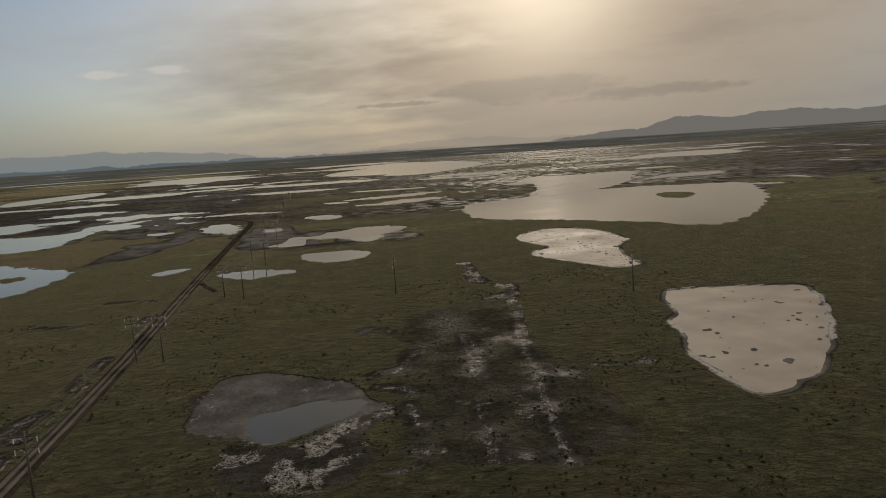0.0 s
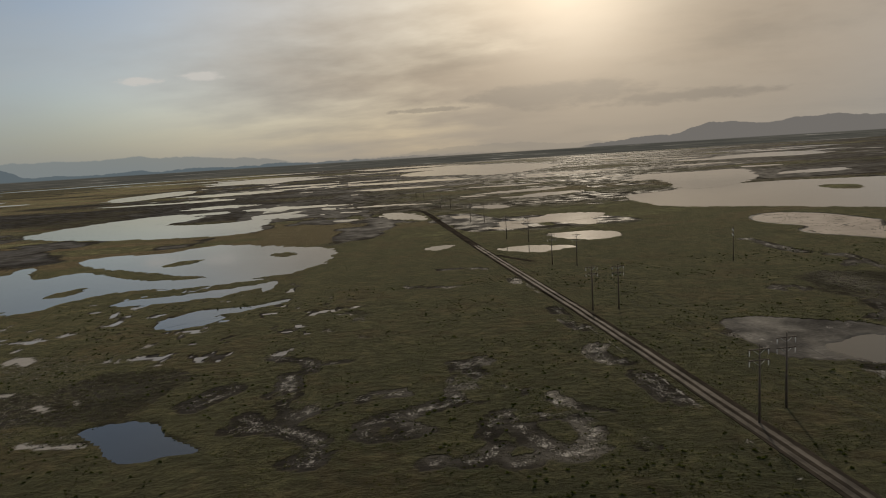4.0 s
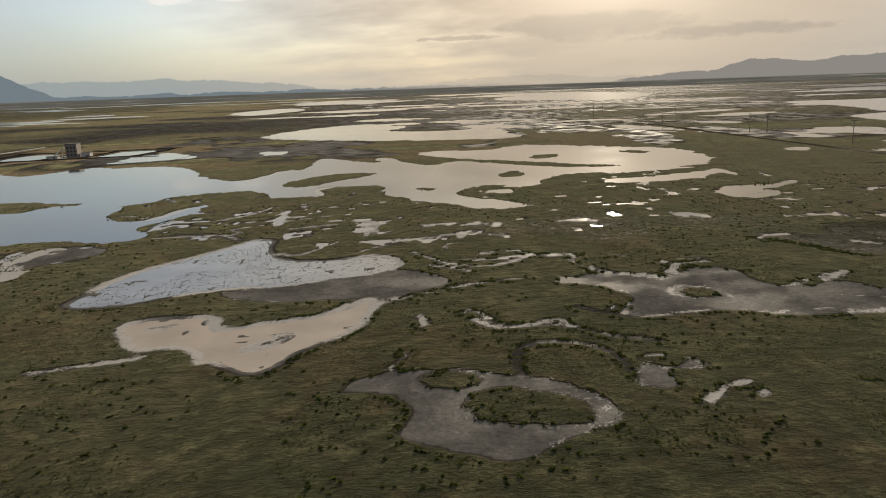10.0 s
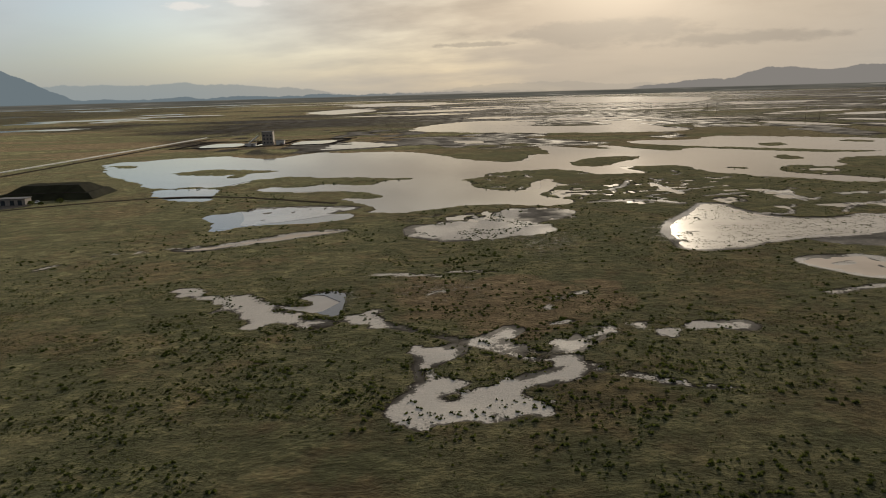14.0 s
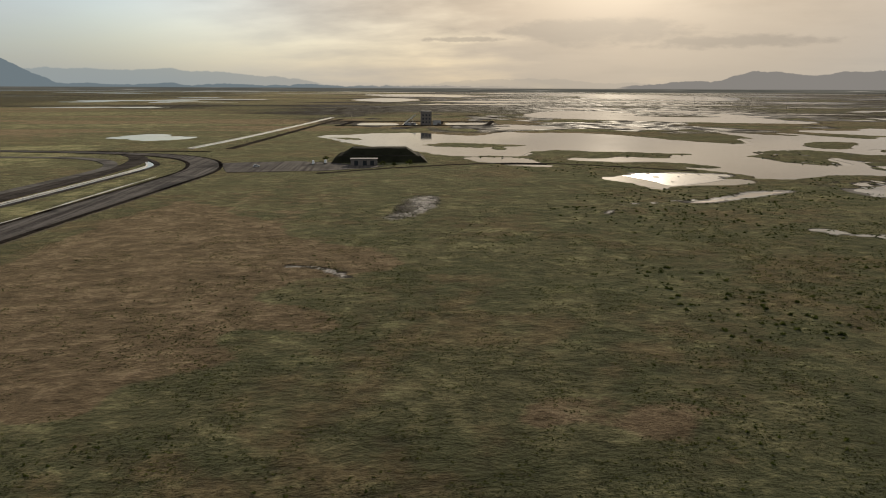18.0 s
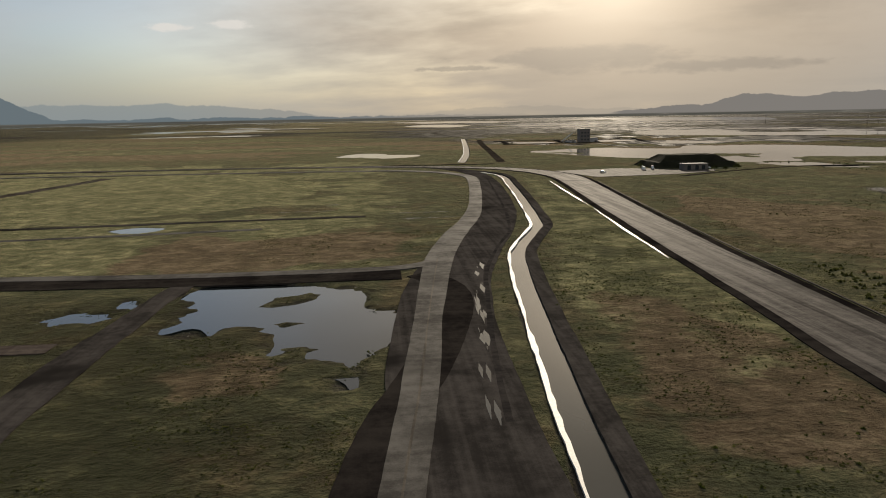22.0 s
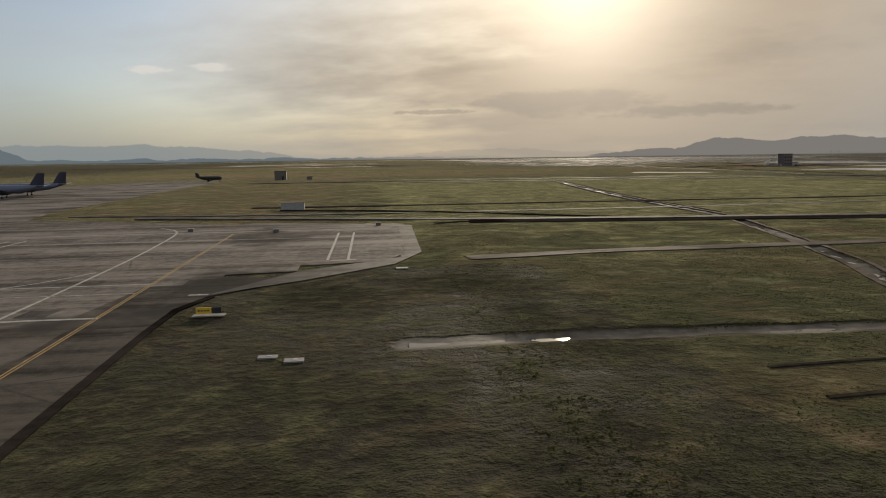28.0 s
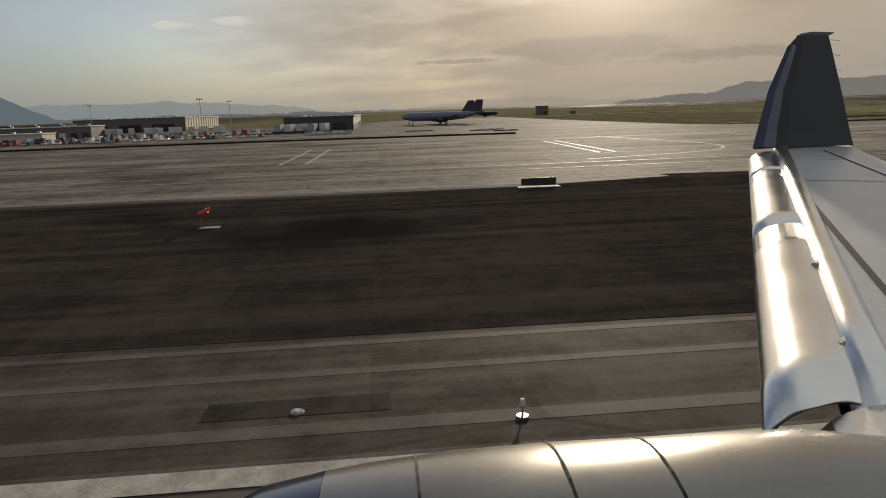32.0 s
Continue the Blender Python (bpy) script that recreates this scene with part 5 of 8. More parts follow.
mud[:] = np.maximum(mud, 0.9 * smooth(torn2, 0.02, 0.20) * farwet)
far_dark = smooth(GY, 430, 900)
mud[:] = np.maximum(mud, far_dark * (0.40 + 0.22 * smooth(GX, -800, -400) + 0.8 * fractal(GX * 0.6, GY, 150, 341, 3)))
# brown dry fields and fresh green ones near the airfield
lush = np.zeros_like(GX)
# a brown tongue of land in the flooded field corner
TONGUE = [(-840, 70), (-834, 73), (-827, 71), (-822, 67), (-818, 58), (-820, 48), (-842, 48)]
w = patch(TONGUE, 8)
d = inside_by(GX[w], GY[w], chaikin(TONGUE)) + 4.0 * edge_n[w] + 2.0 * edge_f[w]
H[w] = H[w] * (1 - smooth(d, -1.2, 1.2)) - 0.02 * smooth(d, -1.2, 1.2)
def field(what, ring, amount, soft=5.0, rag=14.0):
    w = patch(ring, 25)
    d = inside_by(GX[w], GY[w], chaikin(ring)) + rag * (edge_w[w] + edge_n[w])
    what[w] = np.maximum(what[w], amount * smooth(d, -soft, soft))


field(dry, [(-747, 100), (-739, 136), (-733, 200), (-723, 259), (-611, 288), (-597, 249), (-646, 213), (-676, 175), (-662, 131), (-668, 105), (-671, 85), (-682, 78), (-696, 66), (-715, 60), (-752, 66), (-757, 100)], 0.26, 12.0, 30.0)
field(dry, [(-703.3, 61.8), (-699.6, 64.5), (-695.9, 65.7), (-694.8, 69.9), (-689.5, 75.4), (-681.6, 77.0), (-684.4, 83.8), (-681.8, 88.7), (-674.7, 85.5), (-669.5, 88.3), (-671.7, 95.0), (-677.9, 99.7), (-682.0, 104.6), (-677.6, 112.2), (-668.2, 115.1), (-662.2, 122.4), (-668.9, 136.5), (-684.0, 148.3), (-697.5, 176.4), (-720.7, 205.5), (-730.5, 186.8), (-732.7, 151.5), (-736.1, 130.8), (-737.6, 122.9)], 0.9, 3.0, 8.0)
field(dry, [(-912, 33), (-912, 43), (-906, 50), (-892, 50), (-880, 44), (-880, 36), (-889, 30)], 0.5, 4.0, 12.0)
field(dry, [(-898, 58), (-900, 64), (-894, 71), (-888, 67), (-888, 59)], 0.6, 3.0, 6.0)
field(dry, [(-864, 150), (-800, 148), (-812, 111), (-865, 114)], 0.6)
field(dry, [(-522, 140), (-510, 150), (-479, 144), (-472, 122), (-490, 112), (-507, 108)], 0.6)
field(dry, [(-424, 90), (-449, 135), (-435, 144), (-409, 114), (-394, 85)], 0.25)
field(dry, [(-655, 58), (-648, 68), (-640, 66), (-622, 64), (-624, 57)], 0.6, 3.0, 8.0)
field(dry, [(-836, 71), (-822, 68), (-818, 55), (-834, 56)], 0.6, 3.0, 7.0)
field(dry, [(-955, 35), (-945, 35), (-934, 33), (-932, 24), (-955, 26)], 0.7, 2.5, 6.0)
field(dry, [(-953.6, 34), (-951, 48), (-943, 57), (-932, 57), (-926, 51), (-934, 33)], 0.45, 3.0, 6.0)
field(dry, [(-975, 108), (-962, 108), (-940, 84), (-960, 82)], 0.5)
dry += (0.22 + 0.2 * smooth(-GX, 500, 700)) * smooth(-GX, 300, 500) * smooth(GY, 420, 900) * (0.5 + fractal(GX, GY, 260, 91, 2))
dry += 0.35 * smooth(GX, -1052, -1040) * smooth(-GX, 960, 990) * smooth(-GY, -36, -24)
dry = np.maximum(dry, 0.34 * smooth(-GX, 1010, 1050) * smooth(GY, 90, 125))
field(dry, [(-790, 40), (-787, 70), (-780, 92), (-773, 84), (-767, 60), (-767, 40)], 0.5, 3.0, 8.0)
field(lush, [(-789, 45), (-782, 118), (-769, 170), (-754, 280), (-748, 250), (-760, 112), (-768, 45)], 0.6, 2.0, 5.0)
field(lush, [(-1030, 318), (-824, 303), (-845, 176), (-1010, 182)], 0.95, 3.0, 4.0)
field(lush, [(-1030, 168), (-864, 150), (-864, 118), (-1030, 132)], 0.7, 3.0, 6.0)
lush = np.maximum(lush, 0.62 * smooth(GX, -1044, -1032) * smooth(-GX, 900, 950) * smooth(-GY, -420, -340) * (0.7 + 1.2 * edge_w) * (1 - 0.45 * smooth(-GX, 985, 1000) * smooth(-GY, -60, -40)) * (0.4 + 0.6 * smooth(GY, 62, 84)))
# the far plain: long pale and dark strips of pasture, haze painted into the pale
strips = fractal(GX / 5.0, GY, 38, 611, 3)
lush = np.maximum(lush, 0.55 * smooth(GY, 380, 520) * smooth(strips, -0.02, 0.12))
dry += 0.6 * smooth(GY, 380, 520) * smooth(-strips, 0.02, 0.14)
lush = np.maximum(lush, 0.9 * smooth(GX, -1040, -1015) * smooth(-GX, 786, 830) * smooth(GY, 80, 130) * smooth(-GY, -420, -380) * (1.0 - 0.8 * smooth(edge_w, 0.05, 0.2)) * (1 - np.clip(dry, 0, 1)))
lush = np.maximum(lush, 0.28 * smooth(-GX, 600, 640) * smooth(GX, -860, -820) * smooth(-GY, -230, -160) * smooth(fractal(GX, GY, 50, 401, 3), -0.02, 0.15))
# bare brown ground beside the paving, dark land far behind the apron
bare = smooth(-GX, 1004, 1016) * smooth(-GY, -78, -70)
lush *= 1 - bare
mud = np.maximum(mud, 0.5 * bare)
back = smooth(-GX, 1040, 1400) * smooth(GY, 420, 620)
lush *= 1 - back
dry *= 1 - 0.6 * back
mud = np.maximum(mud, 0.5 * back)
# level ground under the paving
pave = np.minimum(smooth(-GX, 1020, 1027), smooth(GY, -60, -50)) * smooth(-GY, -420, -330)
H = H * (1 - pave) - 0.12 * pave
# ditches and canals cut into the plain
CUTS = {
    "canal": ([(-777, 322), (-771, 317), (-762, 300), (-759, 285), (-763, 250), (-767, 213), (-773.7, 161), (-775.6, 150), (-777.7, 145), (-781, 136), (-785.6, 124), (-787, 118), (-788, 112), (-792, 83), (-794.1, 63.8), (-796.2, 46.6), (-799, 20), (-801, 5)], 2.1),
    "far_canal": ([(-766, 376), (-752, 460), (-731, 640), (-718, 760)], 2.4),
    "side_ditch": ([(-1030, 40.2), (-1015, 40), (-1003, 39.4), (-996, 38.8), (-988.4, 38.2)], 0.7),
    "ditch": ([(-935, 322), (-953.5, 205), (-959.4, 132), (-960.5, 122), (-967.3, 98.6), (-970.9, 85.4), (-974, 76.9), (-977.1, 67.3), (-980.4, 58.9), (-983.3, 53.1), (-985.1, 46.8), (-986.5, 41), (-990, 28), (-995, 12)], 0.55),
}
for line, width in CUTS.values():
    c = chaikin(line, 2, False)
    w = patch(c, 8)
    d = width / 2 - along(GX[w], GY[w], c) + 0.3 * edge_f[w]
    bed = 0.55 if width > 1 else 0.30 + 0.45 * np.clip(edge_f[w] + edge_n[w], -0.3, 0.4)
    H[w] = np.minimum(H[w], -bed * smooth(d, -1.6, 0.4))
    mud[w] = np.maximum(mud[w], smooth(d, -2.2, 0))

verts = np.stack([GX.ravel(), GY.ravel(), H.ravel()], 1)
ny, nx = GX.shape
idx = np.arange(ny * nx).reshape(ny, nx)
quads = np.stack([idx[:-1, :-1], idx[:-1, 1:], idx[1:, 1:], idx[1:, :-1]], -1).reshape(-1, 4)
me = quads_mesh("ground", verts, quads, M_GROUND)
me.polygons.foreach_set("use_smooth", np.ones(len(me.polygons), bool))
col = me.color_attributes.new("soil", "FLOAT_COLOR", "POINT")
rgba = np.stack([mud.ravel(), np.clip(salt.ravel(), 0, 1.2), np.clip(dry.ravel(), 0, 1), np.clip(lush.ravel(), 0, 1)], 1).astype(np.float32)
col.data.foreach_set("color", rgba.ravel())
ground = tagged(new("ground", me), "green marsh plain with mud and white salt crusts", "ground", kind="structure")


def height_at(x, y):
    i, j = np.clip(np.searchsorted(xs, x), 0, nx - 1), np.clip(np.searchsorted(ys, y), 0, ny - 1)
    return H[j, i]


# ---- standing water, each pool lying in its own basin ----
level = 0


def water(name, ring, z, mat, grow, label):
    global level
    level = (level + 1) % 70
    z = z - 0.0013 * level * (mat is M_WATER)
    c = chaikin(ring)
    m = c.mean(0)
    d = c - m
    r = np.hypot(d[:, 0], d[:, 1])[:, None]
    c = m + d * (1 + grow / np.maximum(r, 1e-3))
    ob = new(name, flat_poly(name, c, z, mat, 0.3))
    return tagged(ob, label, "water", kind="structure")


for name, ring in BASINS.items():
    kind = "lake" if name.startswith("lake") else "pond"
    water(kind, ring, WATER_Z, M_WATER, 5.0, "still marsh %s mirroring the pale sky" % kind)
for ring in FAR:
    water("pond", ring, WATER_Z, M_WATER, 20.0, "far marsh pond mirroring the pale sky")
for name, ring in FLATS.items():
    if "fork" in name:
        continue
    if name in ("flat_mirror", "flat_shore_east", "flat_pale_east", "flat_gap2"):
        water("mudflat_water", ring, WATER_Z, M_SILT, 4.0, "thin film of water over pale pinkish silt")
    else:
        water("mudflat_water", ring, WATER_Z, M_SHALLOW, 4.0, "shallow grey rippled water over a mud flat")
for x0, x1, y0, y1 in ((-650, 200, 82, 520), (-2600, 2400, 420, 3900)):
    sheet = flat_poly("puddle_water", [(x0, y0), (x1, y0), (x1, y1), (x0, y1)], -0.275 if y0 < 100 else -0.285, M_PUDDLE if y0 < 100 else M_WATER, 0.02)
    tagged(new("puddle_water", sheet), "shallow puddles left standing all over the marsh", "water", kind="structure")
for name, (line, width) in CUTS.items():
    kind = "canal" if "canal" in name else "ditch"
    me = ribbon(kind + "_water", line, width + (1.2 if width > 1 else 0.9), -0.22 if width > 1 else -0.29, M_CANAL, 0.12, 0.2)
    tagged(new(kind + "_water", me), "narrow straight %s full of bright water" % kind, "water", kind="structure")

# ---- roads and banks on the plain ----
def road(name, line, width, z, mat, label, wobble=0.5, cat="road"):
    return tagged(new(name, ribbon(name, line, width, z, mat, wobble, 0.25)), label, cat, kind="structure")


road("dirt_road", ROADS[0][1], 5.6, 0.10, M_DIRT, "long straight brown dirt road across the marsh", 0.5)
road("side_track", [(-71, 383), (-64, 366), (-58, 352)], 3.0, 0.10, M_DIRT, "short dirt spur off a straight road", 0.6)
road("wheel_track", [(-73, 90), (-72.3, 224), (-74.2, 335), (-75.6, 430)], 1.2, 0.106, M_RUT, "pale wheel track worn into a dirt road", 0.4)
road("wheel_track", [(-70.8, 90), (-70, 224), (-72.0, 335), (-73.6, 430)], 1.2, 0.106, M_RUT, "pale wheel track worn into a dirt road", 0.4)
# broad pale road with dark verges
MAIN = [(-760, 5), (-760.5, 48), (-757.5, 74), (-753.5, 118), (-745, 190), (-737, 250), (-735, 279), (-744, 312), (-765, 335), (-800, 350), (-853, 361), (-912, 367), (-1000, 369), (-1090, 366)]
road("road_verge", MAIN, [14.2, 14.2, 13.8, 13.4, 14.0, 14.8, 14.8, 14.4, 13, 11, 10, 9.5, 9.5, 9.5], 0.12, M_BANK, "dark cinder verge of a wide perimeter road", 0.6)
road("perimeter_road", MAIN, [11.3, 11.3, 10.6, 10.0, 10.6, 11.5, 12, 11, 9, 8, 7, 7, 7, 7], 0.16, M_ROAD, "wide pale grey gravel perimeter road", 0.25)
road("road_edge_line", [(x + 7.6, y) for x, y in MAIN[:6]], 0.3, 0.128, M_RUT, "thin pale windrow along a road verge", 0.1)
for off in (-3.0, 2.6):
    road("wheel_track", [(x + off, y) for x, y in MAIN[:7]], [2.6, 2.6, 2.8, 3.0, 3.0, 3.0, 3.0], 0.166, M_LANE, "pale worn wheel lane of a gravel road", 0.35)
for line in ([(-746.6, 255), (-750.2, 220), (-753.8, 182)], [(-754.3, 176), (-758.6, 140), (-761.6, 110)]):
    road("salt_bank", line, [0.1, 0.75, 0.1], 0.127, M_SALT, "white salt crust along a road edge", 0.5, "crust")
for line, wide in (([(-750.3, 66), (-750.5, 60), (-751.4, 52)], 0.8),):
    road("puddle", line, [0.1, wide, 0.1], 0.13, M_CANAL, "long shallow puddle at a road edge", 0.6, "water")
# dirt strip and footpath beside the canal
SIDE = [(-806, 5), (-806, 56), (-803.5, 90), (-799, 113), (-786, 154), (-778, 190), (-768, 278), (-772, 320), (-790, 345)]
road("salt_bank", [(x - 1.75, y) for x, y in CUTS["canal"][0]], 0.5, 0.10, M_SALT, "white salt crust along the canal edge", 0.7, "crust")
road("salt_bank", [(x - 2.2, y) for x, y in CUTS["far_canal"][0]], 0.6, 0.06, M_SALT, "white salt crust along the far canal edge", 0.5, "crust")
road("dirt_strip", SIDE, [13, 13, 13, 13, 12, 10, 8, 8, 6], 0.12, M_STRIP, "dark dirt strip beside a canal", 0.5)
rp = np.random.RandomState(5)
WETLINE = np.array([(-794.5, 112), (-796.6, 104), (-798.0, 92), (-800.2, 76), (-801.6, 64), (-802.9, 49)])
road("wet_rut", [(x + 1.1, y) for x, y in [(-769, 276), (-782, 151), (-791, 125)] + [tuple(v) for v in WETLINE[1:]]], 0.7, 0.126, M_SEAL, "dark wet rut along a dirt strip", 0.3)
for i in range(26):
    v = rp.rand()
    y = 110 - 61 * v
    x = np.interp(-y, -WETLINE[:, 1], WETLINE[:, 0]) + rp.uniform(-0.7, 0.7)
    n = rp.uniform(0.8, 3.2)
    w_ = rp.uniform(0.25, 1.0)
    road("puddle", [(x + 0.05 * n, y + n), (x + 0.03 * n, y + 0.5 * n), (x, y), (x - 0.04 * n, y - 0.6 * n), (x - 0.06 * n, y - n)], [0.04, 0.8 * w_, w_, 0.6 * w_, 0.04], 0.128 + 0.0004 * i, M_CANAL, "long shallow puddle on a dirt strip", 0.35, "water")
road("canal_berm", [(x + 2.4, y) for x, y in CUTS["canal"][0]], 2.2, 0.07, M_STRIP, "dark brown bare berm of a canal", 0.3)
PATHC = [(-815, 5), (-810.5, 45), (-808.8, 57), (-806, 84), (-802, 117), (-796.5, 141), (-789, 166.5), (-783.8, 194.5), (-774, 270), (-774.5, 288), (-781, 304), (-792, 318), (-808, 326), (-856, 331), (-930, 336), (-1010, 340)]
road("service_road", PATHC, [3.4, 3.4, 3.6, 3.8, 5.2, 5.0, 4.4, 3.8, 4.6, 5, 6, 6, 6, 5, 5, 5], 0.17, M_GRAVEL, "pale gravel service road curving along a canal", 0.3)
road("centre_wear", [(x, y) for x, y in PATHC[:5]], 0.22, 0.176, M_RUT, "thin pale worn line along a service road", 0.1)
CROSS = [(-803, 114), (-809, 109.5), (-830, 109.3), (-850, 110), (-880, 113), (-918, 116), (-958, 121), (-990, 125.5), (-1012, 129), (-1040, 138), (-1080, 149)]
road("road_bank", [(x, y - 4.2) for x, y in CROSS[1:-2]], 6.2, 0.13, M_BANK, "dark bare bank below a service road", 0.8)
road("service_road", CROSS, 3.2, 0.18, M_GRAVEL, "pale gravel service road on a low bank", 0.4)
road("road_bank", [(-806, 105), (-801, 95), (-803, 80), (-808, 61), (-813, 48), (-815, 20)], 5.0, 0.13, M_BANK, "dark bare bank round a flooded field corner", 0.5)
road("field_track", [(-850, 74.5), (-874, 75.3), (-894, 76), (-910, 79), (-952, 81), (-976, 80), (-1002, 79.5), (-1020, 77)], 3.0, 0.12, M_TRACK, "brown field track between grass plots", 0.8)
road("dirt_cross", [(-843, 105), (-845, 82), (-846, 60), (-846.3, 46), (-846, 10)], [3.2, 4.4, 5.4, 5.6, 5.6], 0.11, M_STRIP, "dark bare dirt track crossing the grass", 1.0)
road("field_track", [(-816, 174), (-862, 172), (-905, 169), (-959, 172), (-1010, 173), (-1060, 176)], 2.6, 0.12, M_STRIP, "thin dark field track between grass plots", 0.7)
road("field_track", [(-751, 356), (-850, 362), (-960, 365), (-1043, 363)], 4.0, 0.10, M_BANK, "dark track along the field edge", 0.9)
road("far_track", [(-745, 369), (-733, 480), (-721, 602), (-706, 720)], 5.0, 0.10, M_DIRT, "brown track leading away over the plain", 1.0)
DITCH = CUTS["ditch"][0]
road("foot_path", [(-952, 34.2), (-944, 33.7), (-933, 33.9), (-922, 33.5), (-912, 34.0)], 0.22, 0.055, M_TRACK, "thin brown foot path through the grass", 0.3)
for off in (-2.6, 2.7):
    road("ditch_bank", [(x + off, y) for x, y in DITCH[:3]], [1.0, 1.2, 0.6], 0.045, M_STRIP, "broad bare bank of a drainage ditch", 0.8)
for off in (-1.5, 1.4):
    road("ditch_bank", [(x + off, y) for x, y in DITCH], 0.6, 0.05, M_TRACK, "brown trodden bank of a drainage ditch", 0.7)
for line in ([(-1010, 31), (-981.6, 32.5), (-969.5, 33.5), (-955.4, 33.2)], [(-1010, 26), (-978.9, 27.3), (-971, 27.9), (-956.9, 27.5)], [(-1010, 21.5), (-976, 22.6), (-955, 22.4)]):
    road("furrow", line, 0.28, 0.075, M_DIRT, "dark furrow cut along the grass", 0.5, "furrow")
road("field_track", [(-1051.6, 165), (-1029, 158), (-1006, 144), (-985.6, 129), (-973, 121.5)], 2.4, 0.12, M_BANK, "dark field track slanting to a service road", 0.8)
road("field_track", [(-1019, 122), (-1012, 124.5), (-1000, 126)], 2.0, 0.12, M_BANK, "dark field track slanting to a service road", 0.8)
road("field_track", [(-690, 262), (-650, 285), (-600, 300), (-540, 262)], 2.5, 0.10, M_DIRT, "brown track along a low mound", 0.8)

# ---- airfield paving ----
def slab(name, pts, z, mat, label, cat="pavement"):
    return tagged(new(name, flat_poly(name, pts, z, mat, 0.10)), label, cat, kind="structure")


def curve(pts, n=2):
    return [tuple(p) for p in chaikin(pts, n, False)]


XE = -1420
slab("runway", [(XE, -14), (-1010, -14), (-1010, 10.6), (XE, 10.6)], 0.0, M_ASPHALT, "dark asphalt runway with a white edge line", "runway")
slab("runway_shoulder", [(XE, 10.6), (-1048.9, 10.6), (-1048.9, 46), (-1048.7, 53.5), (-1046.8, 59), (-1038, 67), (-1052, 70), (XE, 70)], 0.0, M_SHOULDER, "brownish asphalt shoulder and taxiway links", "pavement")
slab("taxiway", [(XE, 49), (-1160, 49.5), (-1142, 49), (-1141, 41), (-1112, 40), (-1111, 48), (-1094, 51.5), (-1078, 49.5), (-1077, 43.5), (-1072, 44), (-1056, 50), (-1054, 64.8), (-1050.6, 65), (-1050.6, 68), (-1047.5, 68.4), (-1047.5, 70.6), (-1040, 71.4), (-1040, 75.5), (-1030, 77), (-1027, 84), (-1026, 120), (-1054, 128), (-1092, 147), (-1104, 152), (XE, 150)], 0.008, M_CONCRETE, "broad concrete taxiway with long wear streaks", "taxiway")
slab("taxiway_shoulder", [(-1040, 71), (-1047, 59.5), (-1038.7, 65.6), (-1029, 74.6), (-1025, 84), (-1023.5, 120), (-1026, 124), (-1054, 132), (-1060, 126), (-1026, 118), (-1028, 80)], 0.004, M_ASPHALT, "dark asphalt shoulder round a taxiway corner", "pavement")
slab("apron", [(XE, 150), (-1104, 152), (-1108, 172), (-1111, 260), (-1112, 370), (-1110, 440), (-1140, 460), (-1160, 420), (-1200, 330), (XE, 300)], 0.004, M_CONCRETE, "wide concrete apron by the cargo buildings", "apron")
slab("dark_infield", [(-1080.3, 43.4)] + curve([(-1079.6, 41.5), (-1078.4, 39), (-1077.5, 33), (-1077.4, 30.4), (-1078, 27.7), (-1080.5, 24.6), (-1086.6, 20.8), (-1092.3, 17.2), (-1097, 15), (-1101, 14.6), (-1107, 17), (-1111, 21.5), (-1112, 26), (-1110.5, 34), (-1107.5, 41), (-1103, 45.2)], 2) + [(-1101.5, 45.6), (-1101.8, 47.8), (-1092, 49), (-1086.6, 48), (-1086.4, 44.6)], 0.012, M_SEAL, "black sealed infield between taxiway links", "pavement")
slab("dark_infield", [(XE, 47.5), (-1172, 48), (-1159.5, 50.5), (-1159.7, 52.3), (-1141, 50.4), (-1141, 44.6)] + curve([(-1142.2, 43.2), (-1138.7, 33), (-1136.9, 28), (-1136.9, 26), (-1138.7, 22.1), (-1141.6, 19.2), (-1144.2, 17.6), (-1150, 16.6), (-1158, 16.6)], 2) + [(-1200, 17), (XE, 17)], 0.012, M_SEAL, "black sealed infield beside the runway", "pavement")
slab("link_paving", [(-1054.2, 64.8), (-1053.9, 47.8), (-1054.5, 47), (-1054.4, 24.2), (-1055.6, 24.2), (-1055.4, 22.5), (-1057.2, 21.3), (-1057.2, 14), (-1084, 14), (-1082, 18.6), (-1080.4, 19), (-1080.3, 21.5), (-1077.3, 21.9), (-1077.6, 23.9), (-1074.4, 24.7), (-1074.7, 29.8), (-1074.2, 32.1), (-1074.4, 37.5), (-1075.8, 37.7), (-1076.1, 39.9), (-1077.1, 40.9), (-1077.5, 43.4), (-1070, 50), (-1060, 60)], 0.006, M_LINKPALE, "pale brown worn paving of a taxiway link", "pavement")
slab("soil_border", [(-1048.8, 12), (-1048.9, 46), (-1048.6, 53.5), (-1046.7, 59), (-1046.2, 58.5), (-1048.0, 53.2), (-1048.3, 46), (-1048.1, 12)], 0.0, M_BANK, "dark bare border between paving and grass", "pavement")
for pts in ([(-1185.0, 12.25), (-1181.4, 12.25), (-1181.4, 13.05), (-1185.0, 13.05)],):
    slab("asphalt_patch", pts, 0.008, M_RING, "dark asphalt patch in the runway shoulder", "pavement")
for y0, w_ in ((11.4, 0.5), (14.2, 0.35), (16.1, 0.3)):
    slab("seal_strip", [(XE, y0), (-1140, y0), (-1140, y0 + w_), (XE, y0 + w_)], 0.006, M_ASPHALT, "dark lengthwise seam in the shoulder", "pavement")


def stripe(line, width, mat, label, rounds=2, z=0.020):
    return tagged(new("marking", ribbon("marking", line, width, z, mat, 0, 0.006, rounds)), label, "marking", kind="structure")


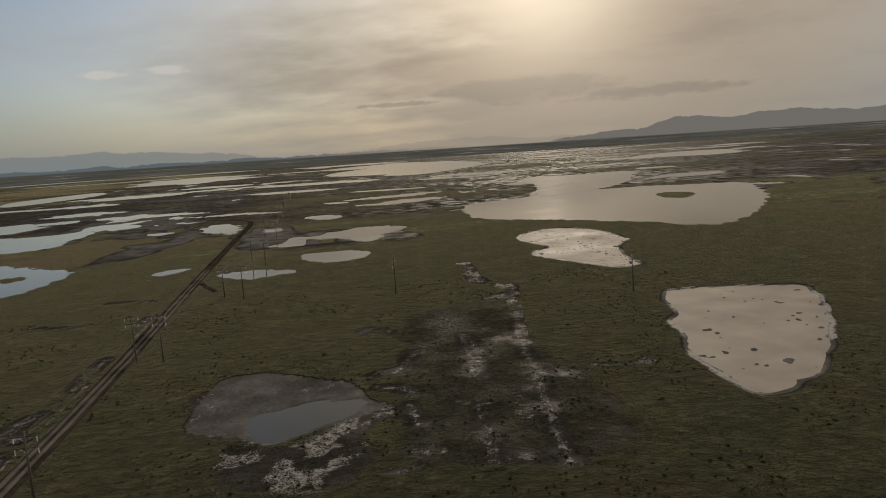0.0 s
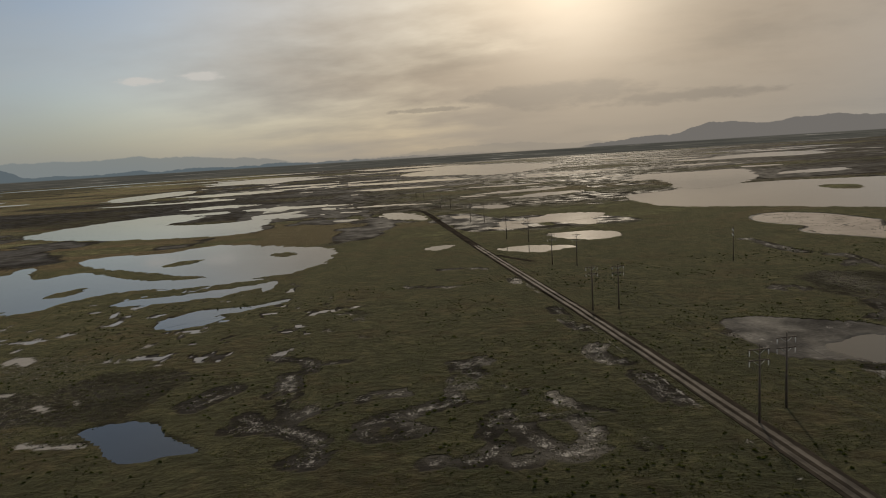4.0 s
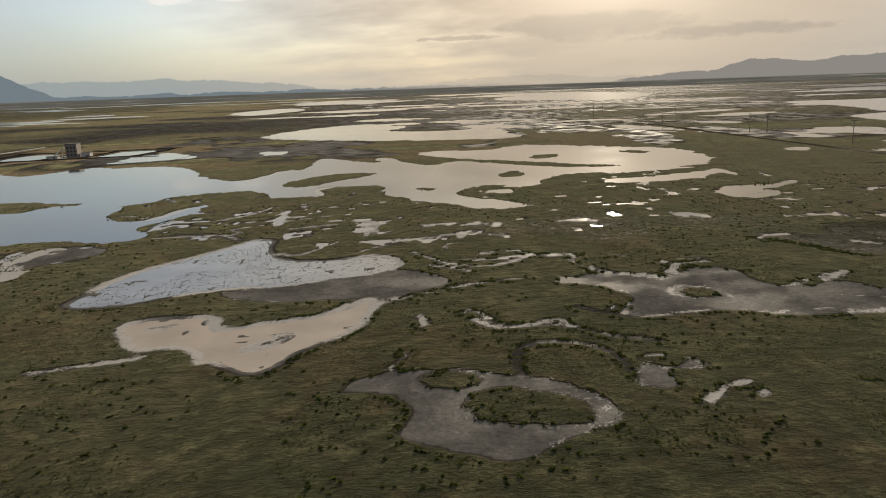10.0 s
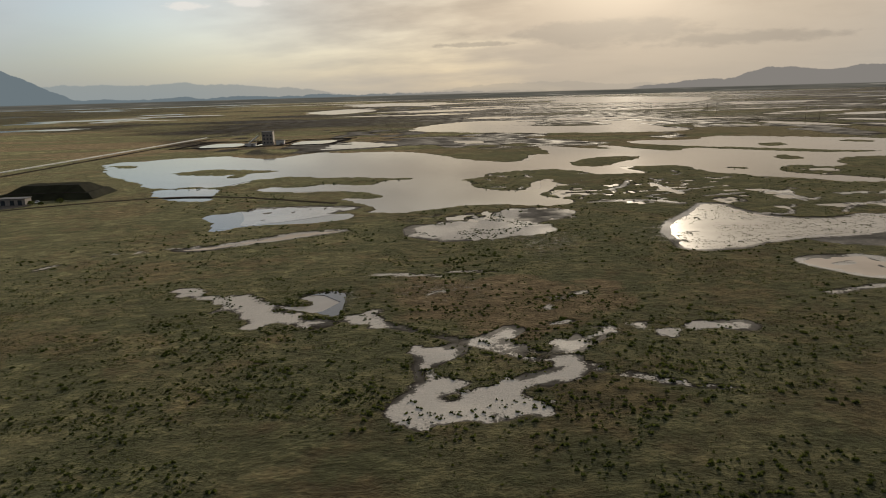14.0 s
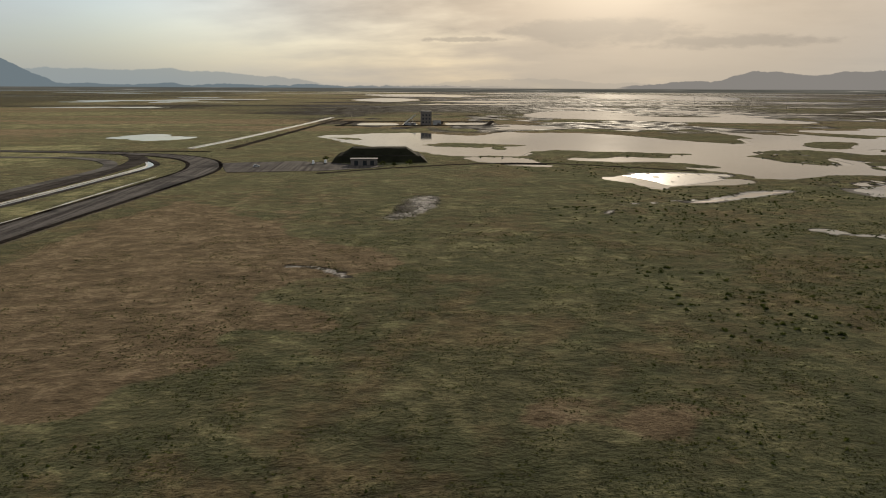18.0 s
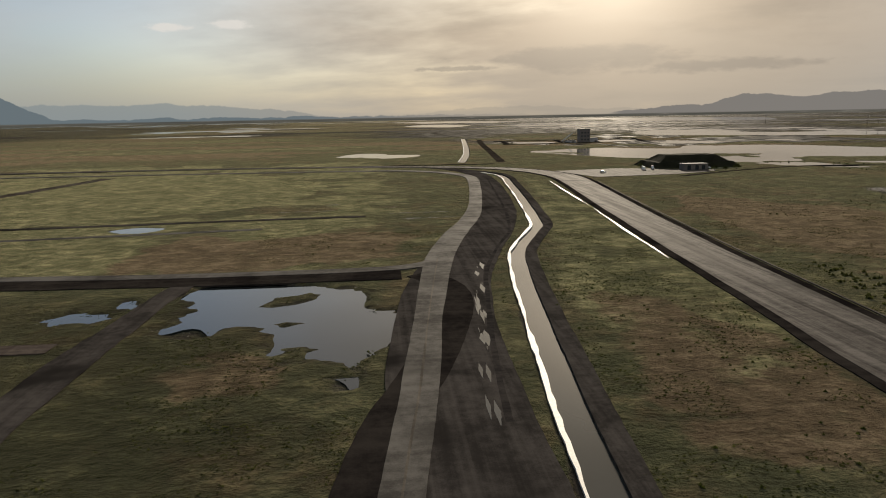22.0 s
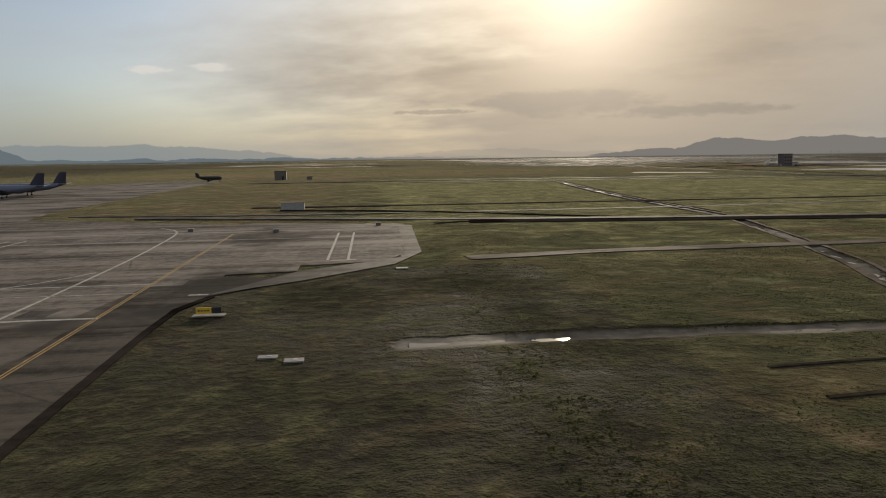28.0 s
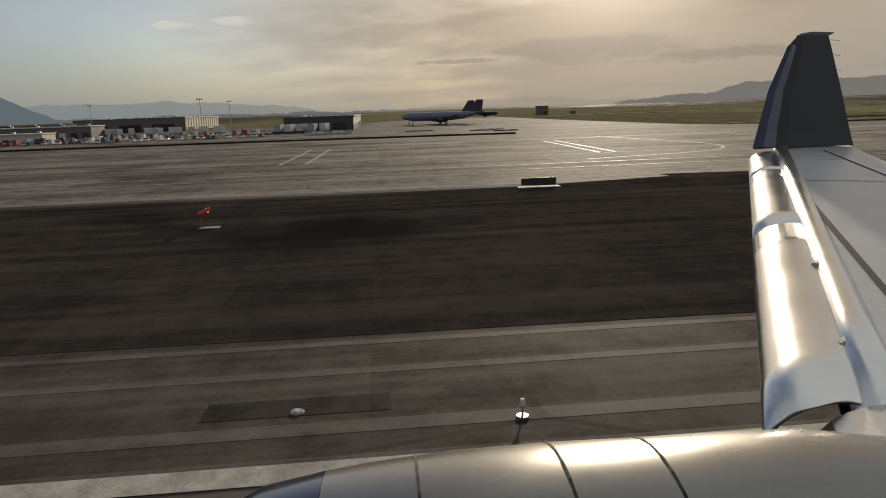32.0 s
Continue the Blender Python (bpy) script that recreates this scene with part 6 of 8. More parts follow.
stripe([(XE, 10.1), (-1010, 10.1)], 0.62, M_WHITE, "white runway edge line", 0)
# worn and sealed zones of the links, with stepped slab edges
slab("sealed_ring", [(-1077.4, 43.3), (-1075.9, 38.5), (-1074.4, 37.5), (-1074.4, 32.2), (-1072.8, 30.9), (-1073, 29.1), (-1074.3, 26.8), (-1074.4, 24.7), (-1077.6, 24.2), (-1077.4, 21.6), (-1080.2, 21.5), (-1080.4, 19), (-1086, 17.5), (-1092, 15.6), (-1097, 14.9), (-1098, 30), (-1098, 49.8), (-1093.3, 49.3), (-1086.3, 47)], 0.0095, M_RING, "dark brown sealed border round an infield", "pavement")
slab("link_border", curve([(-1096, 13.9), (-1104, 13.6), (-1110, 16), (-1113, 21), (-1113.3, 27), (-1111.4, 34)], 2) + [(-1110.4, 38), (-1110.6, 47.7), (-1101, 48.3), (-1100.7, 50.6), (-1096, 49.9)], 0.0085, M_LINK, "brown worn border of an infield", "pavement")
slab("link_surface", [(-1141, 40.9), (-1112, 39.9), (-1111, 38), (-1113.5, 25), (-1112.8, 19), (-1108, 13.4), (-1145, 13.4), (-1138, 20), (-1136, 27), (-1138.8, 37)], 0.0073, M_LINK, "dark brown worn asphalt of a taxiway link", "pavement")
slab("worn_patch", [(-1136.7, 26.8), (-1134.3, 27.0)] + curve([(-1132.3, 26.4), (-1133.8, 21.7), (-1135.6, 18.5), (-1137.9, 16.2), (-1140.3, 14.4), (-1143, 13.8), (-1147, 14.2)], 2) + [(-1147, 16.5), (-1144.2, 17.4), (-1141.6, 19.2), (-1138.7, 22.1), (-1137.2, 24.8)], 0.009, M_WORN, "paler worn asphalt beside an infield", "pavement")
for pts in ([(-1060.4, 55.2), (-1057.9, 54.9), (-1058.2, 52.1), (-1060.6, 52.4)], [(-1067.5, 52.2), (-1065.0, 52.0), (-1065.2, 50.6), (-1067.7, 50.6)], [(-1053.0, 62), (-1050.6, 61.8), (-1050.8, 60), (-1053.2, 60.2)],
            [(-1075.8, 48.6), (-1073.0, 48.0), (-1073.2, 45.6), (-1076.0, 46.0)], [(-1086.0, 52.5), (-1080.6, 51.4), (-1080.8, 49.0), (-1086.2, 50)], [(-1055.6, 36.5), (-1054.2, 36.3), (-1054.2, 34.2), (-1055.6, 34.4)]):
    slab("concrete_patch", pts, 0.012, M_WORN, "pale concrete repair patch", "pavement")
for x0, x1 in ((-1131.8, -1128.4), (-1125.6, -1119.6)):
    sign = slab("painted_sign", [(x0, 40.9), (x1, 40.6), (x1 - 0.2, 42.9), (x0 - 0.2, 43.2)], 0.012, M_REDPAINT, "faded red painted ground sign with white bars", "marking")
    n = int((x1 - x0) / 0.75)
    for q in range(n):
        u = x0 + 0.3 + q * 0.75
        me = flat_poly("bar", [(u, 41.2), (u + 0.28, 41.2), (u + 0.12, 42.6), (u - 0.16, 42.6)], 0.017, M_WHITE, 0.004)
        ob = new("bar", me)
        ob.parent = sign
LINK1 = [(-1071, 14), (-1067.2, 18.9), (-1065.8, 21.2), (-1064.1, 24.4), (-1062.6, 28), (-1061.8, 34), (-1061.5, 44), (-1061.4, 60), (-1061.6, 83), (-1062.4, 100), (-1063.8, 119), (-1069, 126)]
stripe(LINK1, 0.36, M_WHITE, "pale taxiway centre line curving off the runway")
for o in (0.0, 0.26):
    stripe([(-1058.6 + o, 17), (-1057.6 + o, 19.9), (-1056.1 + o, 23.7), (-1054.8 + o, 27.5), (-1053.9 + o, 32), (-1053.9 + o, 37.2), (-1053.9 + o, 57), (-1054 + o, 76), (-1054 + o, 112)], 0.13, M_YELLOW, "double yellow taxiway edge line")
    stripe([(-1075.3 + o, 43.1), (-1073.1 + o, 36), (-1071.7 + o, 31.8), (-1072.1 + o, 29.4), (-1073.1 + o, 27.1), (-1074.7 + o, 24.5), (-1078.2 + o, 21), (-1080.3 + o, 18.8), (-1086 + o, 15.6)], 0.11, M_YELLOW, "worn double yellow taxiway edge line")
    stripe([(-1113.2 + o, 40), (-1114.6 + o, 34.5), (-1116.2 + o, 28.6), (-1116.6 + o, 25), (-1116.2 + o, 22.4), (-1115.2 + o, 19.8), (-1113.8 + o, 17.4), (-1112.3 + o, 15.7), (-1110.5 + o, 14.1), (-1108 + o, 12.5)], 0.13, M_YELLOW, "double yellow taxiway edge line")
    stripe([(-1139.6 + o, 52), (-1135.2 + o, 38.2), (-1132.5 + o, 30.4), (-1131.4 + o, 27), (-1131.8 + o, 24.3), (-1132.9 + o, 20.6), (-1134.5 + o, 17.8), (-1136.4 + o, 15.4), (-1138.7 + o, 13.5), (-1144 + o, 11.8)], 0.13, M_YELLOW, "double yellow taxiway edge line")
stripe([(-1075.1, 43.1), (-1071.7, 45.7), (-1067, 49.1), (-1063.6, 50.9), (-1060.3, 51.3), (-1053.7, 51.2)], 0.5, M_WHITE, "pale hold line across a taxiway link", 1)
stripe([(-1080.8, 59.6), (-1074.6, 58.8), (-1069.5, 56.6), (-1065.7, 53.4), (-1062.8, 49.8), (-1061.6, 46.6)], 0.28, M_WHITE, "pale turn line on a taxiway")
stripe([(-1137.6, 40.7), (-1125.4, 40.8), (-1113.0, 39.7)], 0.4, M_WHITE, "pale hold line across a taxiway link", 0)
stripe([(-1130, 12.4), (-1126.5, 14.2), (-1125.2, 17.2), (-1124.3, 22.2), (-1124.3, 34.9), (-1124.2, 48.7), (-1124.4, 53)], 0.27, M_WHITE, "pale taxiway centre line curving off the runway")
stripe([(-1140, 66), (-1134.6, 64.6), (-1129.0, 61), (-1126.0, 57), (-1124.4, 51)], 0.28, M_WHITE, "pale turn line on a taxiway")
stripe([(-1124.4, 51), (-1121.6, 59.2), (-1113.8, 65.1), (-1104.7, 66.9), (-1087.5, 68.2)], 0.34, M_WHITE, "white turn line on a taxiway")
stripe([(-1103.6, 118.8), (-1103.9, 96), (-1104.3, 82), (-1106.5, 76), (-1112.6, 71.7), (-1125, 69.2)], 0.26, M_YELLOW, "pale turn line on a taxiway")
stripe([(-1083, 61.9), (-1071, 63.8), (-1065.3, 69.2), (-1062.3, 75)], 0.28, M_WHITE, "pale turn line on a taxiway")
stripe([(-1144, 118), (-1139, 96), (-1138.5, 82), (-1144, 74), (-1160, 70)], 0.28, M_WHITE, "pale turn line on a taxiway")
stripe([(-1087, 54.2), (-1095.4, 53.2), (-1109.4, 49.6), (-1112.4, 46), (-1113.1, 40)], 0.3, M_WHITE, "pale edge line round an infield corner")
for yy, w_, m_ in ((61.4, 0.2, M_WHITE), (66.2, 0.28, M_WHITE), (78.5, 0.2, M_YELLOW), (104, 0.2, M_WHITE), (116, 0.3, M_WHITE)):
    stripe([(XE, yy), (-1054 if yy < 75 else -1034, yy)], w_, m_, "long pale taxiway line", 0)
for x0 in (-1034.5, -1037, -1085.8, -1088.4, -1121.9, -1124.6, -1153.9, -1155.8, -1190, -1193):
    stripe([(x0, 79), (x0 + 0.6, 110)], 0.34, M_WHITE, "white bar of a taxiway marking", 0)
stripe([(-1036.5, 78.8), (-1033.5, 78.8)], 0.4, M_WHITE, "white bar of a taxiway marking", 0)

# ---- helpers for things ----
def part(name, bm, mat, parent, label="", shade=False):
    me = bpy.data.meshes.new(name)
    bmesh.ops.recalc_face_normals(bm, faces=bm.faces[:])
    bm.to_mesh(me)
    bm.free()
    me.materials.append(mat)
    if shade:
        for f in me.polygons:
            f.use_smooth = True
    ob = new(name, me)
    ob.parent = parent
    if label:
        tagged(ob, label)
    return ob


def thing(name, place, label, category, group="", turn=0.0):
    ob = new(name)
    ob.matrix_basis = pose(*place, 0, 0, turn)
    return tagged(ob, label, category, group)


def box(size, at_, bevel=0.0, tilt=None):
    bm = bmesh.new()
    bmesh.ops.create_cube(bm, size=1.0, matrix=Matrix.Diagonal((*size, 1)))
    if bevel:
        bmesh.ops.bevel(bm, geom=bm.edges[:], offset=bevel, segments=2, affect="EDGES")
    m = Matrix.Translation(at_)
    if tilt:
        m = m @ Euler([radians(a) for a in tilt]).to_matrix().to_4x4()
    bmesh.ops.transform(bm, matrix=m, verts=bm.verts[:])
    return bm


def rod(a, b, r0, r1=None, seg=8):
    a, b = Vector(a), Vector(b)
    bm = bmesh.new()
    d = b - a
    m = Matrix.Translation((a + b) / 2) @ d.to_track_quat("Z", "Y").to_matrix().to_4x4()
    bmesh.ops.create_cone(bm, cap_ends=True, segments=seg, radius1=r0, radius2=r0 if r1 is None else r1, depth=d.length, matrix=m)
    return bm


def merge(*bms):
    out = bmesh.new()
    for b in bms:
        me = bpy.data.meshes.new("tmp")
        b.to_mesh(me)
        out.from_mesh(me)
        bpy.data.meshes.remove(me)
        b.free()
    return out


def loft(rings, cap=True, closed=True):
    """A skin over rings of equally many points."""
    bm = bmesh.new()
    rows = [[bm.verts.new(p) for p in ring] for ring in rings]
    n = len(rows[0])
    for a, b in zip(rows[:-1], rows[1:]):
        for i in range(n if closed else n - 1):
            j = (i + 1) % n
            bm.faces.new((a[i], a[j], b[j], b[i]))
    if cap and closed:
        bm.faces.new(rows[0][::-1])
        bm.faces.new(rows[-1])
    return bm


def lettering(text, size, at_, rot, mat, parent, name="lettering"):
    cu = bpy.data.curves.new("text", "FONT")
    cu.body, cu.size, cu.align_x, cu.align_y, cu.extrude = text, size, "CENTER", "CENTER", 0.002
    tmp = bpy.data.objects.new("text", cu)
    me = bpy.data.meshes.new_from_object(tmp)
    bpy.data.objects.remove(tmp)
    me.materials.append(mat)
    ob = new(name, me)
    ob.parent = parent
    ob.matrix_basis = pose(*at_, *rot)
    return ob


M_SIGN_Y = plain("sign_yellow", (0.62, 0.40, 0.035), 0.45, vary=0.12)
M_SIGN_K = plain("sign_black", (0.022, 0.021, 0.020), 0.45, vary=0.2)
M_PAD = plain("pale_pad_concrete", (0.19, 0.178, 0.16), 0.75, vary=0.25)
M_RED = plain("signal_red", (0.62, 0.045, 0.025), 0.45, vary=0.15)
M_DARKWALL = plain("dark_brown_wall", (0.12, 0.10, 0.085), 0.7, vary=0.25)
M_CREAM = plain("cream_wall_panel", (0.46, 0.40, 0.31), 0.65, vary=0.15)
M_GREYWALL = plain("grey_metal_wall", (0.30, 0.29, 0.275), 0.55, vary=0.2)
M_ROOF = plain("pale_roof_sheet", (0.50, 0.48, 0.45), 0.5, vary=0.2)
M_DARKROOF = plain("dark_roof_felt", (0.06, 0.056, 0.052), 0.8, vary=0.2)
M_WINDOW = plain("dark_window_glass", (0.02, 0.024, 0.028), 0.08, vary=0.1, bump=0)
M_JETWHITE = plain("jet_white_paint", (0.11, 0.12, 0.165), 0.35, vary=0.08, bump=0)
M_JETBLUE = plain("jet_purple_blue_paint", (0.022, 0.016, 0.034), 0.35, vary=0.15, bump=0)
M_TYRE = plain("tyre_rubber", (0.018, 0.018, 0.018), 0.8, vary=0.2)
M_CARS = [plain("car_paint_" + n, c, 0.25, vary=0.08, bump=0, coat=0.6) for n, c in (("white", (0.68, 0.67, 0.65)), ("silver", (0.42, 0.42, 0.42)), ("black", (0.03, 0.03, 0.032)), ("red", (0.30, 0.03, 0.025)), ("tan", (0.40, 0.34, 0.25)), ("blue", (0.05, 0.08, 0.16)))]
M_MOUND = stuff_material("mound_turf", (0.020, 0.021, 0.012), (0.052, 0.050, 0.028))
M_SCRUB = stuff_material("scrub_leaf", (0.020, 0.025, 0.009), (0.055, 0.060, 0.020))
M_TUSS = stuff_material("tussock_grass", (0.020, 0.023, 0.009), (0.080, 0.077, 0.033))

# ---- power line across the marsh ----
LINE_A = [(-70, 60), (-70, 129), (-67, 236), (-52, 337), (-50, 450), (-52, 580), (-55, 760), (-60, 1000), (-66, 1300)]
LINE_B = [(-60, 62), (-60, 135), (-58, 234), (-42, 328), (-40, 430), (-42, 570), (-45, 750), (-50, 990), (-56, 1290)]
LINE_C = [(-42, 328), (28, 306), (124, 264), (230, 218)]
POLE_H = 17.0


def power_pole(x, y, turn):
    t = thing("power_pole", (x, y, height_at(x, y) - 0.3), "tall weathered wooden power pole with two crossarms", "power pole", "poles of the power line", turn)
    part("pole", rod((0, 0, 0), (0, 0, POLE_H), 0.26, 0.15, 10), M_WOOD, t, shade=True)
    for z in (15.9, 13.6):
        part("crossarm", box((4.6, 0.18, 0.24), (0, 0.18, z), 0.02), M_WOOD, t)
        part("brace", merge(rod((-1.3, 0.2, z - 0.1), (0, 0.16, z - 1.1), 0.04), rod((1.3, 0.2, z - 0.1), (0, 0.16, z - 1.1), 0.04)), M_STEEL, t)
        for xx in (-2.1, 2.1):
            bm = bmesh.new()
            for i in range(5):
                bmesh.ops.create_cone(bm, cap_ends=True, segments=8, radius1=0.13, radius2=0.06, depth=0.14, matrix=Matrix.Translation((xx, 0.18, z - 0.25 - 0.22 * i)))
            part("insulator", bm, M_GLASSY, t, "pale porcelain insulator string")
    return t


ARMS = [(xx, z - 1.25) for z in (15.9, 13.6) for xx in (-2.1, 2.1)]
for line in (LINE_A, LINE_B, LINE_C):
    for i, (x, y) in enumerate(line):
        if line is LINE_C and i == 0:
            continue
        if line is LINE_C:
            power_pole(x, y, 68)
        else:
            power_pole(x, y, 0)
    for (x0, y0), (x1, y1) in zip(line[:-1], line[1:]):
        dx_, dy_ = x1 - x0, y1 - y0
        ln = math.hypot(dx_, dy_)
        nx_, ny_ = dy_ / ln, -dx_ / ln
        for off, hz in ARMS:
            pts = []
            for k in range(13):
                u = k / 12
                pts.append((x0 + dx_ * u + nx_ * off, y0 + dy_ * u + ny_ * off, hz - 4 * min(0.024 * ln, 4.2) * u * (1 - u)))
            bm = bmesh.new()
            rings = []
            for p in pts:
                rings.append([bm.verts.new((p[0] + nx_ * 0.016 * a, p[1] + ny_ * 0.016 * a, p[2] + 0.016 * b)) for a, b in ((1, -0.6), (-1, -0.6), (0, 1))])
            for a, b in zip(rings[:-1], rings[1:]):
                for i in range(3):
                    bm.faces.new((a[i], a[(i + 1) % 3], b[(i + 1) % 3], b[i]))
            w_ = part("power_wire", bm, M_WIRE, None)
            tagged(w_, "thin slack aluminium wire strung between power poles", "wire", "wires of the power line")

# ---- tower block and sheds by the ponds ----
t = thing("tower_block", (-627, 607, 0), "dark square tower block standing by square ponds", "building")
part("wall", box((9.0, 9, 11.2), (0, 0, 5.6), 0.05), M_DARKWALL, t)
part("parapet", box((9.5, 9.5, 0.6), (0, 0, 11.5), 0.05), M_DARKROOF, t)
for k in range(3):
    for s in (-1, 0, 1):
        part("window", box((1.3, 0.1, 1.3), (s * 2.8, -4.53, 2.4 + 3.0 * k), 0.02), M_WINDOW, t)
for x, y, sx, sy, h in ((-617.5, 609, 7, 6, 3.6), (-641, 600, 9, 5, 2.0)):
    t = thing("shed", (x, y, 0), "low grey metal shed beside a dark tower block", "building", "sheds by the tower")
    part("wall", box((sx, sy, h), (0, 0, h / 2), 0.04), M_GREYWALL, t)
    part("roof", box((sx + 0.6, sy + 0.6, 0.3), (0, 0, h + 0.15), 0.05), M_DARKROOF, t)
    part("door", box((2.0, 0.1, 1.9), (sx * 0.2, -sy / 2 - 0.03, 0.95)), M_DARKWALL, t)
t = thing("conveyor", (-641, 611, 0), "small white inclined conveyor beside a dark tower block", "machine")
part("belt", rod((-5, 0, 1.0), (5, 0, 8.2), 0.5, 0.5, 6), M_ROOF, t)
part("leg", rod((-3.5, 0, -0.1), (-3.5, 0, 1.9), 0.2), M_STEEL, t)
part("leg", rod((2.5, 0, -0.1), (2.5, 0, 6.2), 0.2), M_STEEL, t)
for line in ([(-705, 588), (-655, 586), (-600, 592), (-555, 596)], [(-700, 664), (-640, 658), (-555, 668)], [(-646, 588), (-640, 656)], [(-617, 592), (-608, 664)], [(-591, 780), (-551, 809)], [(-574, 596), (-560, 664)], [(-700, 590), (-692, 662)]):
    road("pond_dike", line, 4.0, 0.5, M_BANK, "dark dike between square ponds", 0.8, "dike")

# ---- turf-covered mound with yard and sheds ----
bm = bmesh.new()
rings = []
for wx, wy, z in ((42, 27, -0.1), (36, 21, 2.5), (33, 18, 2.75), (24, 10, 5.5)):
    ring = []
    for k in range(40):
        s_, q = divmod(k, 10)
        e = q / 10 - 0.5
        x, y = ((e, -0.5), (0.5, e), (-e, 0.5), (-0.5, -e))[s_]
        wob_ = 0.35 * noise.noise((x * 6, y * 6, z))
        ring.append(bm.verts.new((x * wx + wob_, y * wy + wob_, z + 0.25 * noise.noise((x * 9, y * 9, z + 4)) * (z > 0))))
    rings.append(ring)
for a, b in zip(rings[:-1], rings[1:]):
    for k in range(40):
        bm.faces.new((a[k], a[(k + 1) % 40], b[(k + 1) % 40], b[k]))
bm.faces.new(rings[-1])
t = thing("turf_mound", (-666, 312, 0), "flat-topped turf-covered earth mound with a stepped front", "mound")
part("bank", bm, M_MOUND, t, shade=False)
part("ledge_path", box((31, 0.9, 0.10), (0, -9.7, 2.72), 0.03), M_DIRT, t)
slab("mound_yard", [(-724, 266), (-734, 300), (-703, 306), (-686, 300), (-678, 291), (-664, 286), (-668, 279), (-688, 270)], 0.12, M_ROAD, "dark gravel yard beside a mound", "yard")
t = thing("yard_shed", (-672.5, 290, 0.1), "low dark flat-roofed shed in front of an earth mound", "building")
part("wall", box((11, 5, 2.5), (0, 0, 1.25), 0.04), M_DARKWALL, t)
part("roof", box((11.6, 5.6, 0.22), (0, 0, 2.61), 0.04), M_DARKROOF, t)
for x in (-3.2, 0.4, 3.4):
    part("door", box((1.6, 0.08, 2.0), (x, -2.52, 1.0)), M_WINDOW, t)
SHRUB_RS = random.Random(8)
for x, y, r in ((-664.5, 286.5, 1.5), (-660, 285.5, 1.2), (-653.5, 288, 1.9), (-690, 308, 1.7), (-684, 311, 1.3)):
    t = thing("shrub", (x, y, 0), "dark leafy shrub at the foot of an earth mound", "shrub", "shrubs by the mound")
    bm = bmesh.new()
    for k in range(90):
        a, e, q = SHRUB_RS.uniform(0, math.tau), SHRUB_RS.uniform(0.1, 1.5), r * SHRUB_RS.uniform(0.45, 1.0)
        c = Vector((q * math.cos(a) * math.cos(e), q * math.sin(a) * math.cos(e), 0.35 * r + 0.9 * q * math.sin(e)))
        d1 = Vector((SHRUB_RS.uniform(-1, 1), SHRUB_RS.uniform(-1, 1), SHRUB_RS.uniform(-1, 1))).normalized() * 0.32
        d2 = d1.orthogonal().normalized() * 0.22
        bm.faces.new([bm.verts.new(c + d1), bm.verts.new(c + d2), bm.verts.new(c - d1), bm.verts.new(c - d2)])
    part("crown", bm, M_SCRUB, t)
    part("stem", rod((0, 0, -0.1), (0.1, 0, 0.7 * r), 0.12, 0.05), M_WOOD, t)


def car(x, y, z, turn, paint, tall=0.0):
    t = thing("parked_car" if tall < 0.5 else "parked_van", (x, y, z), "%s parked %s standing in a row" % (paint.name.split("_")[-1], "car" if tall < 0.5 else "van"), "car" if tall < 0.5 else "van", "parked vehicles", turn)
    L, Wd, H0 = 2.5, 1.05, 0.45
    bm = box((L, Wd, H0), (0, 0, 0.2 + H0 / 2), 0.09)
    part("body", bm, paint, t, shade=False)
    hh = 0.36 + tall
    cab = loft([[(-0.95, -0.48, 0.62), (0.75, -0.48, 0.62), (0.75, 0.48, 0.62), (-0.95, 0.48, 0.62)], [(-0.75 - 0.2 * (tall > 0), -0.41, 0.62 + hh), (0.30 + 0.35 * (tall > 0), -0.41, 0.62 + hh), (0.30 + 0.35 * (tall > 0), 0.41, 0.62 + hh), (-0.75 - 0.2 * (tall > 0), 0.41, 0.62 + hh)]])
    part("cabin", cab, paint if tall > 0 else M_WINDOW, t)
    if tall <= 0:
        part("roof", box((1.05, 0.82, 0.05), (-0.22, 0, 0.62 + hh + 0.02), 0.02), paint, t)
    else:
        part("windscreen", box((0.04, 0.84, 0.3), (0.73, 0, 0.62 + hh * 0.6), 0.01, (0, -18, 0)), M_WINDOW, t)
    for sx in (-0.78, 0.78):
        for sy in (-0.5, 0.5):
            part("wheel", rod((sx, sy - 0.08, 0.19), (sx, sy + 0.08, 0.19), 0.19, seg=10), M_TYRE, t)
    return t


for x, y, turn_, paint, tall in ((-694, 294, 95, M_CARS[0], 0.6), (-689, 296, 80, M_CARS[0], 0.6), (-664.5, 292, 90, M_CARS[0], 0), (-716, 284, 10, M_CARS[1], 0)):
    car(x, y, 0.12, turn_, paint, tall)

# ---- field hut and training aircraft in the grass ----
t = thing("field_hut", (-1080, 430, 0), "dark boxy hut standing alone in the grass", "hut")
part("wall", box((7.0, 5.0, 5.2), (0, 0, 2.6), 0.05), M_DARKWALL, t)
part("roof", box((7.5, 5.5, 0.35), (0, 0, 5.35), 0.05), M_DARKROOF, t)
part("door", box((1.4, 0.1, 2.2), (1.5, -2.53, 1.1)), M_WINDOW, t)
t = thing("field_shelter", (-1062, 424, 0), "low dark shelter in the grass", "hut")
part("wall", box((3.2, 2.5, 1.8), (0, 0, 0.9), 0.05), M_DARKWALL, t)
part("roof", box((3.6, 2.9, 0.2), (0, 0, 1.9), 0.04), M_DARKROOF, t)


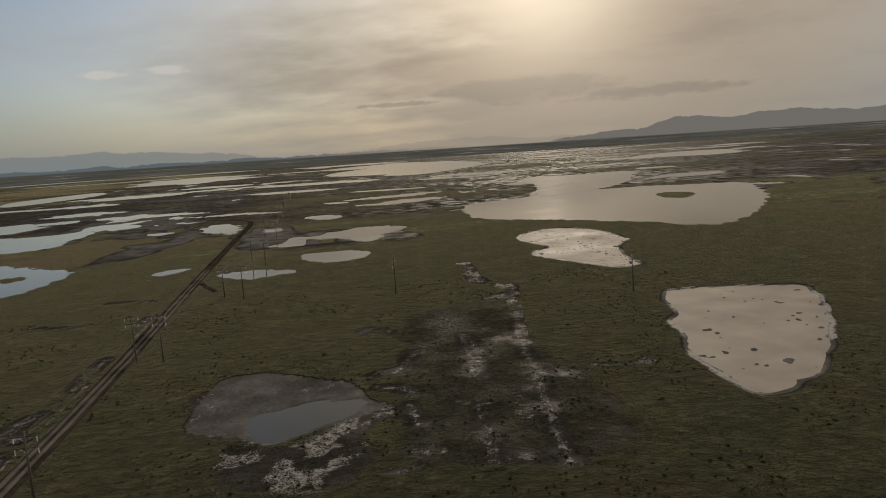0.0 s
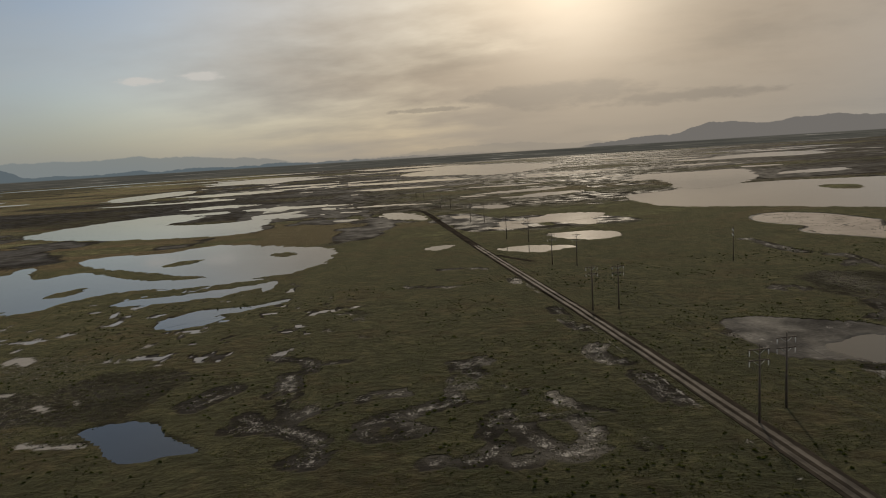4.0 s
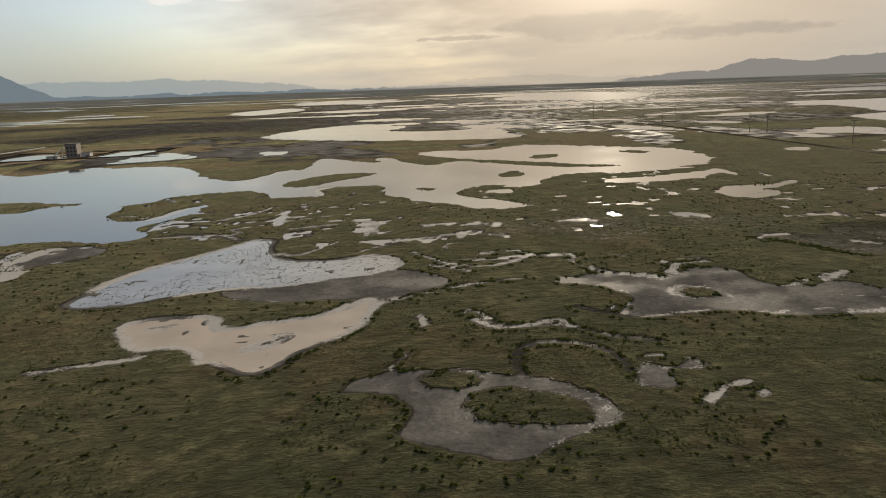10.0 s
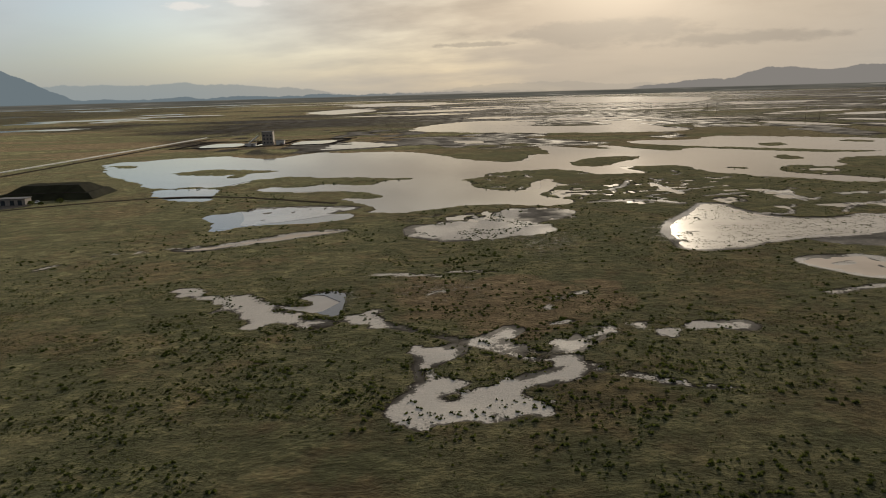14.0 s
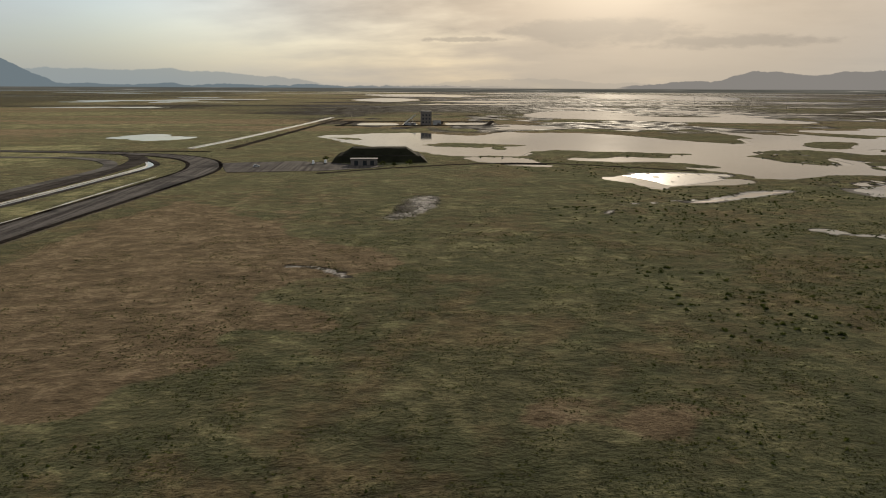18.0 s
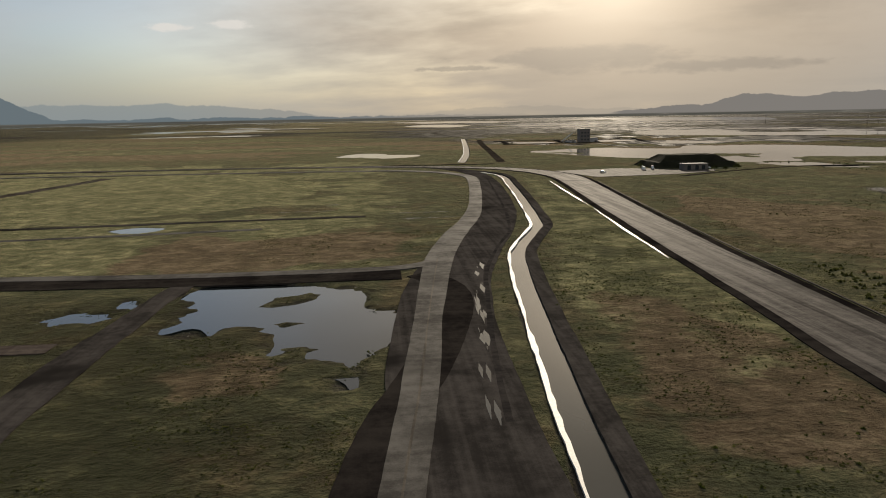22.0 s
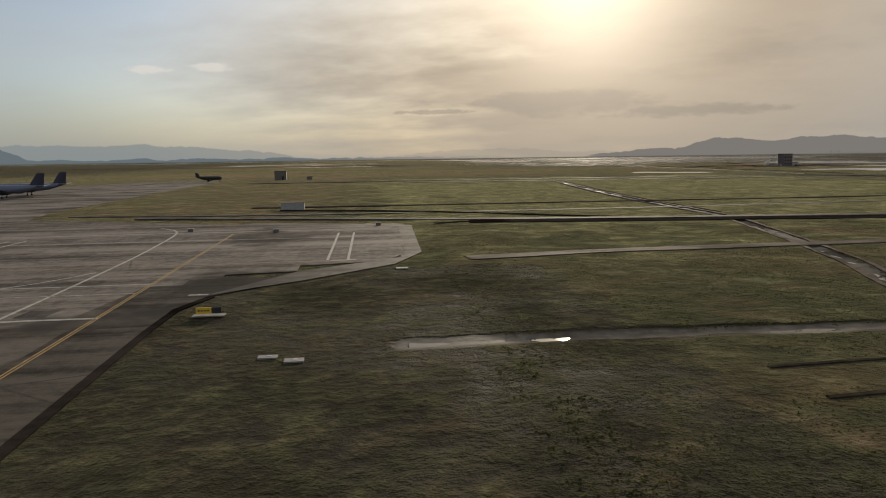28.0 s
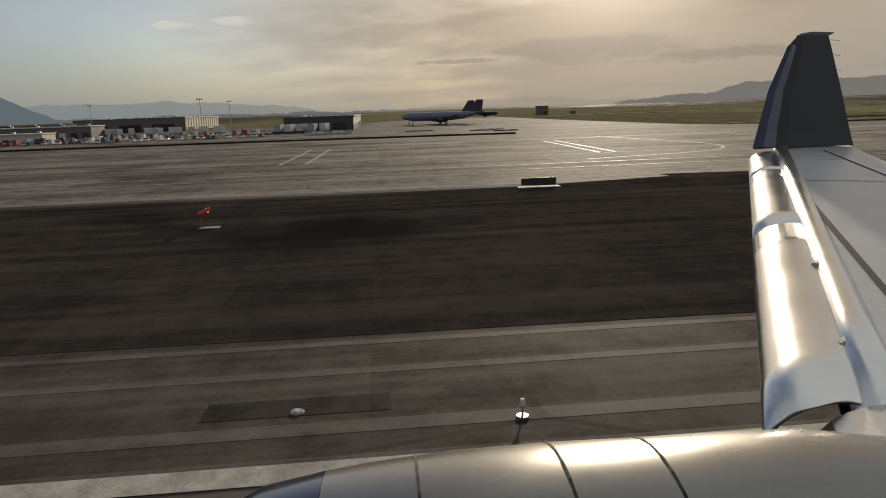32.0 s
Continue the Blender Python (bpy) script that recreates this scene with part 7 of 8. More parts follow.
def aircraft(name, place, turn, length, radius, skin, tail, label):
    """A parked jet: fuselage, wings, engines, tail."""
    t = thing(name, place, label, "aeroplane", turn=turn)
    L, R = length, radius
    zc = R * 2.0
    prof = [(0.0, 0.05, -0.1), (0.02, 0.45, -0.08), (0.06, 0.8, -0.03), (0.13, 1.0, 0), (0.6, 1.0, 0), (0.75, 0.86, 0.12), (0.88, 0.5, 0.42), (0.97, 0.2, 0.68), (1.0, 0.08, 0.75)]
    rings = [[(-L / 2 + L * s, R * r * math.cos(a), zc + R * up_ + R * r * math.sin(a)) for a in [k / 16 * math.tau for k in range(16)]] for s, r, up_ in prof]
    part("fuselage", loft(rings), skin, t, shade=True)
    for s in (-1, 1):
        def foil(x0, c, y, z, th):
            return [(x0, y, z), (x0 + c * 0.3, y, z + th), (x0 + c, y, z), (x0 + c * 0.3, y, z - th * 0.6)]
        part("wing", loft([foil(-L * 0.10, L * 0.22, s * R * 0.7, zc - R * 0.6, R * 0.22), foil(L * 0.10, L * 0.07, s * L * 0.42, zc + R * 0.3, R * 0.07)]), skin, t)
        part("tailplane", loft([foil(L * 0.40, L * 0.09, s * R * 0.3, zc + R * 0.6, R * 0.1), foil(L * 0.47, L * 0.04, s * L * 0.16, zc + R * 0.9, R * 0.04)]), skin, t)
        ring = lambda x, r: [(x, s * L * 0.15 + r * math.cos(a), zc - R * 0.9 + r * math.sin(a)) for a in [k / 12 * math.tau for k in range(12)]]
        part("engine", loft([ring(-L * 0.09, R * 0.42), ring(-L * 0.06, R * 0.5), ring(L * 0.0, R * 0.46), ring(L * 0.035, R * 0.3)]), tail, t, shade=True)
        part("main_gear", merge(rod((L * 0.03, s * R * 1.1, zc - R), (L * 0.03, s * R * 1.1, 0.3), 0.12), rod((L * 0.03, s * R * 1.1 - 0.25, 0.35), (L * 0.03, s * R * 1.1 + 0.25, 0.35), 0.35, seg=12)), M_TYRE, t)
    fin = lambda x0, c, z, th: [(x0, 0, z), (x0 + c * 0.35, th, z), (x0 + c, 0, z), (x0 + c * 0.35, -th, z)]
    part("tail_fin", loft([fin(L * 0.32, L * 0.17, zc + R * 0.8, R * 0.16), fin(L * 0.42, L * 0.09, zc + R * 0.8 + L * 0.15, R * 0.06)]), tail, t)
    part("nose_gear", merge(rod((-L * 0.4, 0, zc - R * 0.9), (-L * 0.4, 0, 0.3), 0.1), rod((-L * 0.4, -0.2, 0.3), (-L * 0.4, 0.2, 0.3), 0.3, seg=12)), M_TYRE, t)
    part("cockpit_window", box((R * 0.35, R * 1.0, R * 0.18), (-L / 2 + L * 0.055, 0, zc + R * 0.42), 0.02, (0, 35, 0)), M_WINDOW, t)
    return t


aircraft("cargo_jet", (-1158, 255, 0.0), 0, 29, 1.55, M_JETWHITE, M_JETBLUE, "parked grey-blue cargo jet with a dark purple tail")
aircraft("cargo_jet", (-1158.5, 275, 0.0), 0, 29, 1.55, M_JETWHITE, M_JETBLUE, "parked grey-blue cargo jet with a dark tail behind another")
aircraft("training_aircraft", (-1119, 410, 0.0), 180, 15, 1.1, M_TYRE, M_TYRE, "dark burnt aircraft hull standing far out by the apron")

# ---- cargo buildings behind the apron ----
def hall(x, y, sx, sy, h, wall, roof, label, bays=6, turn=0.0, stripes=None):
    t = thing("cargo_hall", (x, y, 0), label, "building", "cargo buildings", turn)
    part("wall", box((sx, sy, h), (0, 0, h / 2), 0.04), wall, t)
    part("roof", box((sx + 0.5, sy + 0.5, 0.3), (0, 0, h + 0.15), 0.05), roof, t)
    for k in range(bays):
        x_ = -sx / 2 + sx * (k + 0.5) / bays
        if stripes:
            part("wall_panel", box((sx / bays * 0.55, 0.14, h * 0.86), (x_, -sy / 2 - 0.05, h * 0.47), 0.02), stripes, t)
        else:
            part("dock_door", box((sx / bays * 0.55, 0.12, h * 0.5), (x_, -sy / 2 - 0.04, h * 0.25), 0.02), M_WINDOW if k % 3 else M_ROOF, t)
    for k in range(max(2, bays // 2)):
        part("roof_vent", box((0.9, 0.9, 0.6), (-sx / 2 + sx * (k + 0.6) / max(2, bays // 2), sy * 0.1, h + 0.55), 0.05), M_STEEL, t)
    return t


def long_hall(x0, x1, y0, y1, h, side, front, label, bays, stripes=None):
    """A deep hall with a dark gable to the apron and a long pale flank, its roof strewn with plant."""
    sx, sy = x1 - x0, y1 - y0
    t = thing("cargo_hall", ((x0 + x1) / 2, (y0 + y1) / 2, 0), label, "building", "cargo buildings")
    part("wall", box((sx, sy, h), (0, 0, h / 2), 0.04), side, t)
    part("gable", box((sx + 0.02, 0.16, h - 0.05), (0, -sy / 2 - 0.07, h / 2), 0.02), front, t)
    part("roof", box((sx + 0.5, sy + 0.5, 0.35), (0, 0, h + 0.17), 0.05), M_DARKROOF, t)
    part("fascia", box((0.14, sy + 0.5, 0.45), (sx / 2 + 0.3, 0, h + 0.1), 0.02), M_ROOF, t)
    for k in range(bays):
        y_ = -sy / 2 + sy * (k + 0.5) / bays
        if stripes:
            part("wall_panel", box((0.16, sy / bays * 0.55, h * 0.92), (sx / 2 + 0.06, y_, h * 0.48), 0.02), stripes, t)
        elif k % 3 != 1:
            part("dock_door", box((0.14, sy / bays * 0.5, h * 0.45), (sx / 2 + 0.05, y_, h * 0.23), 0.02), M_WINDOW if k % 2 else M_GREYWALL, t)
    for k in range(3):
        part("gable_door", box((sx * 0.2, 0.12, h * 0.55), (-sx * 0.3 + sx * 0.3 * k, -sy / 2 - 0.18, h * 0.28), 0.02), M_WINDOW, t)
    rr = random.Random(int(h * 10 + sy))
    for k in range(2 * bays):
        w_ = rr.uniform(0.5, 1.3)
        part("roof_vent", box((w_, w_, rr.uniform(0.4, 0.9)), (rr.uniform(-0.46, 0.46) * sx, rr.uniform(-0.48, 0.48) * sy, h + 0.6), 0.05), rr.choice((M_ROOF, M_STEEL, M_ROOF)), t)
    return t


long_hall(-1212, -1190, 225, 310, 4.4, M_ROOF, M_DARKROOF, "long pale cargo hall with a dark gable and cluttered roof", 16)
long_hall(-1322, -1272, 333, 400, 5.9, M_DARKWALL, M_DARKWALL, "tall dark hall with cream striped wall panels", 14, M_CREAM)
hall(-1296, 250, 34, 12, 4.0, M_DARKWALL, M_ROOF, "low dark freight shed with a pale roof edge", 9)
hall(-1330, 300, 40, 14, 4.4, M_DARKWALL, M_DARKROOF, "long dark freight shed", 9)
hall(-1282, 205, 14, 8, 2.6, M_CREAM, M_ROOF, "small tan freight office", 5)
hall(-1360, 220, 40, 12, 3.8, M_GREYWALL, M_ROOF, "long grey freight shed", 9)
rv = random.Random(5)
k = 0
for row, (x0, x1, yy) in enumerate([(-1345, -1214, 184), (-1338, -1238, 199), (-1300, -1214, 213), (-1226, -1214, 221)]):
    x = x0
    while x < x1:
        x += rv.choice((1.5, 1.6, 1.8, 3.4))
        paint = M_CARS[rv.choice((0, 0, 0, 1, 1, 2, 4, 5, 3))]
        car(x, yy + rv.uniform(-0.5, 0.5), 0.06, 90 + rv.uniform(-6, 6), paint, rv.choice((0, 0, 0, 0.55)))
        k += 1


def light_mast(x, y, h, heads):
    t = thing("light_mast", (x, y, 0), "tall thin steel floodlight mast over the apron", "lamp", "floodlight masts")
    part("mast", rod((0, 0, 0), (0, 0, h), 0.14, 0.07), M_STEEL, t)
    part("arm", box((1.6, 0.12, 0.12), (0, 0, h)), M_STEEL, t)
    for i in range(heads):
        part("lamp_head", box((0.35, 0.3, 0.25), (-0.6 + 1.2 * i / max(1, heads - 1), -0.1, h + 0.2), 0.03), M_DARKWALL, t)


for x, y, h in ((-1231, 199, 10.5), (-1230, 232, 10.4), (-1288, 268, 11.2), (-1305, 226, 10.5)):
    light_mast(x, y, h, 3)
def trailer(x, y, turn, n, colour):
    t = thing("box_trailer", (x, y, 0.01), "white box trailer parked in the freight yard", "trailer", "box trailers", turn)
    part("box", box((n, 1.9, 2.1), (0, 0, 1.65), 0.05), colour, t)
    part("chassis", box((n * 0.94, 0.9, 0.2), (0, 0, 0.5)), M_TYRE, t)
    for u in (-0.4, 0.3, 0.42):
        for v in (-0.75, 0.75):
            part("wheel", rod((u * n, v - 0.12, 0.32), (u * n, v + 0.12, 0.32), 0.32, seg=10), M_TYRE, t)


for i in range(11):
    trailer(-1292 + 5.6 * i + 0.7 * (i % 3), 262 - 2.3 * i + (i % 2), 8 * (i % 4) - 70, 5.2 + 0.6 * (i % 2), M_ROOF if i % 4 else M_CREAM)
for i in range(5):
    trailer(-1212 + 3.4 * i, 214 - 1.2 * (i % 2), 82 - 5 * (i % 3), 4.6, M_ROOF if i % 3 else M_GREYWALL)
# a train of baggage dollies in front of the hall
for i in range(7):
    t = thing("cargo_dolly", (-1200.5 + 1.75 * i, 183.5 + 0.4 * i, 0.01), "low pale cargo dolly coupled in a row", "cart", "cargo dollies", 13)
    part("deck", box((1.6, 1.1, 0.14), (0, 0, 0.38), 0.02), M_STEEL, t)
    part("load", box((1.45, 1.0, 0.62), (0, 0, 0.76), 0.05), M_ROOF if i % 3 else M_GREYWALL, t)
    for u in (-0.55, 0.55):
        part("axle", rod((u, -0.5, 0.16), (u, 0.5, 0.16), 0.16, seg=8), M_TYRE, t)
# low wall and kerb along the freight yard
tagged(new("kerb", ribbon("kerb", [(XE, 153), (-1230, 151), (-1195, 149), (-1153, 144)], 0.5, 0.34, M_BANK, 0, 0.34)), "dark low kerb along the freight yard", "kerb", kind="structure")
for x, y, sx in ((-1170, 186, 8), (-1154, 172, 9), (-1152, 178, 8), (-1150, 165, 7)):
    t = thing("pallet_row", (x, y, 0.02), "low dark row of cargo pallets on the apron", "pallet", "cargo pallets")
    for i in range(int(sx / 1.5)):
        part("pallet", box((1.3, 1.2, 0.28), (-sx / 2 + 1.5 * i, 0, 0.14), 0.02), M_DARKWALL, t)

# ---- airfield signs, lights and markers ----
def sign(x, y, panels, turn=0.0, pad=None):
    """panels: list of (width, 'Y' or 'K', text)."""
    total = sum(p[0] for p in panels)
    t = thing("taxiway_sign", (x, y, 0.012), "low %s taxiway sign on a concrete pad" % ("yellow and black" if len({p[1] for p in panels}) > 1 else "yellow" if panels[0][1] == "Y" else "black"), "sign", "airfield signs", turn)
    part("pad", box((total + (pad or 0.8), 0.9, 0.06), (0, 0, 0.03), 0.01), M_PAD, t)
    x_ = -total / 2
    for w_, c, text in panels:
        m = M_SIGN_Y if c == "Y" else M_SIGN_K
        p = part("panel", box((w_ - 0.03, 0.14, 0.5), (x_ + w_ / 2, 0, 0.42), 0.02), m, t)
        part("leg", box((0.06, 0.06, 0.2), (x_ + w_ / 2, 0, 0.12)), M_STEEL, t)
        if text == "=":
            for i in range(4):
                part("blurred_mark", box((w_ * 0.13, 0.01, 0.10), (x_ + w_ * (0.2 + 0.2 * i), -0.077, 0.42)), M_SIGN_K if c == "Y" else M_SIGN_Y, t)
        elif text:
            lettering(text, 0.34, (x_ + w_ / 2, -0.078, 0.42), (90, 0, 0), M_SIGN_Y if c == "K" else M_SIGN_K, t)
        x_ += w_
    return t


sign(-1103.6, 38.0, [(1.0, "Y", "="), (1.0, "K", "H12")])
sign(-1148.1, 39.5, [(0.9, "Y", "H")], pad=0.3)
sign(-1145.3, 40.0, [(0.8, "K", "H12"), (1.1, "Y", "=")], pad=0.5)
sign(-1085.3, 38.2, [(0.7, "Y", "H")], pad=0.3)
sign(-1082.6, 39.4, [(1.3, "Y", "=")], pad=0.5)
sign(-1045.1, 50.6, [(1.2, "Y", "="), (0.8, "K", "")], pad=0.5)
sign(-1170.5, 47.0, [(2.5, "K", "")], pad=0.5)
for x, y in ((-1100.6, 17.6), (-1152.6, 17.1), (-1093.6, 44.6), (-1153.9, 41.0)):
    t = thing("runway_sign", (x, y, 0.012), "thin edge-on runway sign with a white top edge on a pad", "sign", "airfield signs", 82)
    part("pad", box((1.6, 1.15, 0.06), (0, 0, 0.03), 0.01), M_PAD, t)
    part("panel", box((1.3, 0.16, 0.62), (0, 0, 0.44), 0.02), M_SIGN_K, t)
    part("top_edge", box((1.34, 0.20, 0.05), (0, 0, 0.775), 0.01), M_ROOF, t)
    part("post", merge(box((0.07, 0.07, 0.1), (-0.5, 0, 0.09)), box((0.07, 0.07, 0.1), (0.5, 0, 0.09))), M_STEEL, t)
t = thing("red_marker", (-1190.5, 35.6, 0.012), "small red marker lamp on a stem above a white pad", "marker")
part("pad", box((1.0, 0.6, 0.05), (0.15, 0, 0.025), 0.01), M_PAD, t)
part("stem", rod((-0.25, 0, 0.05), (-0.22, 0, 0.75), 0.035), M_RED, t)
part("drum", rod((-0.35, 0, 0.72), (0.1, 0, 0.92), 0.11, 0.13, 12), M_RED, t)
part("lamp", box((0.18, 0.2, 0.2), (0.16, 0, 0.98), 0.05), M_RED, t)


def edge_light(x, y):
    t = thing("edge_light", (x, y, 0.012), "small elevated runway edge light on a short stem", "light", "runway edge lights")
    part("base", rod((0, 0, 0), (0, 0, 0.04), 0.12, seg=10), M_STEEL, t)
    part("stem", rod((0, 0, 0.04), (0, 0, 0.24), 0.02, seg=6), M_YELLOW, t)
    part("dome", rod((0, 0, 0.24), (0, 0, 0.36), 0.065, 0.04, 10), M_GLASSY, t)


for i in range(12):
    edge_light(-1045 - 16.7 * i - 0.4, 11.5)
for i, (x, y) in enumerate(((-1062.6, 25.5), (-1060.0, 31), (-1059.6, 37), (-1126.4, 16), (-1125.4, 19.4), (-1125.1, 22.5), (-1125.2, 26), (-1128.4, 13.4), (-1060.1, 27.5), (-1120.4, 17.8), (-1117, 19.6), (-1119, 22.4), (-1141, 14.5), (-1137.4, 17.5), (-1134, 20.6), (-1183.2, 12.4))):
    t = thing("inset_light", (x, y, 0.014), "flush round taxiway light set in the paving", "light", "inset taxiway lights")
    part("rim", rod((0, 0, 0), (0, 0, 0.03), 0.15, 0.12, 12), M_PAD, t)
    part("lens", rod((0, 0, 0.03), (0, 0, 0.05), 0.07, 0.05, 10), M_GLASSY, t)
for x, y, sx, sy in ((-1039.0, 38.2, 1.2, 0.7), (-1037.3, 37.2, 1.2, 0.8), (-1028.4, 71.4, 1.4, 0.9), (-1047.9, 59.6, 1.8, 0.6), (-1052.8, 31.2, 0.6, 0.5), (-1089.5, 40.2, 2.4, 0.9), (-1094.3, 32.0, 0.9, 0.7), (-1097.5, 16.0, 0.7, 0.4), (-1154.2, 39.6, 1.6, 0.7)):
    t = thing("light_pad", (x, y, 0.012 if x < -1048 else float(height_at(x, y)) + 0.06), "flat pale concrete pad with a cable lid", "pad", "concrete light pads")
    part("slab", box((sx, sy, 0.10), (0, 0, 0.02), 0.01), M_PAD, t)
    part("lid", box((0.25, 0.25, 0.04), (0.1, 0, 0.085), 0.01), M_STEEL, t)
t = thing("equipment_shelter", (-1049.0, 167, 0), "pale tan equipment shelter beyond the taxiway", "shelter")
part("wall", box((5.6, 2.2, 1.7), (0, 0, 0.85), 0.04), M_GREYWALL, t)
part("roof", box((5.9, 2.5, 0.15), (0, 0, 1.78), 0.03), M_DARKWALL, t)
part("door", box((0.8, 0.06, 1.3), (1.2, -1.12, 0.7)), M_GREYWALL, t)
for x, y in ((-1029.5, 121.5), (-1047, 113.5), (-1062, 118)):
    t = thing("marker_box", (x, y, 0.03), "small dark equipment box at the taxiway edge", "box", "equipment boxes")
    part("case", box((0.9, 0.5, 0.5), (0, 0, 0.25), 0.03), M_DARKWALL, t)
    part("lid", box((0.96, 0.56, 0.06), (0, 0, 0.53), 0.01), M_GREYWALL, t)
road("shelter_road", [(-1098, 160), (-1060, 152), (-1000, 148), (-920, 150), (-840, 158)], 2.4, 0.06, M_GRAVEL, "pale service track beyond the taxiway", 0.4)

# ---- the airliner's own wing, engine and winglet ----
M_ALU = plain("polished_aluminium", (0.80, 0.79, 0.77), 0.22, 1.0, vary=0.06, scale=2.0, bump=0.02)
M_COWL = plain("engine_cowl_paint", (0.25, 0.24, 0.22), 0.28, 0.75, vary=0.06, scale=1.5, bump=0.02, coat=0.3)
M_WING = plain("grey_wing_paint", (0.52, 0.52, 0.51), 0.38, 0.1, vary=0.08, scale=1.2, bump=0.03)
M_NAVY = plain("navy_paint", (0.016, 0.022, 0.055), 0.22, vary=0.12, bump=0, coat=0.5)
M_NAVYDARK = plain("dark_winglet_paint", (0.009, 0.0085, 0.012), 0.5, vary=0.15, bump=0)
M_GAP = plain("dark_gap", (0.012, 0.012, 0.012), 0.8, vary=0.1, bump=0)
EYE = PATH[-1][1].translation
jet = thing("airliner_wing", (EYE.x, EYE.y, EYE.z), "silver airliner wing with extended slat, engine and navy winglet", "aeroplane wing")


def station(y):
    """Leading edge x and surface height of the wing at y metres out."""
    u = (y - 3.6) / 8.2
    return 2.2 + 4.35 * u, -1.98 + 1.01 * u


def section(y, x0, c, th, n=9):
    """One closed aerofoil outline, its nose at x0."""
    z = station(y)[1]
    top = [(x0 + c * (1 - math.cos(math.pi * i / n)) / 2, i / n) for i in range(n + 1)]
    prof = lambda s: th * 2.6 * (0.2969 * math.sqrt(s) - 0.126 * s - 0.3516 * s * s + 0.2843 * s ** 3 - 0.1036 * s ** 4)
    up_ = [(x, y, z + prof((x - x0) / c)) for x, _ in top]
    lo_ = [(x, y, z - 0.75 * prof((x - x0) / c)) for x, _ in top[1:-1]]
    return up_ + lo_[::-1]


rings = []
for y in (1.2, 2.4, 3.6, 5.0, 7.0, 9.0, 11.0, 12.2):
    u = (y - 3.6) / 8.2
    x0 = station(y)[0] + 0.62 - 0.12 * u
    te = 4.95 + 3.9 * (y - 1.2) / 11.2 if y > 5.0 else 6.2
    te = {1.2: 6.9, 2.4: 6.95, 3.6: 7.0, 5.0: 7.15, 7.0: 7.5, 9.0: 7.95, 11.0: 8.4, 12.2: 8.72}[y]
    rings.append(section(y, x0, te - x0, 0.16 - 0.05 * u))
part("wing_panel", loft(rings), M_WING, jet, "light grey painted wing surface", shade=True)
# the round fixed nose behind the slat
nose = []
for y in (3.7, 5.0, 7.0, 9.0, 11.0, 12.1):
    u = (y - 3.6) / 8.2
    x0, z = station(y)
    r = 0.20 - 0.05 * u
    nose.append([(x0 + 0.80 - 0.16 * u + r * math.cos(a), y, z - 0.05 + r * 0.95 * math.sin(a)) for a in [k / 14 * math.tau for k in range(14)]])
part("wing_nose", loft(nose), M_ALU, jet, "polished metal wing nose", shade=True)
# the slat: a curved shell pushed forward and down
def slat_ring(y):
    u = (y - 3.6) / 8.2
    x0, z = station(y)
    c = 0.66 - 0.13 * u
    out = []
    for k in range(13):
        a = math.pi * (1.04 - 0.94 * k / 12)
        out.append((x0 + c * 0.62 + c * 0.62 * math.cos(a) * (1.0 if k < 7 else 1.05), y, z - 0.16 + 0.30 * (0.8 - 0.3 * u) * math.sin(a) + 0.05 * k / 12))
    inner = [(px + 0.03, py, pz - 0.035) for px, py, pz in out[::-1]]
    return out + inner
for ya, yb in ((3.75, 7.48), (7.52, 10.38), (10.42, 11.85)):
    part("slat", loft([slat_ring(ya + (yb - ya) * i / 6) for i in range(7)]), M_ALU, jet, "polished metal slat, extended", shade=True)
part("slat_gap", loft([[(station(y)[0] + 0.55 - 0.1 * (y - 3.6) / 8.2, y, station(y)[1] - 0.10), (station(y)[0] + 0.72 - 0.14 * (y - 3.6) / 8.2, y, station(y)[1] - 0.10), (station(y)[0] + 0.72 - 0.14 * (y - 3.6) / 8.2, y, station(y)[1] - 0.14), (station(y)[0] + 0.55 - 0.1 * (y - 3.6) / 8.2, y, station(y)[1] - 0.14)] for y in (3.8, 8.0, 11.9)]), M_GAP, jet)
for y in (4.6, 6.2):
    x0, z = station(y)
    part("slat_track", box((0.36, 0.07, 0.06), (x0 + 0.70, y, z + 0.06), 0.01, (0, -6, 28)), M_STEEL, jet)
# inboard slat fairing above the engine
fair = []
for y in (2.2, 2.7, 3.2, 3.7):
    x0 = 2.36 + 0.40 * (y - 3.1)
    z = station(y)[1]
    fair.append([(x0 + 0.44 - 0.44 * math.cos(a), y, z - 0.12 + 0.20 * math.sin(a)) for a in [math.pi * k / 10 for k in range(11)]] + [(x0 + 0.88, y, z - 0.3), (x0 + 0.1, y, z - 0.3)])
part("slat_fairing", loft(fair), M_ALU, jet, "riveted metal fairing beside the engine", shade=False)
bm = bmesh.new()
for k in range(16):
    y = 2.3 + 1.35 * k / 15
    bmesh.ops.create_icosphere(bm, subdivisions=1, radius=0.009, matrix=Matrix.Translation((2.36 + 0.40 * (y - 3.1) + 0.52, y, station(y)[1] + 0.075)))
part("rivet_row", bm, M_STEEL, jet)
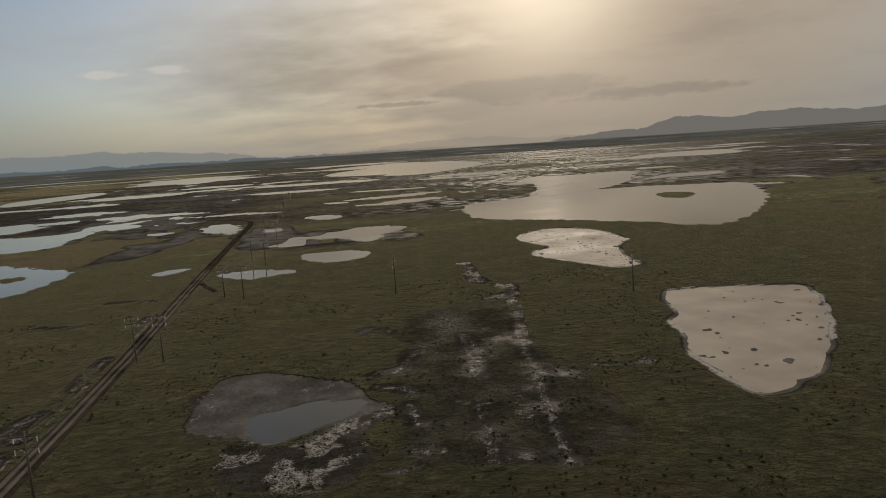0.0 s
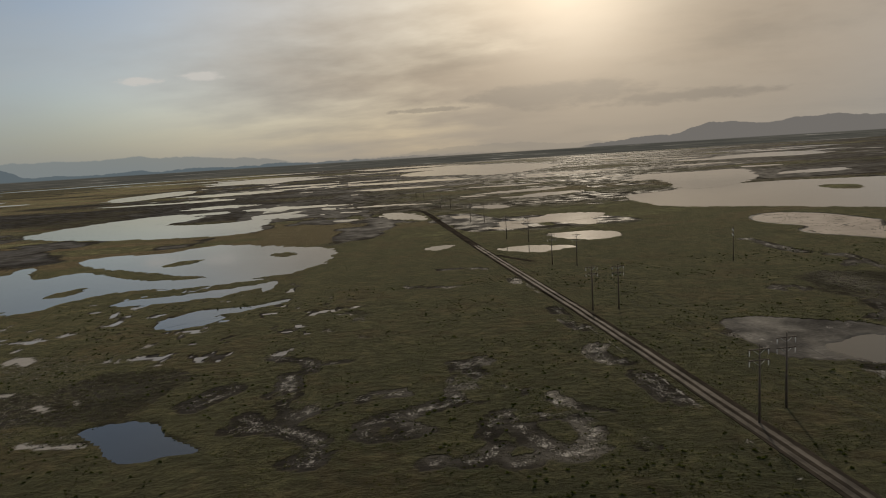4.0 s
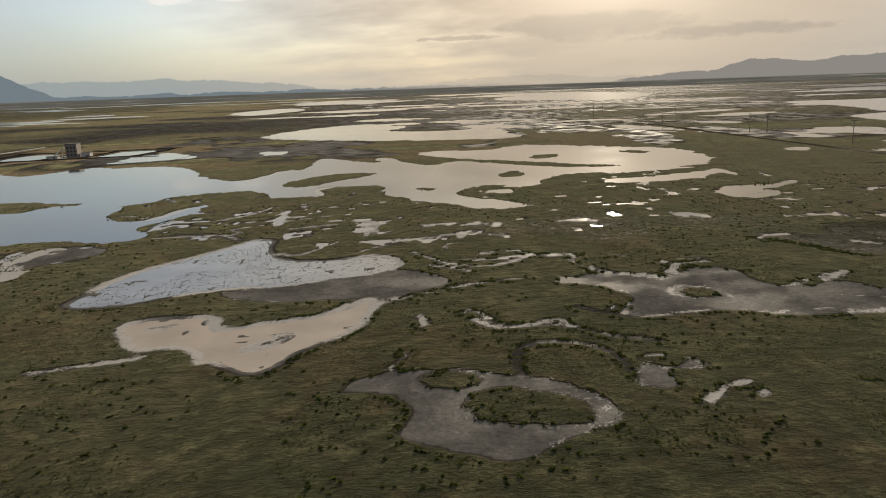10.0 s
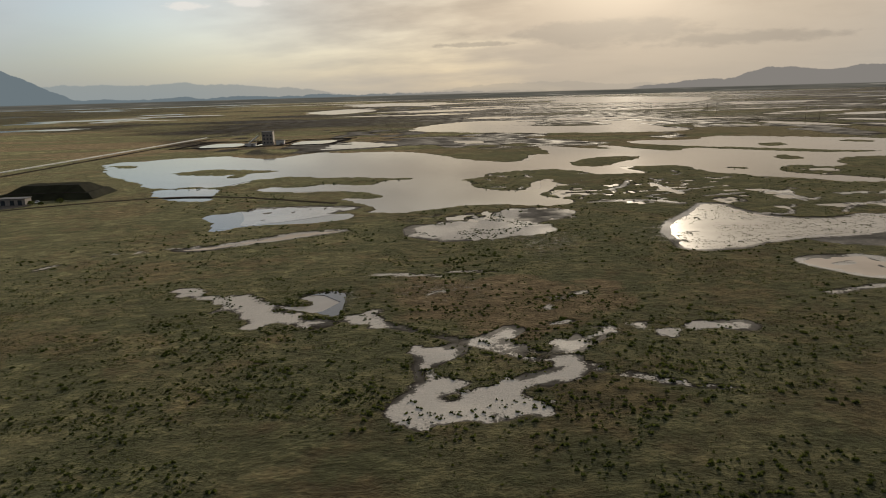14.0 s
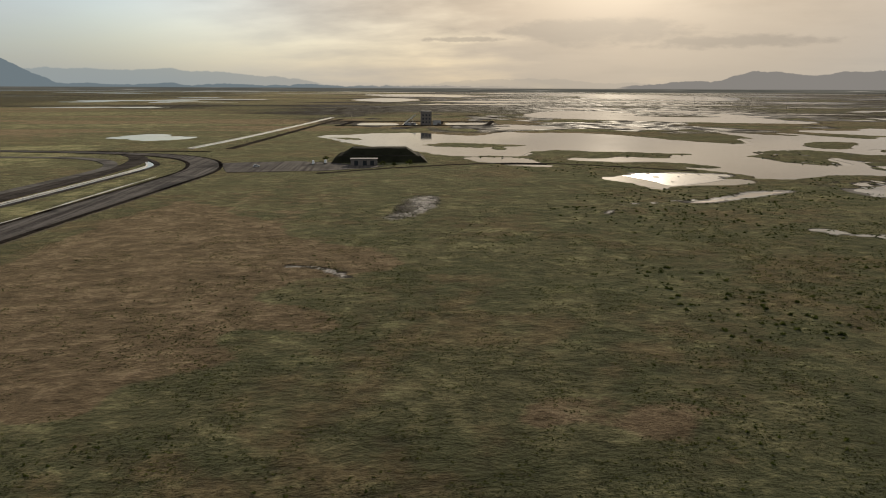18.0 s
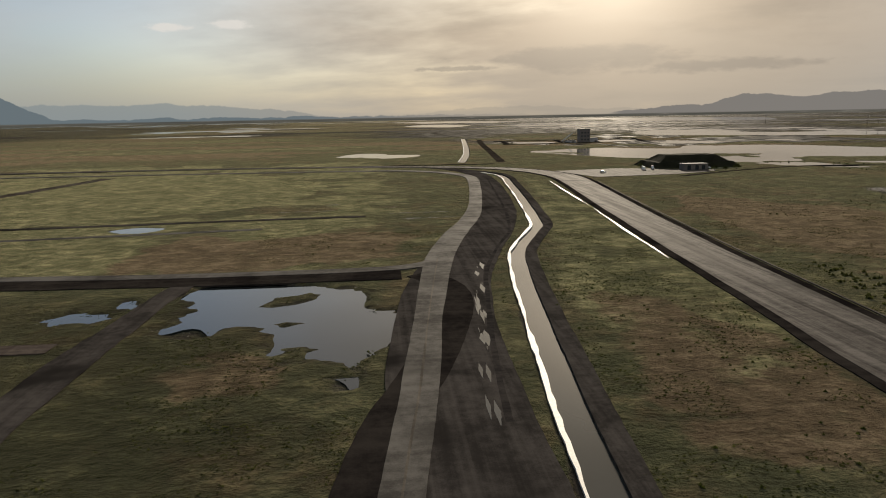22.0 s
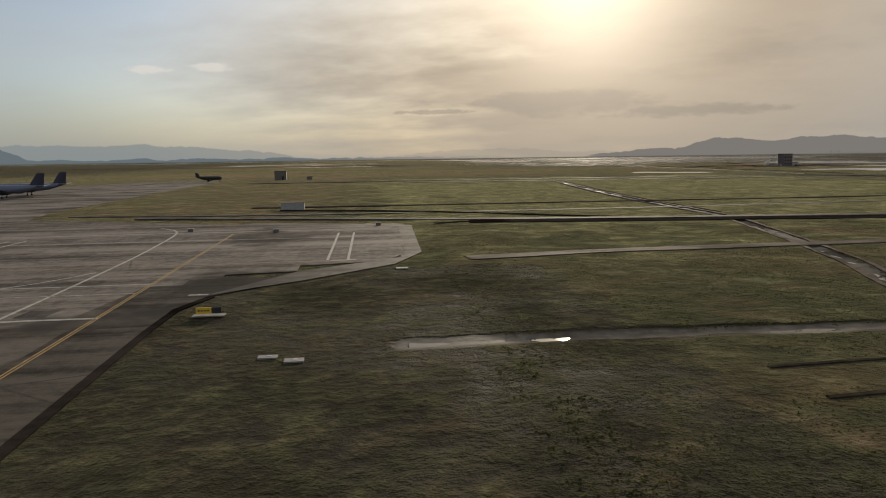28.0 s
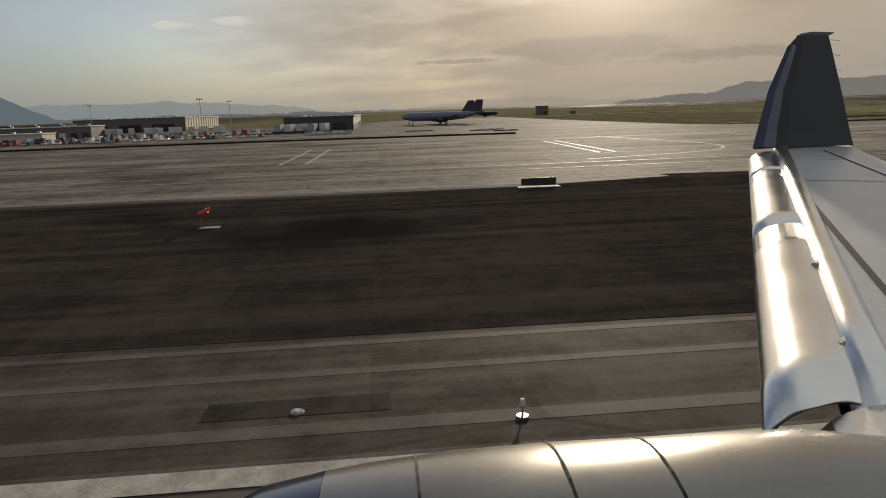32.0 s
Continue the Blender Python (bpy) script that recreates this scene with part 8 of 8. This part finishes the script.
# panel seams and hinge line on the upper surface
def seam(x0, y0, x1, y1, w_=0.02):
    n = 8
    prof = lambda s, th: th * 2.6 * (0.2969 * math.sqrt(s) - 0.126 * s - 0.3516 * s * s + 0.2843 * s ** 3 - 0.1036 * s ** 4)
    pts = []
    for i in range(n + 1):
        x, y = x0 + (x1 - x0) * i / n, y0 + (y1 - y0) * i / n
        u = (y - 3.6) / 8.2
        nx0 = station(y)[0] + 0.62 - 0.12 * u
        te = np.interp(y, [1.2, 2.4, 3.6, 5, 7, 9, 11, 12.2], [6.9, 6.95, 7.0, 7.15, 7.5, 7.95, 8.4, 8.72])
        s = min(max((x - nx0) / (te - nx0), 0.01), 0.99)
        pts.append((x, y, station(y)[1] + prof(s, 0.16 - 0.05 * u) + 0.006))
    d = Vector((y1 - y0, x0 - x1, 0)).normalized() * w_
    bm = loft([[(x - d.x, y - d.y, z), (x + d.x, y + d.y, z)] for x, y, z in pts], False, False)
    return part("panel_seam", bm, M_GAP, jet)
seam(5.75, 8.9, 4.15, 4.9, 0.035)
seam(7.9, 11.7, 7.55, 9.6)
seam(7.2, 10.9, 7.75, 10.9, 0.01)
seam(5.9, 9.6, 7.9, 9.2, 0.012)
# winglet
def wl(x0, c, y, z, th):
    return [(x0, y, z), (x0 + 0.3 * c, y + th, z + 0.02), (x0 + c, y, z), (x0 + 0.3 * c, y - th, z + 0.02)]
part("winglet", loft([wl(6.80, 1.95, 12.10, -0.92, 0.10), wl(6.95, 1.80, 12.25, -0.62, 0.09), wl(7.30, 1.42, 12.55, 0.15, 0.07), wl(7.80, 0.86, 12.85, 0.95, 0.05), wl(8.02, 0.62, 12.92, 1.14, 0.03)]), M_NAVYDARK, jet, "dark navy upswept winglet")
part("winglet_edge", loft([wl(6.76, 0.50, 12.06, -0.90, 0.105), wl(6.92, 0.44, 12.22, -0.60, 0.095), wl(7.27, 0.34, 12.52, 0.15, 0.075), wl(7.78, 0.2, 12.83, 0.95, 0.055)]), M_NAVY, jet, "glossy blue winglet leading edge")
part("winglet_cap", loft([wl(7.98, 0.68, 12.92, 1.13, 0.035), wl(8.12, 0.66, 12.94, 1.19, 0.03)]), M_NAVY, jet)
for i in range(4):
    part("static_wick", rod((8.68 - 0.02 * i, 12.9 - 0.09 * i, 1.05 - 0.28 * i), (8.86 - 0.02 * i, 12.9 - 0.09 * i, 1.03 - 0.28 * i), 0.006, seg=5), M_STEEL, jet)
# engine nacelle
NC = (3.0, -2.565)
NAC = [(-0.95, 0.60, -0.03), (-0.90, 0.68, -0.02), (-0.70, 0.745, 0.0), (-0.38, 0.795, 0.0), (-0.1, 0.825, 0.0), (0.3, 0.85, 0.0), (0.8, 0.855, 0.0), (1.3, 0.845, 0.0), (1.8, 0.82, 0.02), (2.25, 0.79, 0.04), (2.7, 0.70, 0.06)]
def ring_at(x, r, up_):
    return [(x, NC[0] + r * math.cos(a), NC[1] + up_ + r * math.sin(a)) for a in [k / 40 * math.tau for k in range(40)]]
part("inlet_lip", loft([ring_at(*p) for p in NAC[:4]], False), M_NAVY, jet, "glossy navy inlet cowl", shade=True)
part("cowl", loft([ring_at(*p) for p in [(-0.378, 0.796, 0.0)] + NAC[4:8]], False), M_COWL, jet, "pale grey engine cowl with panel seams", shade=True)
part("rear_cowl", loft([ring_at(*p) for p in [(1.304, 0.845, 0.0)] + NAC[8:]], False), M_COWL, jet, shade=True)
for x in (0.09, 0.80, 1.30):
    r = np.interp(x, [p[0] for p in NAC], [p[1] for p in NAC])
    part("cowl_seam", loft([[(xx, NC[0] + (r + 0.004) * math.cos(a), NC[1] + (r + 0.004) * math.sin(a)) for a in [k / 40 * math.tau for k in range(40)]] for xx in (x - 0.007, x + 0.007)], False), M_GAP, jet)
part("fan_face", rod((-0.25, NC[0], NC[1]), (-0.2, NC[0], NC[1]), 0.72, seg=32), M_GAP, jet)
part("pylon", loft([[(1.7, NC[0] - 0.16, -1.86), (1.7, NC[0] + 0.16, -1.86), (1.7, NC[0] + 0.16, -2.2), (1.7, NC[0] - 0.16, -2.2)], [(3.2, NC[0] - 0.2, -1.92), (3.2, NC[0] + 0.2, -1.92), (3.2, NC[0] + 0.2, -2.5), (3.2, NC[0] - 0.2, -2.5)]]), M_COWL, jet)
for dx_ in range(4):
    for dz_ in range(4):
        a = radians(128 + 3.2 * dz_)
        part("vent_hole", rod((-0.27 + 0.035 * dx_, NC[0] + 0.80 * math.cos(a), NC[1] + 0.80 * math.sin(a)), (-0.27 + 0.035 * dx_, NC[0] + 0.812 * math.cos(a), NC[1] + 0.812 * math.sin(a)), 0.011, seg=6), M_GAP, jet)

# ---- plant cover: scrub, tussocks and reeds ----
def clumps(name, pts, size, mat, label, blades, seed, flat=1.0):
    """Many small tufts of upright leaning blades as one mesh."""
    r = np.random.RandomState(seed)
    n = len(pts)
    s = size * (0.5 + r.rand(n))
    cx, cy = pts[:, 0], pts[:, 1]
    cz = height_at(cx, cy) - 0.04
    V = np.zeros((n, blades, 3, 3))
    for i in range(blades):
        a = r.rand(n) * math.tau
        ox, oy = s * 0.7 * (r.rand(n) - 0.5), s * 0.7 * (r.rand(n) - 0.5)
        hw = s * (0.35 + 0.35 * r.rand(n))
        V[:, i, 0] = np.stack([cx + ox - hw * np.cos(a), cy + oy - hw * np.sin(a), cz], 1)
        V[:, i, 1] = np.stack([cx + ox + hw * np.cos(a), cy + oy + hw * np.sin(a), cz], 1)
        lean = s * 0.7
        V[:, i, 2] = np.stack([cx + ox + lean * (r.rand(n) - 0.5), cy + oy + lean * (r.rand(n) - 0.5), cz + s * flat * (0.6 + 0.6 * r.rand(n))], 1)
    tri = np.arange(n * blades * 3).reshape(-1, 3)
    me = quads_mesh(name, V.reshape(-1, 3), tri, mat)
    return tagged(new(name, me), label, "plants", kind="stuff")


def scatter(n, x0, x1, y0, y1, seed, size, lo, power=1.0):
    """Points strewn in uneven drifts over dry, unpaved ground."""
    r = np.random.RandomState(seed)
    x, y = r.uniform(x0, x1, n), y0 + (y1 - y0) * r.rand(n) ** power
    keep = fractal(x, y, size, seed + 3, 3) > lo
    i, j = np.clip(np.searchsorted(xs, x), 0, nx - 1), np.clip(np.searchsorted(ys, y), 0, ny - 1)
    keep &= (H[j, i] > -0.07) & (salt[j, i] < 0.6) & (mud[j, i] < 0.75)
    for line, half in ((MAIN, 8), (SIDE, 8), (CROSS, 4.5), (PATHC, 3), (CUTS["canal"][0], 3.0), (ROADS[0][1], 3.2)):
        keep &= along(x, y, line) > half
    keep &= ~((x < -1046) & (y < 125)) & ~((x < -1024) & (y > 60) & (y < 125))
    return np.stack([x[keep], y[keep]], 1)


def rimmed(n, x0, x1, y0, y1, seed, lo=0.12, hi=0.5):
    """Points on the grassy rims of mud and gullies."""
    r = np.random.RandomState(seed)
    x, y = r.uniform(x0, x1, n), r.uniform(y0, y1, n)
    i, j = np.clip(np.searchsorted(xs, x), 0, nx - 1), np.clip(np.searchsorted(ys, y), 0, ny - 1)
    keep = (mud[j, i] > lo) & (mud[j, i] < hi) & (salt[j, i] < 0.25) & (H[j, i] > -0.12)
    return np.stack([x[keep], y[keep]], 1)


def within(ring, n, seed, lo):
    """Points strewn in rows over one shallow flat."""
    c = chaikin(ring)
    r = np.random.RandomState(seed)
    x, y = r.uniform(c[:, 0].min(), c[:, 0].max(), n), r.uniform(c[:, 1].min(), c[:, 1].max(), n)
    keep = (inside_by(x, y, c) > 1.0) & (fractal(x, y, 9, seed, 2) > lo)
    return np.stack([x[keep], y[keep]], 1)


clumps("scrub", scatter(15000, -620, 160, 80, 330, 101, 22, 0.0, 1.3), 0.50, M_SCRUB, "dark low scrub dotted over the marsh", 8, 1, 0.62)
for ring in THICKETS:
    span = np.ptp(np.array(ring), axis=0)
    clumps("thicket", within(ring, int(0.5 * span[0] * span[1]), 241, -0.02), 0.5, M_SCRUB, "dense thicket of dark marsh scrub", 8, 12, 0.6)
clumps("rim_scrub", rimmed(60000, -400, -230, 85, 200, 211), 0.42, M_SCRUB, "dark scrub lining the rims of muddy creeks", 7, 7, 0.65)
clumps("rim_scrub", rimmed(40000, -570, -430, 75, 170, 221), 0.32, M_SCRUB, "dark scrub lining the rims of pale gullies", 7, 8, 0.65)
for name, ring in FLATS.items():
    if "fork" in name or name == "flat_pale_east":
        span = np.ptp(np.array(ring), axis=0)
        clumps("reed_tufts", within(ring, min(2500, int(0.9 * span[0] * span[1]) + 8), 251, 0.0), 0.34, M_SCRUB, "dark tufts standing on a pale mud flat", 6, 13, 0.7)
clumps("reed_tufts", within(FLATS["flat_shallow"], 8000, 231, -0.12), 0.22, M_SCRUB, "dark reed tufts standing in shallow water", 5, 9, 0.7)
r_ = np.random.RandomState(71)
u_ = r_.rand(120)
hedge = np.stack([-739.5 - 2.6 * u_ + 2.0 * r_.randn(120), 98 - 26 * u_ + 2.2 * r_.randn(120)], 1)
clumps("roadside_scrub", hedge, 0.42, M_TUSS, "ragged pale green scrub beside a gravel road", 8, 10, 0.9)
clumps("tussock_grass", scatter(200000, -840, -540, 12, 150, 111, 5, 0.03, 1.4), 0.19, M_TUSS, "tufted green and straw grass", 3, 2, 0.65)
for ring in ([(-934, 45), (-930, 50), (-917, 47), (-914, 40), (-924, 33.8), (-932, 36)], [(-953, 38), (-951, 47), (-941, 50), (-940, 40)]):
    clumps("rank_grass", within(ring, 4200, 261, -0.6), 0.13, M_MOUND, "dark rank patch of meadow grass", 3, 15, 0.6)
clumps("meadow_grass", scatter(160000, -1040, -840, 12, 110, 113, 5, 0.0, 1.4), 0.13, M_TUSS, "short tufted green meadow grass", 3, 14, 0.55)
clumps("dark_tussock", scatter(11000, -800, -480, 12, 190, 131, 24, 0.03, 1.4), 0.26, M_SCRUB, "dark green tufted marsh grass", 4, 3, 0.8)
clumps("marsh_grass", scatter(90000, -600, 160, 85, 220, 171, 10, 0.0, 1.4), 0.28, M_TUSS, "short green marsh grass tufts", 2, 5, 0.8)
clumps("scrub", scatter(7000, -570, -440, 40, 130, 201, 16, 0.07, 1.0), 0.36, M_SCRUB, "dense dark low scrub on the marsh edge", 7, 6, 0.8)
